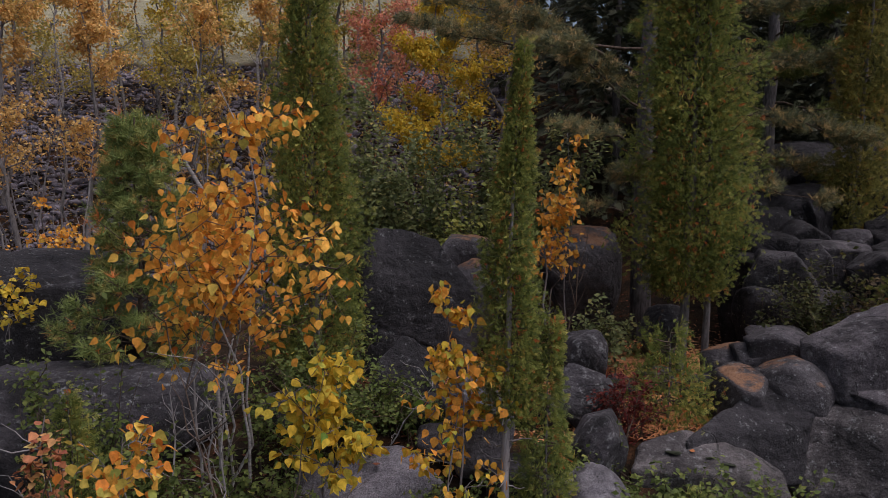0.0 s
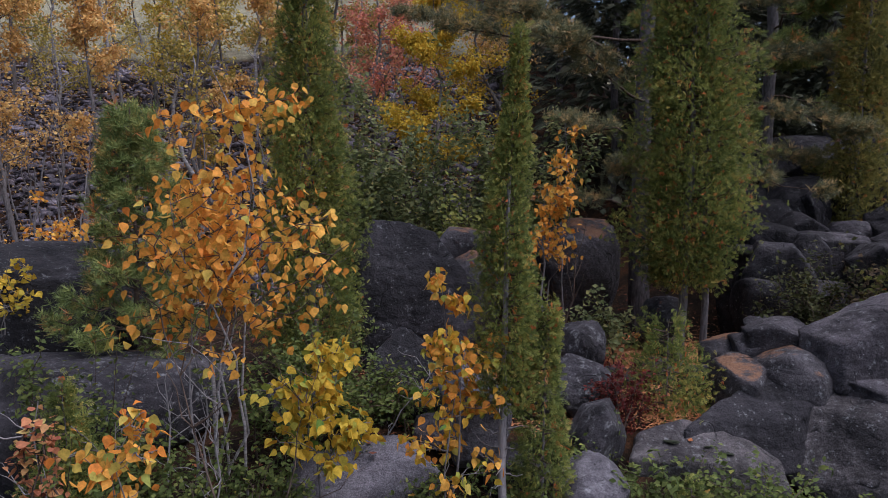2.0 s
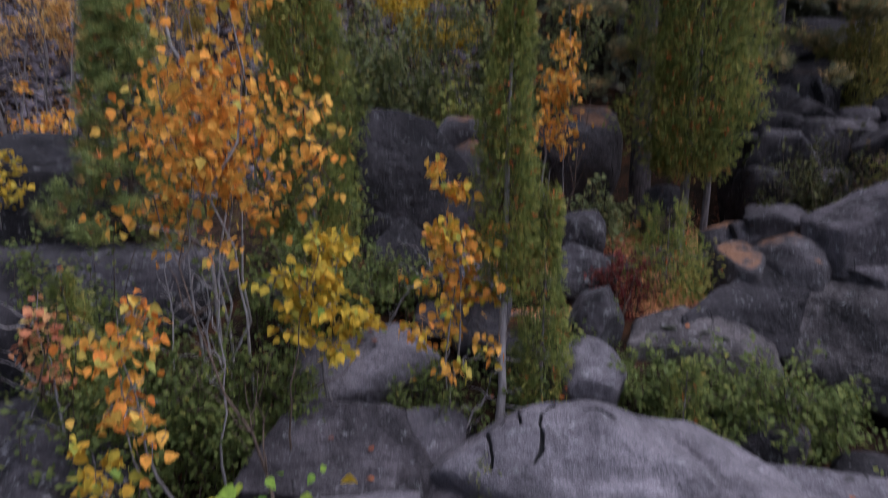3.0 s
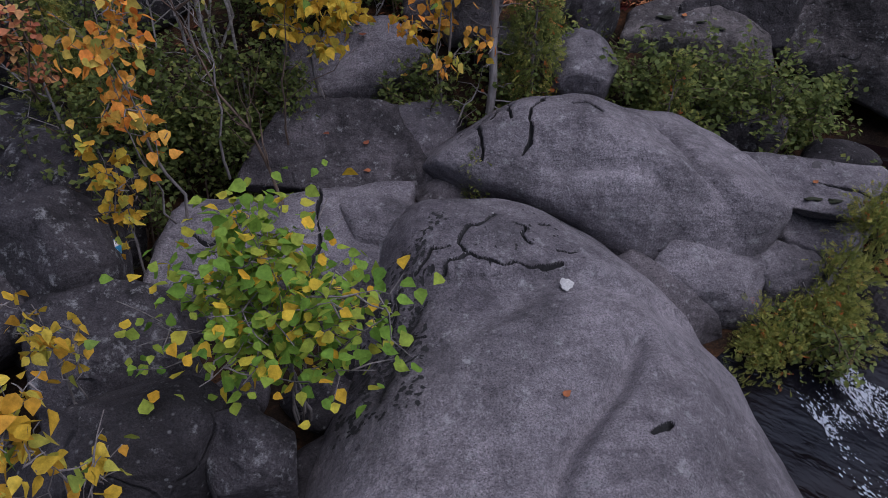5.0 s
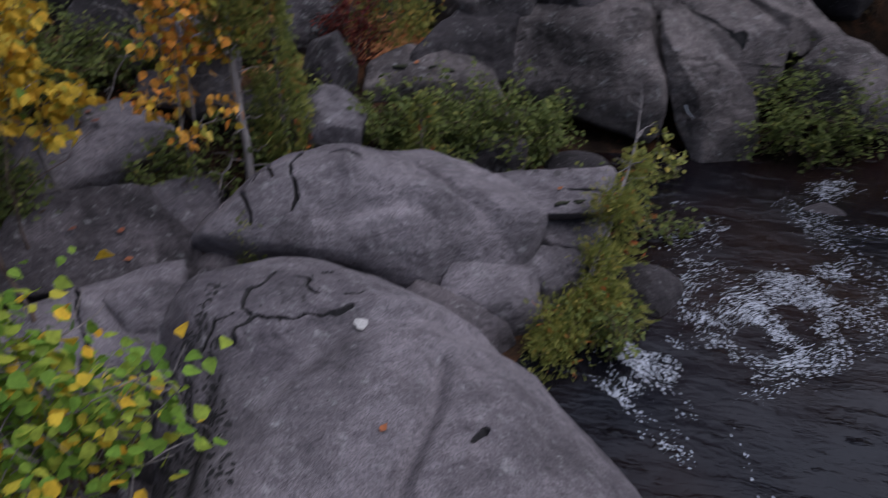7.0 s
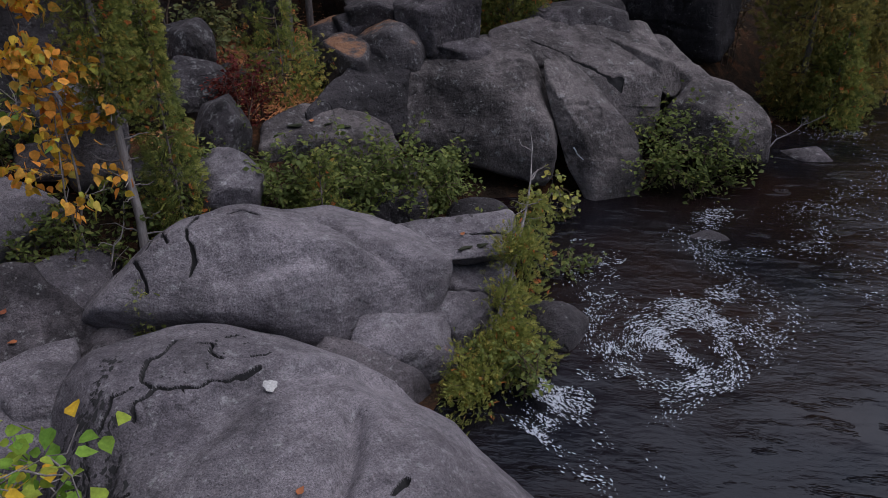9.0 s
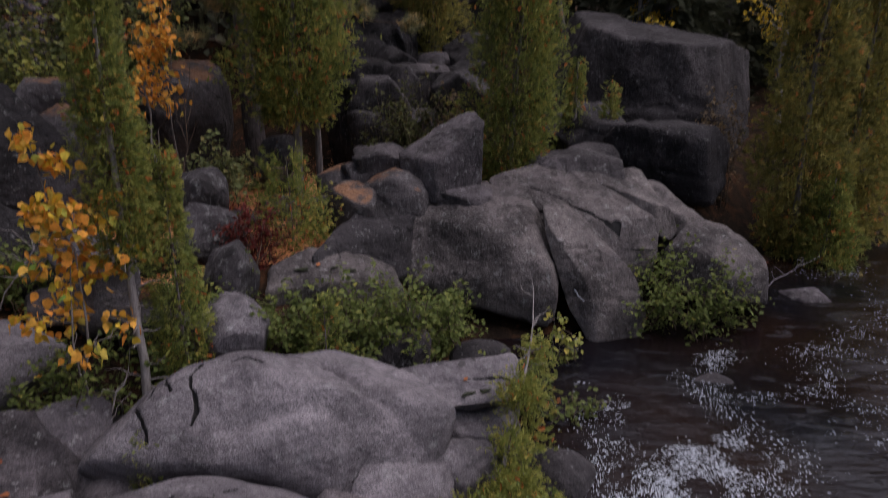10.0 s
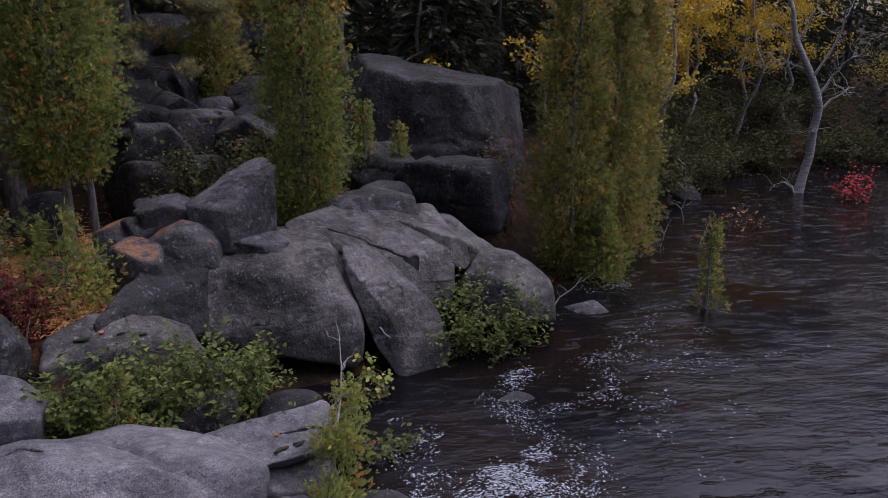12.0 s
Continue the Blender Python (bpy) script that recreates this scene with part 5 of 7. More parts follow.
# ---- cedars ----
GREENC = "tall green white cedar with rusty sprays"
cedar((-1.42, 8.0, 1.1), 6.0, 0.66, GREENC + " behind a birch", 0.03, 8600, 0.115, taper=0.85, trunk=0.08)
cedar((0.52, 5.10, 0.9), 3.65, 0.27, "slim white cedar with a bare grey trunk and rusty sprays", 0.30, 3200, 0.085, lean=(0.14, 0.3), trunk=0.036, dead=14, bark=BARK_DEAD, taper=0.72)
cedar((2.98, 8.5, 1.2), 5.6, 0.72, "broad old white cedar with two grey trunks", 0.20, 9000, 0.12, taper=0.35, trunk=0.065, stems=2, ragged=0.4)
cedar((2.33, 6.9, 0.85), 1.2, 0.60, "low bushy young cedar among the boulders", 0.02, 1300, 0.11, taper=0.5, trunk=0.02)
cedar((6.25, 10.7, 2.4), 5.0, 0.50, GREENC + " on the rock pile", 0.02, 3600, 0.17, taper=0.5, leaf=CEDAR_DULL)
cedar((5.60, 7.5, 1.35), 5.2, 0.62, GREENC + " among the boulders", 0.0, 7500, 0.12, taper=0.45, lean=(0.05, 0))
cedar((7.9, 11.6, 2.8), 6.0, 0.6, GREENC + " behind the rock pile", 0.0, 3000, 0.18, taper=0.5, leaf=CEDAR_DULL)
cedar((9.62, 5.86, 0.05), 6.5, 0.62, "dull olive white cedar standing at the water", 0.0, 6000, 0.17, taper=0.4, leaf=CEDAR_DULL)
cedar((10.65, 5.88, 0.05), 4.8, 0.75, "dull olive white cedar standing at the water", 0.0, 4500, 0.17, taper=0.6, leaf=CEDAR_DULL)
cedar((12.05, 6.26, 0.10), 5.6, 0.75, "dull olive white cedar standing at the water", 0.0, 5000, 0.18, taper=0.6, leaf=CEDAR_DULL)
cedar((9.6, 5.35, -0.05), 1.3, 0.5, "low bushy cedar overhanging the river", 0.0, 1500, 0.14, taper=0.5, leaf=CEDAR)
cedar((9.41, 3.50, -0.3), 1.6, 0.22, "small half-drowned cedar sapling in the river", 0.15, 230, 0.13, taper=0.4, leaf=CEDAR, dead=8)
cedar((7.3, 8.2, 1.6), 1.1, 0.25, "small cedar growing between boulders", 0.0, 500, 0.12, taper=0.7)
cedar((7.75, 7.9, 1.55), 0.8, 0.24, "small cedar growing between boulders", 0.0, 450, 0.12, taper=0.7)


def leaning_cedar(place, top, clumps, label):
    """A half-dead cedar: a bare leaning trunk with clumps of sprays (x, y, z, half sizes, count) about it."""
    reseed(place)
    ob = thing("cedar", place, label, "cedar tree", "white cedars")
    line = wander((0, 0, -0.1), top, 10, 0.10)
    add_part("trunk", mesh_from("trunk", *tube(line, np.linspace(0.026, 0.004, 10), 8), BARK_DEAD, soft=True), ob, "bare bleached grey trunk")
    sticks, boughs, spots, ways = [], [], [], []
    for _ in range(26):
        i = int(rng.integers(2, 10))
        e = line[i] + np.array([rng.normal(0, 0.12), rng.normal(0, 0.12), rng.uniform(-0.02, 0.16)])
        sticks.append(tube(wander(line[i], e, 5, 0.35), np.linspace(0.006, 0.0015, 5), 4))
    add_part("deadwood", mesh_from("deadwood", *join(sticks), BARK_DEAD), ob, "bare grey dead twigs")["kind"] = "stuff"
    for x, y, z, hx, hy, hz, n in clumps:
        c = np.array([x, y, z])
        for _ in range(max(4, n // 45)):
            d = rng.normal(0, 1, 3)
            e = c + d / np.linalg.norm(d) * rng.uniform(0.35, 1.0) * np.array([hx, hy, hz])
            start = line[int(np.argmin(np.linalg.norm(line - c, axis=1)))]
            bl = wander(start, e, 6, 0.25)
            boughs.append(tube(bl, np.linspace(0.008, 0.002, 6), 4))
            m = 90
            spots.append(bl[rng.integers(2, 6, m)] + rng.normal(0, 0.055, (m, 3)))
            ways.append(np.repeat((e - start)[None] / np.linalg.norm(e - start), m, 0) + rng.normal(0, 0.5, (m, 3)) + np.array([0, 0, 0.3]))
    add_part("branchwork", mesh_from("branchwork", *join(boughs), BARK_BROWN, soft=True), ob)["kind"] = "stuff"
    p, w = np.concatenate(spots), np.concatenate(ways)
    n = len(p)
    v, f = scatter(SPRAY_V, SPRAY_F, p, turns(w, rng.normal(1.57, 0.6, n)), 0.06 * rng.uniform(0.5, 1.25, n))
    tint = np.clip(0.25 + rng.beta(2, 2.2, n) * 0.65 + (rng.uniform(0, 1, n) < 0.03) * 0.5, 0, 1)
    add_part("foliage", mesh_from("foliage", v, f, CEDAR, np.repeat(tint, len(SPRAY_F))), ob)


leaning_cedar((2.42, 3.28, 0.02), (1.0, 0.85, 1.25), [(-0.1, -0.08, 0.12, 0.34, 0.26, 0.20, 700), (0.18, 0.0, 0.24, 0.32, 0.24, 0.18, 600), (0.3, -0.12, 0.08, 0.28, 0.22, 0.14, 450), (-0.3, -0.2, 0.05, 0.26, 0.24, 0.16, 420), (0.42, 0.22, 0.36, 0.26, 0.24, 0.2, 420), (0.62, 0.42, 0.62, 0.24, 0.22, 0.26, 560), (0.85, 0.55, 0.85, 0.18, 0.16, 0.2, 260)], "leaning half-dead cedar with a bleached bare trunk at the river's edge")
cedar((0.35, 4.15, 0.5), 0.42, 0.13, "tiny cedar seedling rooted in a rock crack", 0.0, 160, 0.08, taper=0.7, trunk=0.008)

cedar((-2.55, 4.75, 0.7), 1.35, 0.34, "young feathery green cedar in the thicket", 0.1, 900, 0.10, taper=0.6, trunk=0.015)
cedar((1.95, 5.05, 0.55), 0.62, 0.28, "low rusty young cedar among leafy bushes", 0.0, 420, 0.085, taper=0.5, trunk=0.012)
cedar((0.88, 5.25, 0.75), 1.75, 0.26, "young green cedar beside a grey trunk", 0.0, 1000, 0.10, taper=0.6, trunk=0.015)

# ---- pines and spruces ----
pine((3.02, 10.4, 1.1), 9.0, "large old white pine with dark sweeping boughs", [(2.0, 250, 2.0, 0.1, 160), (2.4, 200, 1.6, 0.2, 160), (3.5, 225, 2.4, 0.6, 300), (3.9, 280, 3.6, 0.9, 420), (4.3, 250, 3.3, 0.5, 420), (4.6, 180, 2.4, 0.2, 260), (4.8, 90, 3.0, 0.3, 360), (4.2, 75, 3.6, -0.2, 420), (3.6, 95, 3.2, -0.5, 380), (3.1, 70, 3.2, -0.5, 340), (5.2, 270, 3.6, 0.6, 460), (5.4, 110, 3.4, 0.4, 460), (5.8, 220, 2.8, 0.4, 380), (2.6, 110, 2.4, -0.4, 260), (6.4, 60, 3.0, 0.4, 300), (6.6, 300, 3.0, 0.6, 300), (3.0, 330, 2.2, 0.3, 200)], 0.17)
pine((6.2, 13.4, 2.6), 9.0, "tall white pine with light green sweeping boughs", [(1.6, 230, 2.2, 0.3, 300), (2.2, 270, 2.6, 0.3, 380), (2.8, 200, 2.4, 0.3, 380), (3.2, 250, 3.0, 0.4, 460), (3.6, 180, 2.6, 0.3, 380), (4.2, 280, 3.0, 0.5, 460), (4.6, 220, 3.0, 0.5, 460), (5.2, 160, 2.6, 0.5, 380), (2.4, 140, 2.4, 0.1, 300), (3.4, 120, 2.6, 0.1, 300), (5.0, 250, 2.8, 0.5, 380)], 0.14, PINE_NEEDLES, BARK_DARK, 0.13)
young = [(0.25 + 2.4 * k / 48, (k * 137.5) % 360, (0.95 - 0.75 * k / 48) * (0.8 + 0.3 * ((k * 7) % 5) / 5), 0.3, 34) for k in range(48)]
pine((-3.15, 7.4, 1.3), 2.85, "young white pine with soft green needles", young, 0.03, PINE_NEEDLES, BARK_BROWN, 0.11, width=0.5)
for x, y, h, r in ((8.4, 15.5, 8.5, 1.8), (11.2, 14.5, 9, 1.9), (13.5, 13, 8.0, 1.8), (16.0, 12.6, 9.5, 2.0), (5.6, 16.0, 10, 2.2), (19.5, 12.2, 9, 2.1), (23.5, 10.8, 9, 2.1), (27.0, 8.8, 9, 2.1), (30, 4.5, 9.5, 2.2), (9.6, 18, 11, 2.4), (14.5, 16.5, 11, 2.4), (21.5, 15.0, 11, 2.5), (3.6, 15.0, 9, 1.9), (26, 13, 11, 2.5), (33, 8, 11, 2.5), (12.6, 11.4, 6.5, 1.5), (7.0, 19.0, 12, 2.6), (3.2, 19.5, 12, 2.4), (17.8, 14.5, 10, 2.3), (32, 0, 9, 2.3), (36, -5, 10, 2.5)):
    spruce(on_ground(x, y), h, r, "dark green spruce in the shade of the forest", 2600, 0.36)

for x, y, h, r in ((24, 17, 11, 3), (29, 14, 11, 3), (34, 11.5, 12, 3), (38, 3.5, 11, 3), (41, -5, 12, 3.2), (42, 10, 13, 3.4), (30, 21, 13, 3.4), (20, 21, 12, 3), (11, 23, 13, 3), (4.5, 24, 13, 3), (7.5, 26, 15, 3.4), (10.5, 27, 15, 3.4), (14, 26.5, 15, 3.4), (17.5, 26, 15, 3.4), (24.5, 24, 15, 3.4), (2.5, 27.5, 14, 3.2), (35, 16, 15, 3.6), (46, 2, 15, 3.6), (46, -10, 15, 3.6)):
    spruce(on_ground(x, y), h, r, "dark green spruce deep in the forest", 1900, 0.65)

# ---- autumn trees on the hillside ----
for x, y, h, s, leaf, bark, n, what in (
    (-6.5, 13.0, 5.2, 1.1, RUSSET, BARK_GREY, 3200, "slim aspen with russet brown autumn leaves"),
    (-8.3, 13.8, 6.0, 1.3, RUSSET, BARK_GREY, 3400, "slim aspen with russet brown autumn leaves"),
    (-9.6, 15.5, 6.5, 1.4, OLIVE, BARK_GREY, 2600, "slim aspen with russet brown autumn leaves"),
    (-7.6, 16.5, 6.5, 1.2, OLIVE, BARK_PALE, 1000, "pale-barked aspen with few olive leaves"),
    (-5.4, 16.0, 5.0, 1.3, OLIVE, BARK_GREY, 2400, "bushy tree with olive autumn leaves"),
    (-5.7, 18.5, 4.6, 1.2, OLIVE, BARK_GREY, 2200, "bushy tree with olive autumn leaves"),
    (-3.2, 17.0, 3.6, 1.1, YELLOW, BARK_GREY, 1800, "small tree with yellow autumn leaves"),
    (-4.7, 13.6, 4.2, 0.7, OLIVE, BARK_PALE, 350, "thin pale sapling with few leaves"),
    (-7.4, 18.5, 3.4, 0.8, YELLOW, BARK_GREY, 1400, "small tree with yellow autumn leaves"),
    (-2.9, 19.5, 4.2, 1.2, OLIVE, BARK_GREY, 2000, "bushy tree with olive autumn leaves"),
    (-1.6, 15.5, 5.2, 1.2, ROSE, BARK_GREY, 3600, "slender maple with thinning red leaves"),
    (-1.0, 17.5, 5.0, 1.2, ROSE, BARK_GREY, 2400, "slender maple with thinning red leaves"),
    (-0.1, 14.4, 4.9, 1.25, YELLOW, BARK_GREY, 9000, "maple with bright yellow autumn leaves"),
    (1.2, 16.0, 5.6, 1.3, YELLOW, BARK_GREY, 3600, "maple with bright yellow autumn leaves"),
    (1.9, 17.5, 6.0, 1.3, RUSSET, BARK_GREY, 2500, "tree with russet orange autumn leaves"),
    (-10.8, 12.0, 5.0, 1.2, RUSSET, BARK_GREY, 2600, "slim aspen with russet brown autumn leaves"),
):
    broadleaf(on_ground(x, y), h, s, what, leaf=leaf, bark=bark, leaves=int(n * 1.5), size=0.08, trunk=0.06, limbs=20, crown_from=0.25, group="hillside trees")
g = np.random.default_rng(31)
for _ in range(30):
    x, y = g.uniform(-15, -1.5), g.uniform(14, 24)
    k = int(g.integers(0, 4))
    broadleaf(on_ground(x, y), g.uniform(3.2, 5.5), g.uniform(0.9, 1.4), ("bushy tree with olive autumn leaves", "slim tree with russet autumn leaves", "bushy tree with olive autumn leaves", "thin tree nearly bare of leaves")[k], leaf=(OLIVE, RUSSET, OLIVE, RUSSET)[k], bark=(BARK_GREY, BARK_GREY, BARK_PALE, BARK_GREY)[k], leaves=(2500, 2500, 2100, 500)[k], size=0.09, trunk=0.05, limbs=16, crown_from=0.2, group="hillside trees")
for x, y, h, s, n in ((-5.2, 10.9, 1.5, 0.5, 260), (-6.2, 11.4, 2.0, 0.5, 320), (-4.3, 11.8, 1.4, 0.5, 200), (-7.4, 11.2, 2.2, 0.6, 350), (-3.4, 12.2, 1.3, 0.4, 200), (-5.9, 12.6, 2.0, 0.5, 200)):
    broadleaf(on_ground(x, y), h, s, "thin sapling with scattered yellow-orange leaves", leaf=ORANGE, bark=BARK_PALE, leaves=n, size=0.08, trunk=0.018, limbs=10, name="sapling", category="sapling", group="scree saplings")

# ---- trees of the far bank ----
for x, y, h, s, leaf, bark, n, what in (
    (15.6, 9.0, 7.0, 1.5, YELLOW, BARK_PALE, 1800, "birch with a pale trunk and yellow leaves"),
    (18.2, 9.0, 6.5, 1.8, YELLOW, BARK_PALE, 3400, "birch with a pale trunk and yellow leaves"),
    (20.8, 9.2, 6.0, 2.0, YELLOW, BARK_PALE, 4200, "birch with a pale trunk and golden leaves"),
    (22.8, 8.2, 6.0, 2.0, YELLOW, BARK_PALE, 4600, "birch with a pale trunk and golden leaves"),
    (25.0, 7.6, 7.5, 2.2, YELLOW, BARK_PALE, 3600, "birch with a pale trunk and golden leaves"),
    (27.0, 5.2, 7.5, 2.2, OLIVE, BARK_PALE, 2600, "birch with a pale trunk and thinning leaves"),
    (13.4, 9.0, 6.0, 1.0, YELLOW, BARK_PALE, 900, "slender birch with few yellow leaves"),
    (15.2, 7.9, 5.5, 0.8, OLIVE, BARK_PALE, 500, "slender pale birch nearly bare at the water"),
    (16.1, 8.1, 5.5, 0.8, OLIVE, BARK_PALE, 450, "slender pale birch nearly bare at the water"),
    (17.0, 8.0, 5.0, 0.8, YELLOW, BARK_PALE, 500, "slender pale birch nearly bare at the water"),
    (19.6, 8.4, 5.5, 1.0, YELLOW, BARK_PALE, 900, "slender pale birch nearly bare at the water"),
    (21.8, 8.0, 5.5, 1.0, YELLOW, BARK_PALE, 900, "slender pale birch nearly bare at the water"),
    (11.4, 6.3, 6.2, 0.7, YELLOW, BARK_GREY, 700, "slim tree with yellow leaves behind the cedars"),
    (10.6, 12.6, 5.0, 0.9, ORANGE, BARK_GREY, 900, "slim tree with orange autumn leaves on the cliff"),
    (11.9, 11.6, 5.0, 0.9, YELLOW, BARK_GREY, 700, "slim tree with yellow autumn leaves beside the cliff"),
):
    broadleaf(on_ground(x, y), h, s, what, leaf=leaf, bark=bark, leaves=int(n * 1.7), size=0.095, trunk=0.07, limbs=20, crown_from=0.28, group="far bank birches")


def dead_tree(place, side, bends, forks, label):
    """A crooked leafless tree; bends: sideways, up and radius along the trunk; forks: bend to start at, then sideways and up of the end."""
    reseed(place)
    ob = thing("dead_tree", place, label, "tree")
    way = np.array([math.cos(radians(side)), math.sin(radians(side)), 0])
    b = np.array(bends, float)
    fine = np.linspace(0, len(b) - 1, 40)
    a, h, r = (np.interp(fine, np.arange(len(b)), b[:, k]) for k in range(3))
    line = way * a[:, None] + np.stack([0.12 * np.sin(h), 0.10 * np.sin(1.7 * h), h], 1)
    line[1:-1] = (line[:-2] + 2 * line[1:-1] + line[2:]) / 4
    add_part("trunk", mesh_from("trunk", *tube(line, r, 9), BARK_PALE, soft=True), ob)
    twigs = []
    for k, dx, up in forks:
        start = line[min(int(k / (len(b) - 1) * 39), 39)]
        end = start + way * dx + np.array([rng.normal(0, 0.3), rng.normal(0, 0.3), up])
        limb = wander(start, end, 9, 0.3, 0.12)
        add_part("limb", mesh_from("limb", *tube(limb, np.linspace(0.036, 0.006, 9), 6), BARK_PALE, soft=True), ob)
        for _ in range(9):
            q = int(rng.integers(3, 9))
            tip = limb[q] + rng.normal(0, 0.35, 3) + np.array([0, 0, 0.15])
            twigs.append(tube(wander(limb[q], tip, 5, 0.4), np.linspace(0.012, 0.003, 5), 3))
    add_part("branchwork", mesh_from("branchwork", *join(twigs), BARK_PALE, soft=True), ob)["kind"] = "stuff"


dead_tree((18.7, 5.0, -0.4), -73, [(-0.10, 0.0, 0.135), (0.02, 0.7, 0.112), (0.10, 1.3, 0.104), (0.0, 1.9, 0.098), (0.0, 2.5, 0.092), (-0.22, 3.2, 0.084), (-0.5, 4.0, 0.07), (-0.62, 4.8, 0.05), (-1.1, 5.5, 0.02)],
          [(4, 0.9, 0.5), (4.4, 1.3, 1.0), (5, -0.9, 0.4), (5.5, -1.3, 0.9), (5, 0.5, 1.6), (6, 0.4, 1.1), (2.6, -0.5, 0.35), (0.6, -0.3, 0.35)], "crooked dead pale tree standing in the river")

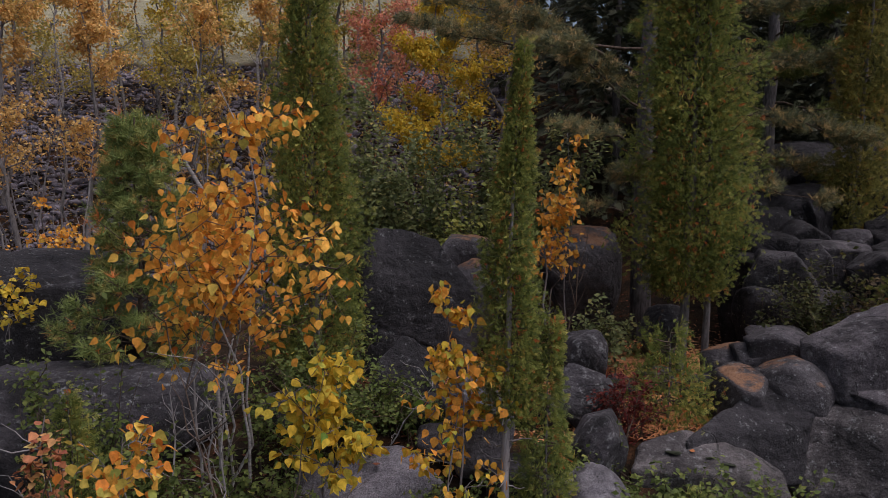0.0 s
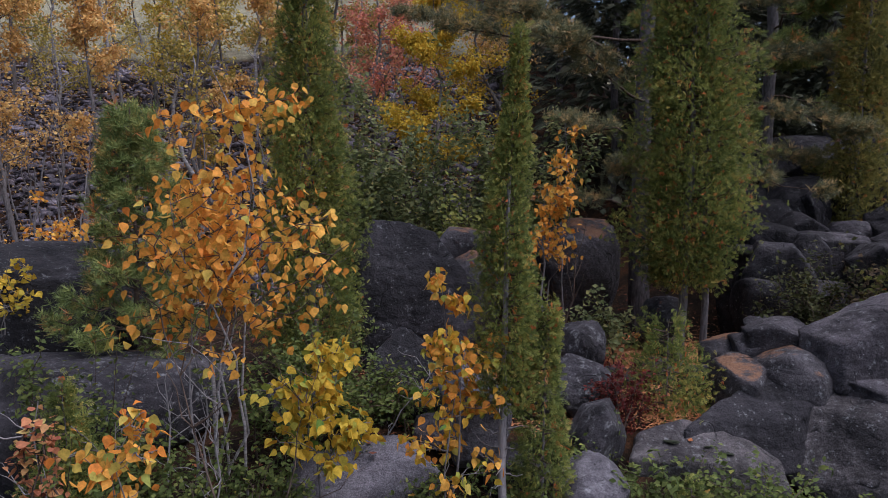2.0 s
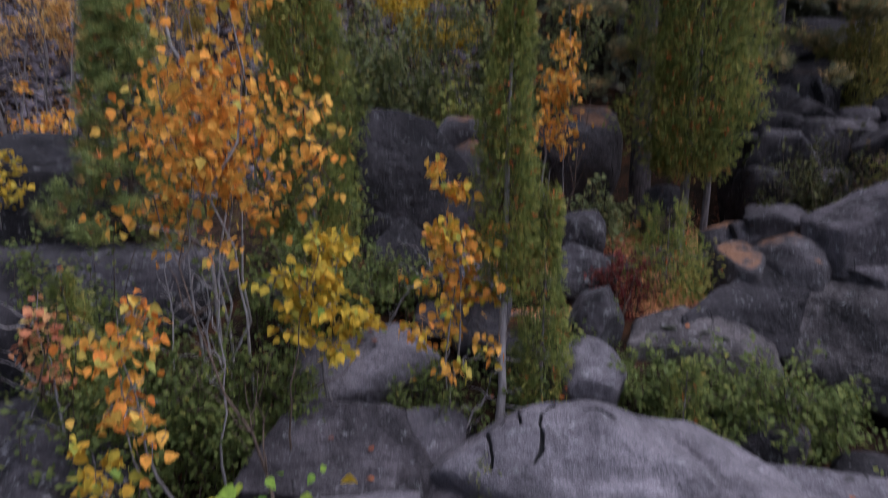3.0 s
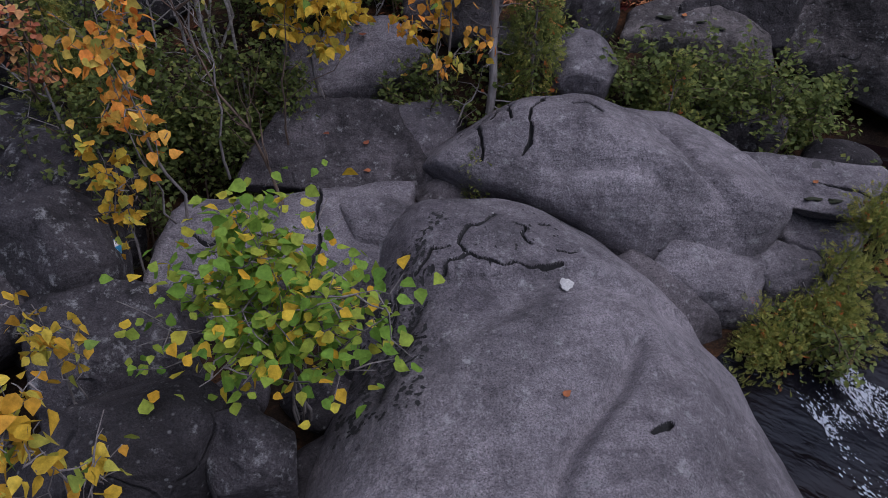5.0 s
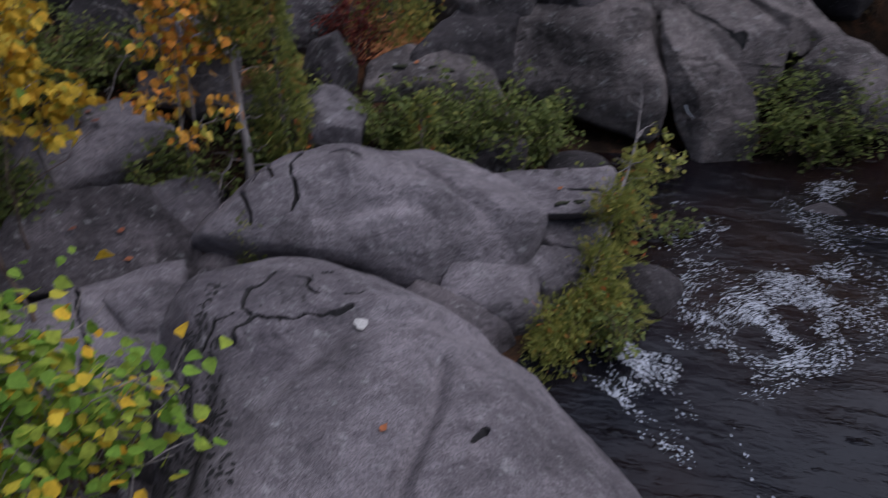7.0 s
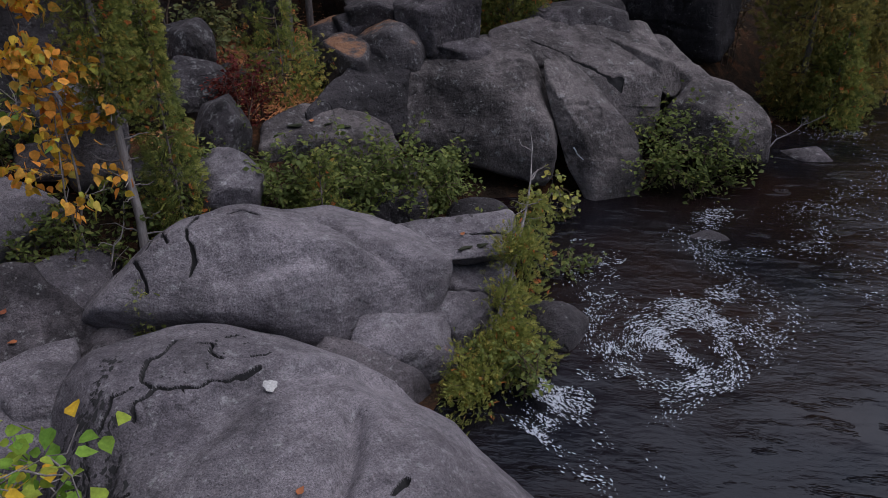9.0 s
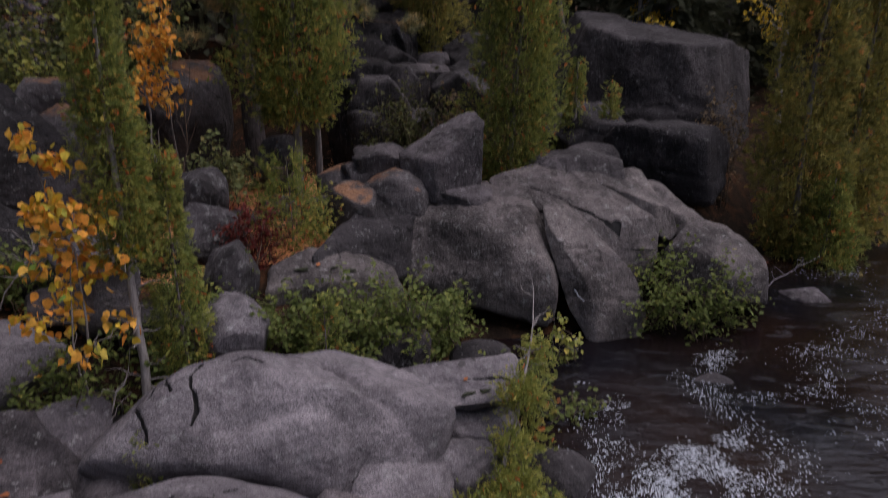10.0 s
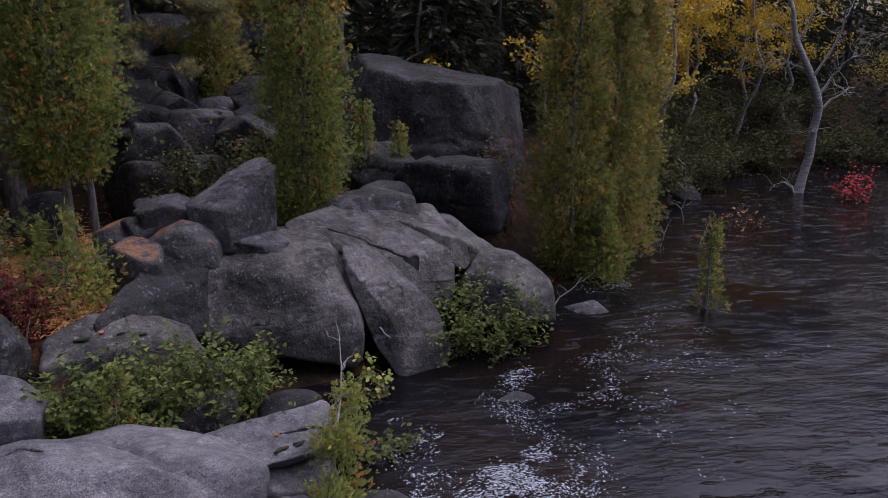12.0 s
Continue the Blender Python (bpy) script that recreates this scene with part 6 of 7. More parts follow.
# ---- shrubs ----
for x, y, w, h, leaf, n, sz, what in (
    (-0.5, 12.0, 1.0, 3.0, SHRUB_DULL, 6500, 0.10, "dense grey-green bush behind the rocks"),
    (0.8, 11.9, 1.0, 3.0, SHRUB_DULL, 6500, 0.10, "dense grey-green bush behind the rocks"),
    (0.2, 11.0, 0.7, 2.1, YELLOW_GREEN, 1500, 0.085, "light green bush behind the rocks"),
    (-1.3, 13.0, 0.9, 3.0, SHRUB_DULL, 5000, 0.10, "dense grey-green bush behind the rocks"),
    (1.9, 12.2, 0.9, 2.6, SHRUB_DULL, 4200, 0.10, "dark green bush under the pine"),
    (-1.0, 7.0, 0.6, 0.9, SHRUB_GREEN, 1700, 0.055, "leafy green bush at the foot of a cedar"),
    (-0.5, 6.55, 0.45, 0.5, SHRUB_GREEN, 1100, 0.05, "leafy green bush at the foot of a cedar"),
    (-1.3, 6.1, 0.8, 0.9, SHRUB_GREEN, 3000, 0.05, "tangle of low green bushes"),
    (-1.75, 4.9, 0.6, 1.2, SHRUB_GREEN, 3800, 0.05, "tangle of low green bushes"),
    (-2.35, 5.0, 0.6, 1.5, SHRUB_GREEN, 3800, 0.05, "tangle of tall green bushes"),
    (-2.9, 5.3, 0.55, 1.35, SHRUB_GREEN, 3000, 0.05, "tangle of tall green bushes"),
    (-1.25, 5.1, 0.55, 1.0, SHRUB_GREEN, 3200, 0.05, "tangle of low green bushes"),
    (-2.2, 4.2, 0.5, 1.3, SHRUB_GREEN, 3000, 0.05, "tangle of low green bushes"),
    (0.05, 5.3, 0.45, 0.75, SHRUB_GREEN, 1700, 0.045, "low green bush round a cedar trunk"),
    (0.75, 5.25, 0.35, 0.75, SHRUB_GREEN, 1400, 0.045, "low green bush round a cedar trunk"),
    (-0.15, 6.6, 0.4, 0.5, SHRUB_GREEN, 1200, 0.05, "low green bush round a cedar trunk"),
    (1.9, 5.40, 0.6, 0.65, SHRUB_GREEN, 2300, 0.055, "low leafy bush between the boulders"),
    (2.5, 5.40, 0.7, 0.76, SHRUB_GREEN, 2600, 0.055, "low leafy bush between the boulders"),
    (3.05, 5.45, 0.65, 0.80, SHRUB_GREEN, 2200, 0.055, "low leafy bush between the boulders"),
    (1.45, 5.6, 0.45, 0.6, SHRUB_GREEN, 1300, 0.05, "low leafy bush between the boulders"),
    (3.5, 5.75, 0.45, 0.6, SHRUB_GREEN, 1100, 0.055, "low leafy bush between the boulders"),
    (2.3, 5.65, 0.5, 0.35, SHRUB_GREEN, 1200, 0.05, "low leafy bush between the boulders"),
    (6.25, 4.95, 0.85, 0.9, SHRUB_GREEN, 2800, 0.06, "green alder bush overhanging the river"),
    (1.72, 6.5, 0.34, 0.55, MAROON, 1500, 0.04, "low maroon heath bush beside a pale boulder"),
    (1.1, 6.1, 0.35, 0.35, SHRUB_GREEN, 800, 0.05, "low leafy bush between the boulders"),
    (9.1, 6.9, 0.5, 1.3, SHRUB_BROWN, 1300, 0.06, "brown thinning bush beside the cedars"),
    (10.3, 6.1, 0.7, 1.1, SHRUB_BROWN, 1300, 0.06, "brown thinning bush beside the cedars"),
    (11.2, 5.9, 0.6, 0.9, SHRUB_BROWN, 900, 0.06, "brown thinning bush beside the cedars"),
    (1.9, 8.6, 0.5, 0.7, SHRUB_DULL, 1200, 0.055, "dark green bush under the pine"),
    (2.4, 9.3, 0.4, 0.5, SHRUB_DULL, 900, 0.055, "dark green bush under the pine"),
    (13.4, 7.0, 0.9, 0.8, SHRUB_FAR, 1500, 0.08, "dark bush trailing into the river"),
    (15.2, 7.15, 1.0, 0.8, SHRUB_FAR, 1600, 0.08, "dark bush trailing into the river"),
    (17.3, 7.3, 1.1, 0.9, SHRUB_FAR, 1700, 0.08, "dark bush trailing into the river"),
    (19.5, 7.45, 1.2, 0.9, SHRUB_FAR, 1700, 0.08, "dark bush trailing into the river"),
    (21.6, 6.9, 1.3, 1.0, SHRUB_FAR, 1800, 0.09, "dark bush trailing into the river"),
    (23.5, 5.7, 1.3, 1.0, SHRUB_FAR, 1800, 0.09, "dark bush trailing into the river"),
    (25.6, 4.3, 1.4, 1.0, SHRUB_FAR, 1800, 0.09, "dark bush trailing into the river"),
    (12.6, 6.9, 0.8, 0.9, SHRUB_FAR, 1400, 0.08, "low bush hanging over the far waterline"),
    (14.4, 7.3, 1.0, 0.9, SHRUB_FAR, 1600, 0.08, "low bush hanging over the far waterline"),
    (16.4, 7.4, 1.1, 0.8, SHRUB_FAR, 1600, 0.08, "low bush hanging over the far waterline"),
    (18.4, 7.6, 1.2, 0.9, SHRUB_FAR, 1600, 0.08, "low bush hanging over the far waterline"),
    (20.6, 7.9, 1.2, 0.8, SHRUB_FAR, 1600, 0.08, "low bush hanging over the far waterline"),
    (22.6, 7.0, 1.2, 0.9, SHRUB_FAR, 1600, 0.09, "low bush hanging over the far waterline"),
    (24.6, 5.6, 1.2, 0.9, SHRUB_FAR, 1600, 0.09, "low bush hanging over the far waterline"),
    (26.6, 3.6, 1.3, 0.9, SHRUB_FAR, 1600, 0.09, "low bush hanging over the far waterline"),
    (15.0, 8.0, 1.2, 1.5, SHRUB_FAR, 2200, 0.09, "dark bush on the far bank"),
    (19.0, 8.6, 1.5, 1.5, SHRUB_FAR, 2400, 0.09, "dark bush on the far bank"),
    (23.4, 7.4, 1.5, 1.5, SHRUB_FAR, 2400, 0.09, "dark bush on the far bank"),
    (27.0, 3.8, 1.6, 1.5, SHRUB_FAR, 2400, 0.10, "dark bush on the far bank"),
    (29.5, 1.2, 1.8, 1.5, SHRUB_FAR, 2400, 0.10, "dark bush on the far bank"),
    (12.4, 7.6, 0.9, 1.7, SHRUB_FAR, 1800, 0.08, "dark bush on the far bank"),
    (14.0, 7.6, 0.9, 1.3, SHRUB_FAR, 1600, 0.08, "dark bush on the far bank"),
    (15.8, 7.7, 1.0, 1.3, SHRUB_FAR, 1600, 0.08, "dark bush on the far bank"),
    (17.8, 7.8, 1.1, 1.4, SHRUB_FAR, 1800, 0.08, "dark bush on the far bank"),
    (20.0, 8.1, 1.2, 1.4, SHRUB_FAR, 1800, 0.08, "dark bush on the far bank"),
    (11.6, 6.9, 0.7, 1.3, SHRUB_BROWN, 1100, 0.06, "brown thinning bush beside the cedars"),
    (13.2, 8.2, 0.9, 1.4, SHRUB_FAR, 1500, 0.08, "dark bush on the far bank"),
    (17.0, 8.6, 1.2, 1.2, SHRUB_FAR, 1800, 0.08, "dark bush on the far bank"),
    (21.5, 8.6, 1.6, 1.4, SHRUB_FAR, 2200, 0.09, "dark bush on the far bank"),
    (25.2, 6.2, 1.5, 1.3, SHRUB_FAR, 2000, 0.09, "dark bush on the far bank"),
):
    shrub(on_ground(x, y), (w, w * 0.8, h), what, leaf, n, sz, group="riverside bushes")
shrub((4.55, 8.15, 1.50), (0.62, 0.45, 0.95), "dull dark green bush among dark boulders", SHRUB_FAR, 1700, 0.055, group="riverside bushes")
shrub((5.05, 8.05, 1.55), (0.45, 0.40, 0.70), "dull brown-green bush among dark boulders", SHRUB_BROWN, 1000, 0.055, group="riverside bushes")
shrub((4.0, 8.0, 1.35), (0.55, 0.40, 0.80), "dull dark green bush among dark boulders", SHRUB_FAR, 1300, 0.055, group="riverside bushes")
shrub((18.47, 3.82, -0.1), (0.6, 0.5, 0.85), "crimson bush standing in the river", CRIMSON, 330, 0.065)
shrub((14.31, 4.80, -0.1), (0.6, 0.5, 0.55), "bare twiggy bush with a few red leaves in the river", RED, 60, 0.06, 22)

# ---- saplings near the water ----
broadleaf((-1.52, 5.3, 0.7), 3.55, 0.95, "young birch with glowing orange leaves and pale stems", leaf=ORANGE, bark=BARK_PALE, twig=BARK_BROWN, leaves=1200, size=0.086, stems=5, trunk=0.022, limbs=11, crown_from=0.5, single=ORANGE_LEAF, singles=300, name="birch_sapling", category="birch sapling", droop=0.9)
broadleaf((-1.62, 3.80, 0.85), 1.28, 0.46, "small birch with drooping orange leaves", leaf=ORANGE, leaves=0, size=0.08, stems=2, trunk=0.012, limbs=8, crown_from=0.45, single=ORANGE_LEAF, singles=220, name="birch_sapling", category="birch sapling", droop=0.9)
broadleaf((-0.80, 5.0, 1.0), 1.3, 0.44, "small birch with drooping yellow leaves", leaf=YELLOW, leaves=330, size=0.085, stems=2, trunk=0.012, limbs=9, crown_from=0.3, single=YELLOW_LEAF, singles=290, name="birch_sapling", category="birch sapling", droop=0.9)
broadleaf((0.14, 5.15, 0.9), 1.85, 0.40, "thin birch with yellow and orange leaves beside a cedar", leaf=ORANGE, leaves=380, size=0.08, stems=2, trunk=0.012, limbs=10, crown_from=0.25, single=YELLOW_LEAF, singles=250, name="birch_sapling", category="birch sapling", droop=0.9)
broadleaf((1.5, 8.3, 1.15), 2.9, 0.55, "thin sapling with orange-yellow leaves behind a cedar", leaf=ORANGE, leaves=650, size=0.08, stems=3, trunk=0.018, limbs=9, crown_from=0.4, name="birch_sapling", category="birch sapling", droop=0.8)
broadleaf((-0.72, 2.50, 0.42), 1.26, 0.66, "leafy green and yellow sapling growing between boulders", leaf=GREEN_MIX, leaves=900, size=0.080, stems=6, trunk=0.012, limbs=7, crown_from=0.40, single=GREEN_LEAF, singles=300, name="green_sapling", category="sapling", droop=0.15, open_crown=0.8)
broadleaf((-1.40, 1.55, 0.72), 1.0, 0.32, "small birch with yellow leaves among boulders", leaf=YELLOW, leaves=0, size=0.085, stems=2, trunk=0.008, limbs=6, crown_from=0.25, single=YELLOW_LEAF, singles=110, name="birch_sapling", category="birch sapling", droop=0.7)
broadleaf((-1.85, 3.55, 0.6), 0.85, 0.25, "small birch with yellow-green leaves among boulders", leaf=YELLOW, leaves=0, size=0.085, stems=2, trunk=0.008, limbs=6, crown_from=0.25, single=YELLOW_LEAF, singles=110, name="birch_sapling", category="birch sapling", droop=0.7)
broadleaf((-4.6, 7.4, 1.9), 0.75, 0.3, "small yellow sapling on a dark rock", leaf=YELLOW, leaves=130, size=0.085, stems=2, trunk=0.008, limbs=6, crown_from=0.2, name="birch_sapling", category="birch sapling")
broadleaf((4.4, 4.95, 0.0), 0.6, 0.2, "small yellow-green sapling at the waterline", leaf=YELLOW_GREEN, leaves=60, size=0.06, stems=2, trunk=0.006, limbs=4, crown_from=0.3, name="birch_sapling", category="birch sapling")

broadleaf((-1.72, 2.32, 0.7), 0.7, 0.24, "small birch with yellow leaves among boulders", leaf=YELLOW, leaves=0, size=0.075, stems=2, trunk=0.008, limbs=6, crown_from=0.25, single=YELLOW_LEAF, singles=80, name="birch_sapling", category="birch sapling", droop=0.7)

# ---- bare stems and small bushes ----
for x, y, z, tx, ty, tz, th, n, bark, what in (
    (-0.95, 3.75, 0.5, -0.75, 0.7, 2.0, 0.014, 12, BARK_BROWN, "thin dark bare sapling leaning over the rocks"),
    (-1.85, 5.2, 0.9, 0.05, 0.0, 1.55, 0.016, 9, BARK_DEAD, "bare grey sapling in the thicket"),
    (-1.65, 5.05, 0.9, -0.1, 0.0, 1.35, 0.013, 9, BARK_DEAD, "bare grey sapling in the thicket"),
    (-1.98, 5.1, 0.9, 0.0, 0.1, 1.2, 0.012, 8, BARK_DEAD, "bare grey sapling in the thicket"),
    (-2.55, 4.3, 0.6, 0.1, 0.0, 1.5, 0.016, 10, BARK_DEAD, "bare grey sapling in the thicket"),
    (-1.5, 4.6, 0.6, 0.1, 0.0, 1.6, 0.012, 10, BARK_DEAD, "bare grey sapling in the thicket"),
    (-1.05, 4.7, 0.6, 0.25, 0.1, 1.5, 0.010, 9, BARK_BROWN, "thin brown bare sapling in the thicket"),
    (-0.55, 6.2, 0.9, 0.55, 0.1, 0.9, 0.010, 9, BARK_DEAD, "bare pale branch arching over a rock"),
    (0.15, 5.0, 0.6, 0.3, 0.0, 0.6, 0.010, 4, BARK_DEAD, "bare pale branch beside a cedar trunk"),
    (7.9, 5.1, 0.1, 0.7, -0.3, 0.35, 0.010, 6, BARK_DEAD, "bare twig reaching over the river"),
    (1.45, 8.2, 1.1, 0.3, 0.0, 1.9, 0.014, 6, BARK_BROWN, "thin bare sapling beside the pine"),
    (14.0, 5.9, -0.1, -0.2, 0.0, 1.3, 0.016, 9, BARK_PALE, "dead pale sapling standing in the river"),
    (11.6, 5.3, -0.1, 0.3, 0.0, 0.7, 0.012, 12, BARK_DEAD, "dead pale twigs standing in the river"),
    (12.4, 4.9, -0.1, 0.4, 0.0, 0.5, 0.012, 14, BARK_DEAD, "dead pale twigs standing in the river"),
):
    bare_stem((x, y, z), (tx, ty, tz), what, th, n, bark)
g = np.random.default_rng(44)
for _ in range(26):
    x, y = g.uniform(-9.5, -3.0), g.uniform(11.0, 15.0)
    bare_stem(on_ground(x, y), (g.normal(0, 0.25), g.normal(0, 0.2), g.uniform(1.8, 3.8)), "thin grey bare sapling on the scree", g.uniform(0.014, 0.028), 7, (BARK_GREY, BARK_DEAD)[int(g.integers(2))], spread=0.22)
shrub((-2.36, 4.15, 1.55), (0.16, 0.16, 0.5), "small bush with bright red autumn leaves", RED, 130, 0.06, 6)
shrub((4.55, 4.95, 0.0), (0.2, 0.2, 0.35), "small yellow-green bush at the waterline", YELLOW_GREEN, 90, 0.06, 6)
shrub((3.45, 4.3, 0.05), (0.35, 0.3, 0.5), "green bush at the river's edge", SHRUB_GREEN, 700, 0.05, 10)
shrub((3.9, 4.1, -0.05), (0.25, 0.25, 0.25), "green bush at the river's edge", SHRUB_GREEN, 250, 0.05, 8)
shrub((2.55, 3.1, 0.0), (0.35, 0.35, 0.4), "green bush at the river's edge", SHRUB_GREEN, 600, 0.045, 10)
shrub((1.95, 1.45, 0.05), (0.15, 0.15, 0.2), "tiny yellow bush at the river's edge", YELLOW, 70, 0.05, 6)

# ---- foam ----
g = np.random.default_rng(5)
EDDY = (3.85, 2.80)


def foam_line(line, wide, n):
    """Flecks strung along a thread of current: place and heading."""
    k = g.uniform(0, len(line) - 1.001, n)
    i = k.astype(int)
    q = np.array(line)
    step = q[i + 1] - q[i]
    at = q[i] + step * (k - i)[:, None] + g.normal(0, wide * 0.6, (n, 2)) * (0.35 + 0.65 * np.abs(np.sin(4 * k)))[:, None]
    return np.column_stack([at, np.arctan2(step[:, 1], step[:, 0]) + g.normal(0, 0.5, n)])


def foam_patch(cx, cy, rx, ry, ang, n, gaps=0.45):
    """Flecks in a ragged patch, thinned by the eddy's dark gaps and turned along its swirl."""
    m = n * 4
    a = g.uniform(0, 6.283, m)
    r = np.sqrt(g.uniform(0, 1, m)) * (0.8 + 0.15 * np.sin(3 * a + 1) + 0.1 * np.sin(7 * a))
    x, y = np.cos(a) * r * rx, np.sin(a) * r * ry
    c, s = math.cos(radians(ang)), math.sin(radians(ang))
    px, py = cx + x * c - y * s, cy + x * s + y * c
    dx, dy = px - EDDY[0], py - EDDY[1]
    turn = np.arctan2(dy, dx)
    rad = np.hypot(dx, dy)
    band = lumps(np.column_stack([3.2 * np.cos(turn + 2.2 * rad), 3.2 * np.sin(turn + 2.2 * rad), 9.0 * rad]), 1.0, 17, 3)
    fine = lumps(np.column_stack([px, py, 0 * px]), 9.0, 23, 3)
    keep = np.flatnonzero(0.7 * band + 0.6 * fine + g.normal(0, 0.35, m) > gaps - 0.5 * (1 - r))[:n]
    return np.column_stack([px, py, turn + 1.57 + g.normal(0, 0.35, m)])[keep]


spots = [foam_line(*q) for q in (
    ([(6.15, 4.22), (5.6, 4.0), (5.2, 3.6), (5.1, 3.2), (5.09, 2.6)], 0.22, 900),
    ([(5.32, 4.18), (5.15, 3.67), (5.72, 3.38), (6.25, 3.16)], 0.13, 380),
    ([(6.85, 3.91), (6.66, 3.37), (6.25, 3.16), (6.09, 2.40)], 0.16, 380),
    ([(6.99, 3.81), (7.44, 3.09), (7.93, 2.55), (9.19, 1.83)], 0.14, 420),
    ([(9.62, 4.89), (8.63, 3.90), (7.4, 3.67), (6.45, 3.69)], 0.30, 480),
    ([(4.45, 3.26), (4.45, 2.77), (4.7, 2.35)], 0.2, 300),
    ([(4.05, 4.0), (3.75, 3.6), (3.5, 3.3), (3.3, 2.95)], 0.26, 450),
    ([(5.0, 2.55), (4.4, 2.32), (3.7, 2.25), (3.15, 2.25)], 0.08, 420),
    ([(2.3, 1.3), (2.7, 1.55), (2.9, 2.1)], 0.08, 40))]
spots += [foam_patch(*q) for q in ((3.95, 2.85, 1.1, 0.66, 8, 4200, 0.45), (3.75, 2.75, 0.5, 0.42, 5, 1500, 0.2), (4.6, 2.85, 0.5, 0.5, 5, 900, 0.35), (2.58, 2.60, 0.36, 0.7, -8, 2000, 0.4), (3.6, 3.4, 0.6, 0.5, 0, 450, 0.45), (5.9, 4.15, 0.35, 0.22, 0, 350, 0.3), (9.4, 5.0, 0.8, 0.3, -20, 400, 0.4), (14, 4.4, 5, 1.2, 5, 250, 0.4), (7.0, 2.9, 2.6, 1.1, 20, 900, 0.6), (4.2, 4.2, 0.5, 0.5, 0, 350, 0.4))]
spots = np.concatenate(spots)
n = len(spots)
ring = np.array([[math.cos(k * 1.047) * (1 + 0.25 * math.sin(k * 2.3)), math.sin(k * 1.047) * (0.42 + 0.12 * math.cos(k * 1.7)), 0] for k in range(6)])
rot = np.zeros((n, 3, 3))
th = spots[:, 2]
rot[:, 0, 0], rot[:, 0, 1], rot[:, 1, 0], rot[:, 1, 1], rot[:, 2, 2] = np.cos(th), -np.sin(th), np.sin(th), np.cos(th), 1
v, f = scatter(ring, np.arange(6)[None], np.column_stack([spots[:, :2], np.full(n, 0.006)]), rot, 0.0028 + 0.0125 * g.uniform(0, 1, n) ** 2.8)
v[:, 2] += g.uniform(0, 0.003, n).repeat(6)
foam = new("foam", mesh_from("foam", v, f, FOAM))
tagged(foam, "white foam flecks drifting on the dark river", "foam", kind="stuff")

# ---- small things ----
def can(place, yaw):
    ob = thing("drink_can", place, "crushed blue and white drink can wedged between boulders", "can")
    ob.rotation_euler = (radians(18), radians(10), radians(yaw))
    prof = [(0.026, 0.0), (0.033, 0.008), (0.033, 0.11), (0.027, 0.122), (0.027, 0.125)]
    a = np.linspace(0, 2 * np.pi, 20, endpoint=False)
    v = np.array([[r * math.cos(t) * (1 - 0.12 * math.sin(z * 40) * (math.cos(t) > 0)), r * math.sin(t), z] for r, z in prof for t in a])
    i, j = np.meshgrid(np.arange(len(prof) - 1), np.arange(20), indexing="ij")
    f = np.stack([i * 20 + j, i * 20 + (j + 1) % 20, (i + 1) * 20 + (j + 1) % 20, (i + 1) * 20 + j], -1).reshape(-1, 4)
    add_part("body", mesh_from("body", v, f, CAN_BLUE, soft=True), ob, "blue painted side")
    d = np.array([[0.0262 * math.cos(t), 0.0262 * math.sin(t), 0.122] for t in a])
    add_part("lid", mesh_from("lid", d, np.arange(20)[None], CAN_METAL), ob, "bare metal lid")
    band = np.array([[0.0336 * math.cos(t), 0.0336 * math.sin(t), z] for z in (0.06, 0.1) for t in a])
    fb = np.array([[k, (k + 1) % 20, 20 + (k + 1) % 20, 20 + k] for k in range(20)])
    add_part("band", mesh_from("band", band, fb, CAN_WHITE, soft=True), ob, "white painted band")


can((-1.90, 3.41, 0.76), 20)


def crust(ob, x, y, half, label):
    """A pale round crust of lichen on a rock."""
    a = np.linspace(0, 2 * np.pi, 28, endpoint=False)
    r = half * (1 + 0.12 * np.sin(3 * a + 1) + 0.08 * np.sin(7 * a))
    h = [top_of(ob, x + dx, y + dy) for dx, dy in ((-0.1, 0), (0.1, 0), (0, -0.1), (0, 0.1))]
    rim = np.array([[x + q * math.cos(t), y + q * 1.1 * math.sin(t), sum(h) / 4 + (h[1] - h[0]) / 0.2 * q * math.cos(t) + (h[3] - h[2]) / 0.2 * q * 1.1 * math.sin(t) + 0.004] for q, t in zip(r, a)])
    mid = rim * [0.5, 0.5, 1] + np.array([x, y, 0]) * 0.5 + np.array([0, 0, 0.004])
    centre = np.array([[x, y, mid[:, 2].mean() + 0.004]])
    k = np.arange(28)
    f = np.concatenate([np.stack([k, (k + 1) % 28, 28 + (k + 1) % 28], 1), np.stack([k, 28 + (k + 1) % 28, 28 + k], 1), np.stack([28 + k, 28 + (k + 1) % 28, np.full(28, 56)], 1)])
    tagged(new("lichen_crust", mesh_from("lichen_crust", np.concatenate([rim, mid, centre]), f, PALE_CRUST, soft=True)), label, "lichen")


crust(GREAT_SLAB, 0.79, 2.95, 0.038, "round white lichen crust on the huge boulder")


def fallen_leaf(x, y, z, size, yaw):
    v = LEAF_V.copy()
    v[:, 2] = 0.12 * np.abs(v[:, 0]) + 0.15 * v[:, 1] ** 2
    ob = new("fallen_leaf", mesh_from("fallen_leaf", v * size, LEAF_F, LITTER, np.full(len(LEAF_F), random.random())))
    ob.location, ob.rotation_euler = (x, y, z), (0, 0, radians(yaw))
    tagged(ob, "curled rust-brown fallen leaf lying on a boulder", "leaf", "fallen leaves")


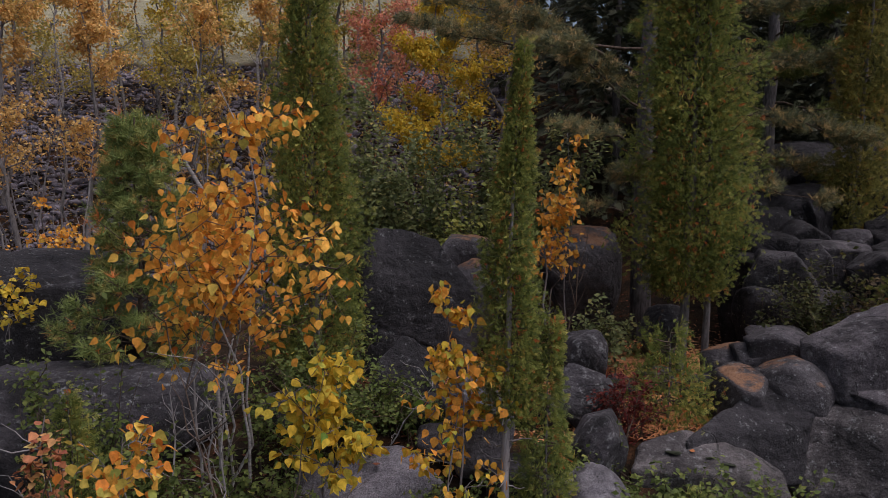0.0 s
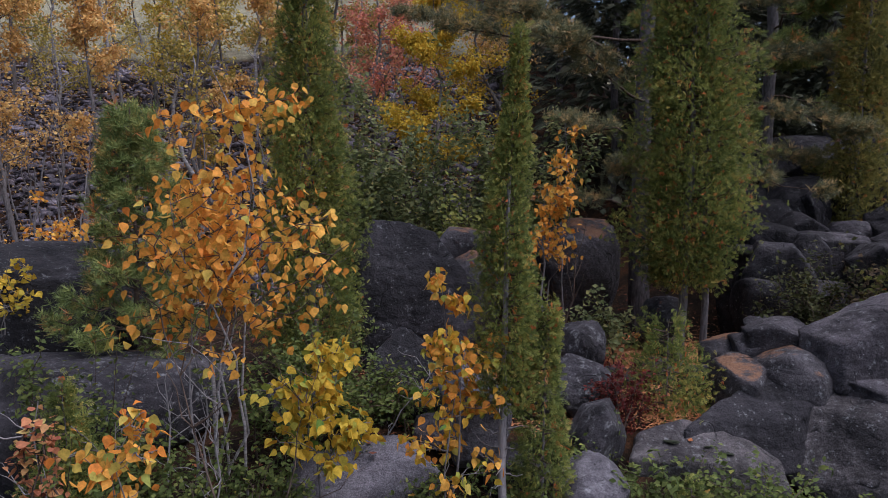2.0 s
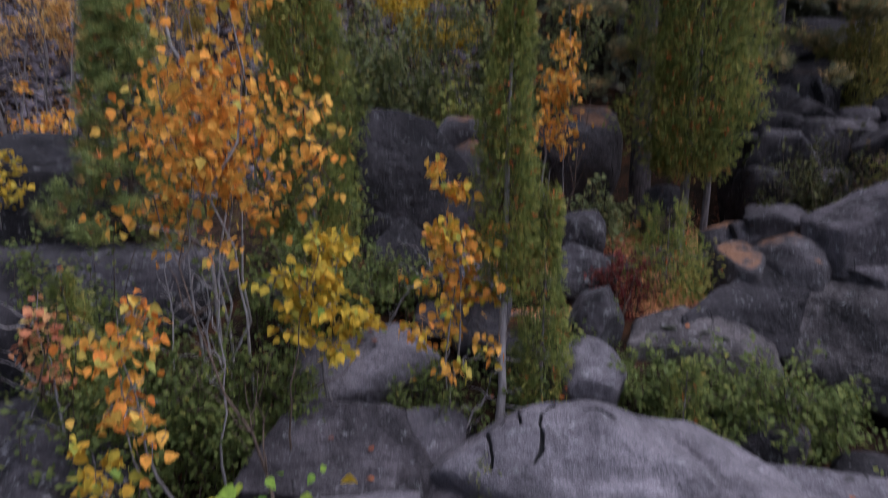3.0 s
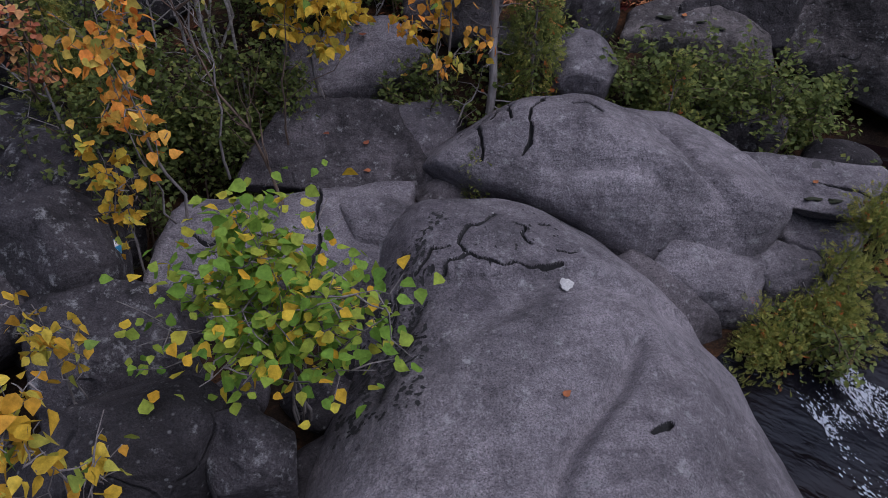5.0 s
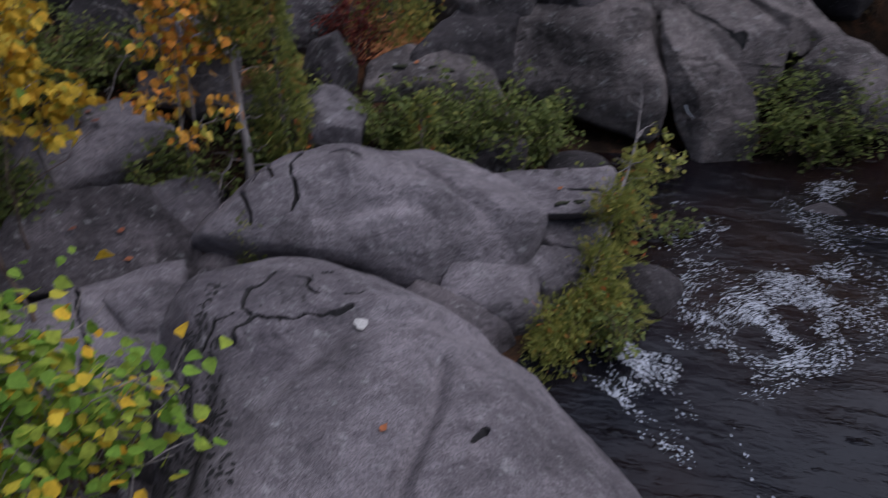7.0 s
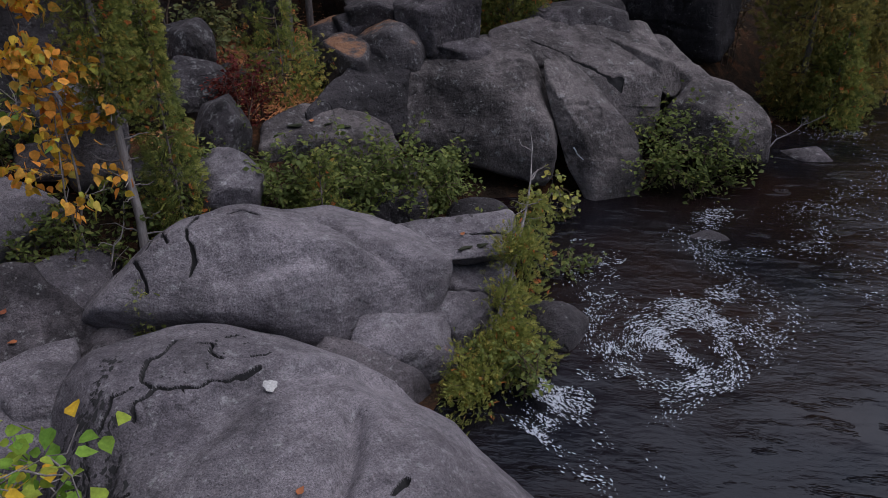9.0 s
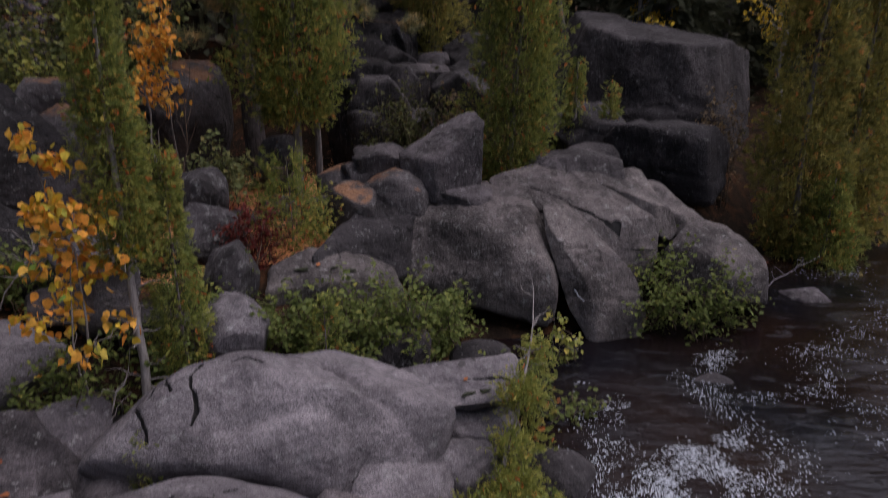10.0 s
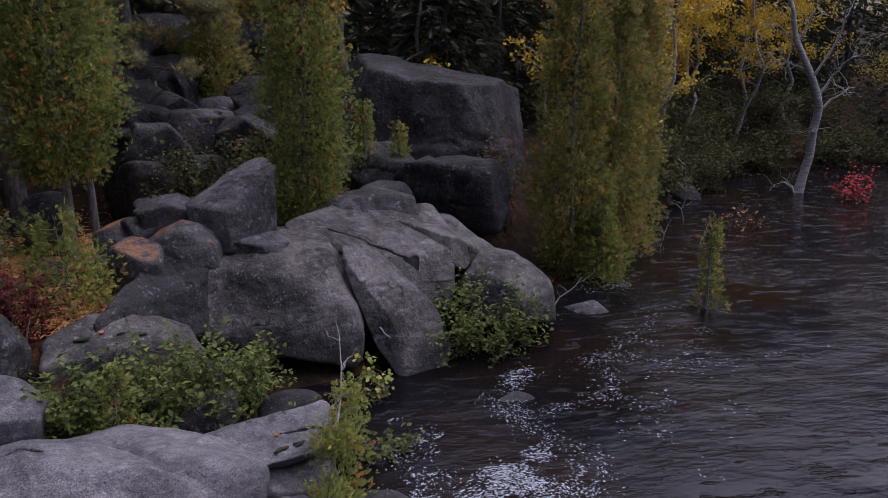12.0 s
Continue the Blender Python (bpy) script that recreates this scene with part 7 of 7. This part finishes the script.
for ob, x, y, s in ((GREAT_SLAB, 0.66, 2.2, 0.05), (LEAFY_ROCK, -0.62, 5.75, 0.07), (LEAFY_ROCK, -0.5, 5.7, 0.08), (LEAFY_ROCK, -0.78, 5.85, 0.06), (LEAFY_ROCK, -0.55, 5.9, 0.06), (WEDGE_SLAB, -0.45, 4.6, 0.06), (WEDGE_SLAB, -0.4, 4.45, 0.06), (WEDGE_SLAB, -0.75, 4.7, 0.06), (FLAT_ROCK, 2.3, 6.1, 0.06), (PALE_SLAB, 2.8, 4.2, 0.05)):
    fallen_leaf(x, y, top_of(ob, x, y) + 0.006, s, random.uniform(0, 360))


def moss_cushion(ob, x, y, half, label):
    """A low dark cushion of moss on a rock."""
    v, f = ICO[3]
    p = v * (1 + 0.45 * lumps(v, 4, int(x * 100) + 7, 3)[:, None]) * np.array([half, half * 0.5, half * 0.16])
    c = new("moss_cushion", mesh_from("moss_cushion", p, f, MOSS, soft=True))
    c.location = (x, y, top_of(ob, x, y))
    tagged(c, "dark green moss cushion on a pale boulder", "moss", "moss cushions")


moss_cushion(FLAT_ROCK, 2.15, 6.1, 0.06, "")
moss_cushion(FLAT_ROCK, 2.6, 6.0, 0.05, "")
moss_cushion(FLAT_ROCK, 2.45, 6.05, 0.04, "")
moss_cushion(PALE_SLAB, 2.75, 4.06, 0.05, "")
moss_cushion(PALE_SLAB, 2.90, 4.05, 0.045, "")
g = np.random.default_rng(12)
# rusty needle litter about the pine and the cobbles
n = 42000
x, y = g.normal(2.7, 1.1, n), g.normal(8.0, 0.8, n)
keep = y > 6.4
x, y = x[keep], y[keep]
n = len(x)
p = np.stack([x, y, ground_z(x, y) + 0.006 + g.uniform(0, 0.01, n)], 1)
d = np.stack([np.cos(k := g.uniform(0, 6.283, n)), np.sin(k), g.normal(0, 0.12, n)], 1)
v, f = scatter(np.array([[-0.08, 0, 0], [0.08, 0, 0], [0, 1.0, 0.02]]), np.array([[0, 1, 2]]), p, turns(d, np.zeros(n)), g.uniform(0.06, 0.14, n))
litter = new("needle_litter", mesh_from("needle_litter", v, f, NEEDLE_LITTER, g.uniform(0, 1, n)))
tagged(litter, "rust-coloured fallen pine needles on the ground", "litter", kind="stuff")
# brown fallen leaves on the soil
n = 6000
x, y = g.uniform(-9, 9, n), g.uniform(4.5, 15, n)
p = np.stack([x, y, ground_z(x, y) + 0.01], 1)
d = np.stack([np.cos(k := g.uniform(0, 6.283, n)), np.sin(k), g.normal(0, 0.2, n)], 1)
v, f = scatter(SMALL_V, SMALL_F, p, turns(d, g.normal(0, 0.4, n)), g.uniform(0.04, 0.08, n))
litter = new("leaf_litter", mesh_from("leaf_litter", v, f, LITTER, g.uniform(0, 1, n).repeat(2)))
tagged(litter, "brown fallen leaves scattered over the forest soil", "litter", kind="stuff")
# russet leaves blown over the scree
n = 11000
x, y = g.uniform(-16, 1.5, n), g.uniform(11.5, 21, n)
p = np.stack([x, y, ground_z(x, y) + 0.06], 1)
d = np.stack([np.cos(k := g.uniform(0, 6.283, n)), np.sin(k), g.normal(0, 0.3, n)], 1)
v, f = scatter(SMALL_V, SMALL_F, p, turns(d, g.normal(0, 0.5, n)), g.uniform(0.05, 0.10, n))
litter = new("leaf_litter", mesh_from("leaf_litter", v, f, RUSSET, g.uniform(0, 1, n).repeat(2)))
tagged(litter, "russet fallen leaves blown over the grey scree", "litter", kind="stuff")
# a white stick caught in the crack of the great boulder
stick = new("white_stick", mesh_from("white_stick", *tube(wander((0, 0, 0), (0.10, -0.06, -0.14), 6, 0.2), np.linspace(0.008, 0.004, 6), 6), FOAM, soft=True))
stick.location = (4.920, 5.310, 0.590)
tagged(stick, "short white peeled stick caught in a rock crack", "stick")


# ---- black lichen on the huge boulder ----
def lichen_patches(ob, spots, label, material=BLACK_CRUST, name="lichen"):
    """Ragged black crusts that follow the surface of a rock; spots: x, y, half size."""
    from_mesh = BVHTree.FromPolygons([tuple(q.co) for q in ob.data.vertices], [tuple(q.vertices) for q in ob.data.polygons])
    base, vs, fs = ob.location, [], []
    g = np.random.default_rng(8)
    for x, y, half in spots:
        ph = g.uniform(0, 6.28, 3)
        long, turn = g.uniform(0.45, 1.0), g.uniform(0, 3.14)
        ring = [(0, 0)]
        for k in range(11):
            a = k * 0.5712
            r = half * (1 + 0.3 * math.sin(2 * a + ph[0]) + 0.25 * math.sin(5 * a + ph[1]))
            u, w = r * math.cos(a), r * long * math.sin(a)
            ring.append((u * math.cos(turn) - w * math.sin(turn), u * math.sin(turn) + w * math.cos(turn)))
        pts = []
        for u, w in ring:
            hit = from_mesh.ray_cast(Vector((x + u - base.x, y + w - base.y, 3)), Vector((0, 0, -1)))
            if hit[0] is None:
                break
            pts.append(hit[0] + hit[1] * 0.004 + base)
        if len(pts) < 12:
            continue
        o = len(vs)
        vs += [tuple(q) for q in pts]
        fs += [(o, o + 1 + k, o + 1 + (k + 1) % 11) for k in range(11)]
    tagged(new(name, mesh_from(name, np.array(vs), np.array(fs), material)), label, name, kind="stuff")


g = np.random.default_rng(63)
marks = [(-0.14, 3.22, 0.03), (-0.28, 3.03, 0.03), (-0.08, 2.68, 0.012), (-0.03, 2.63, 0.014), (-0.45, 2.74, 0.03), (-0.38, 2.81, 0.03), (-0.32, 2.86, 0.03), (-0.32, 2.42, 0.02), (-0.40, 2.31, 0.025), (-0.46, 2.40, 0.02), (-0.24, 2.62, 0.02), (-0.19, 2.80, 0.018), (0.62, 3.36, 0.012)]
marks += [(g.uniform(-0.5, 0.0), g.uniform(2.2, 3.3), g.uniform(0.006, 0.022)) for _ in range(260)]
marks += [(g.uniform(0.0, 1.0), g.uniform(3.1, 3.6), g.uniform(0.004, 0.012)) for _ in range(30)]
for (ax0, ay0), (bx0, by0) in (((-0.02, 3.30), (-0.42, 2.60)), ((0.06, 3.20), (-0.20, 2.55)), ((-0.15, 3.05), (-0.40, 2.25)), ((0.10, 3.50), (-0.12, 3.20))):
    for k in g.uniform(0, 1, 34):
        marks.append((ax0 + (bx0 - ax0) * k + g.normal(0, 0.02), ay0 + (by0 - ay0) * k + g.normal(0, 0.02), g.uniform(0.006, 0.026) * (0.4 + 0.6 * abs(math.sin(9 * k)))))
lichen_patches(GREAT_SLAB, marks, "scattered black lichen crusts on the huge boulder")
lichen_patches(PALE_SLAB, [(2.86, 4.76, 0.070), (3.04, 4.69, 0.060), (3.14, 4.58, 0.070), (2.88, 4.56, 0.050), (2.91, 4.41, 0.050), (3.24, 4.55, 0.050), (2.78, 4.75, 0.040), (2.74, 4.48, 0.025), (3.04, 4.43, 0.030)], "dark grey lichen blotches on a pale slab", GREY_CRUST)
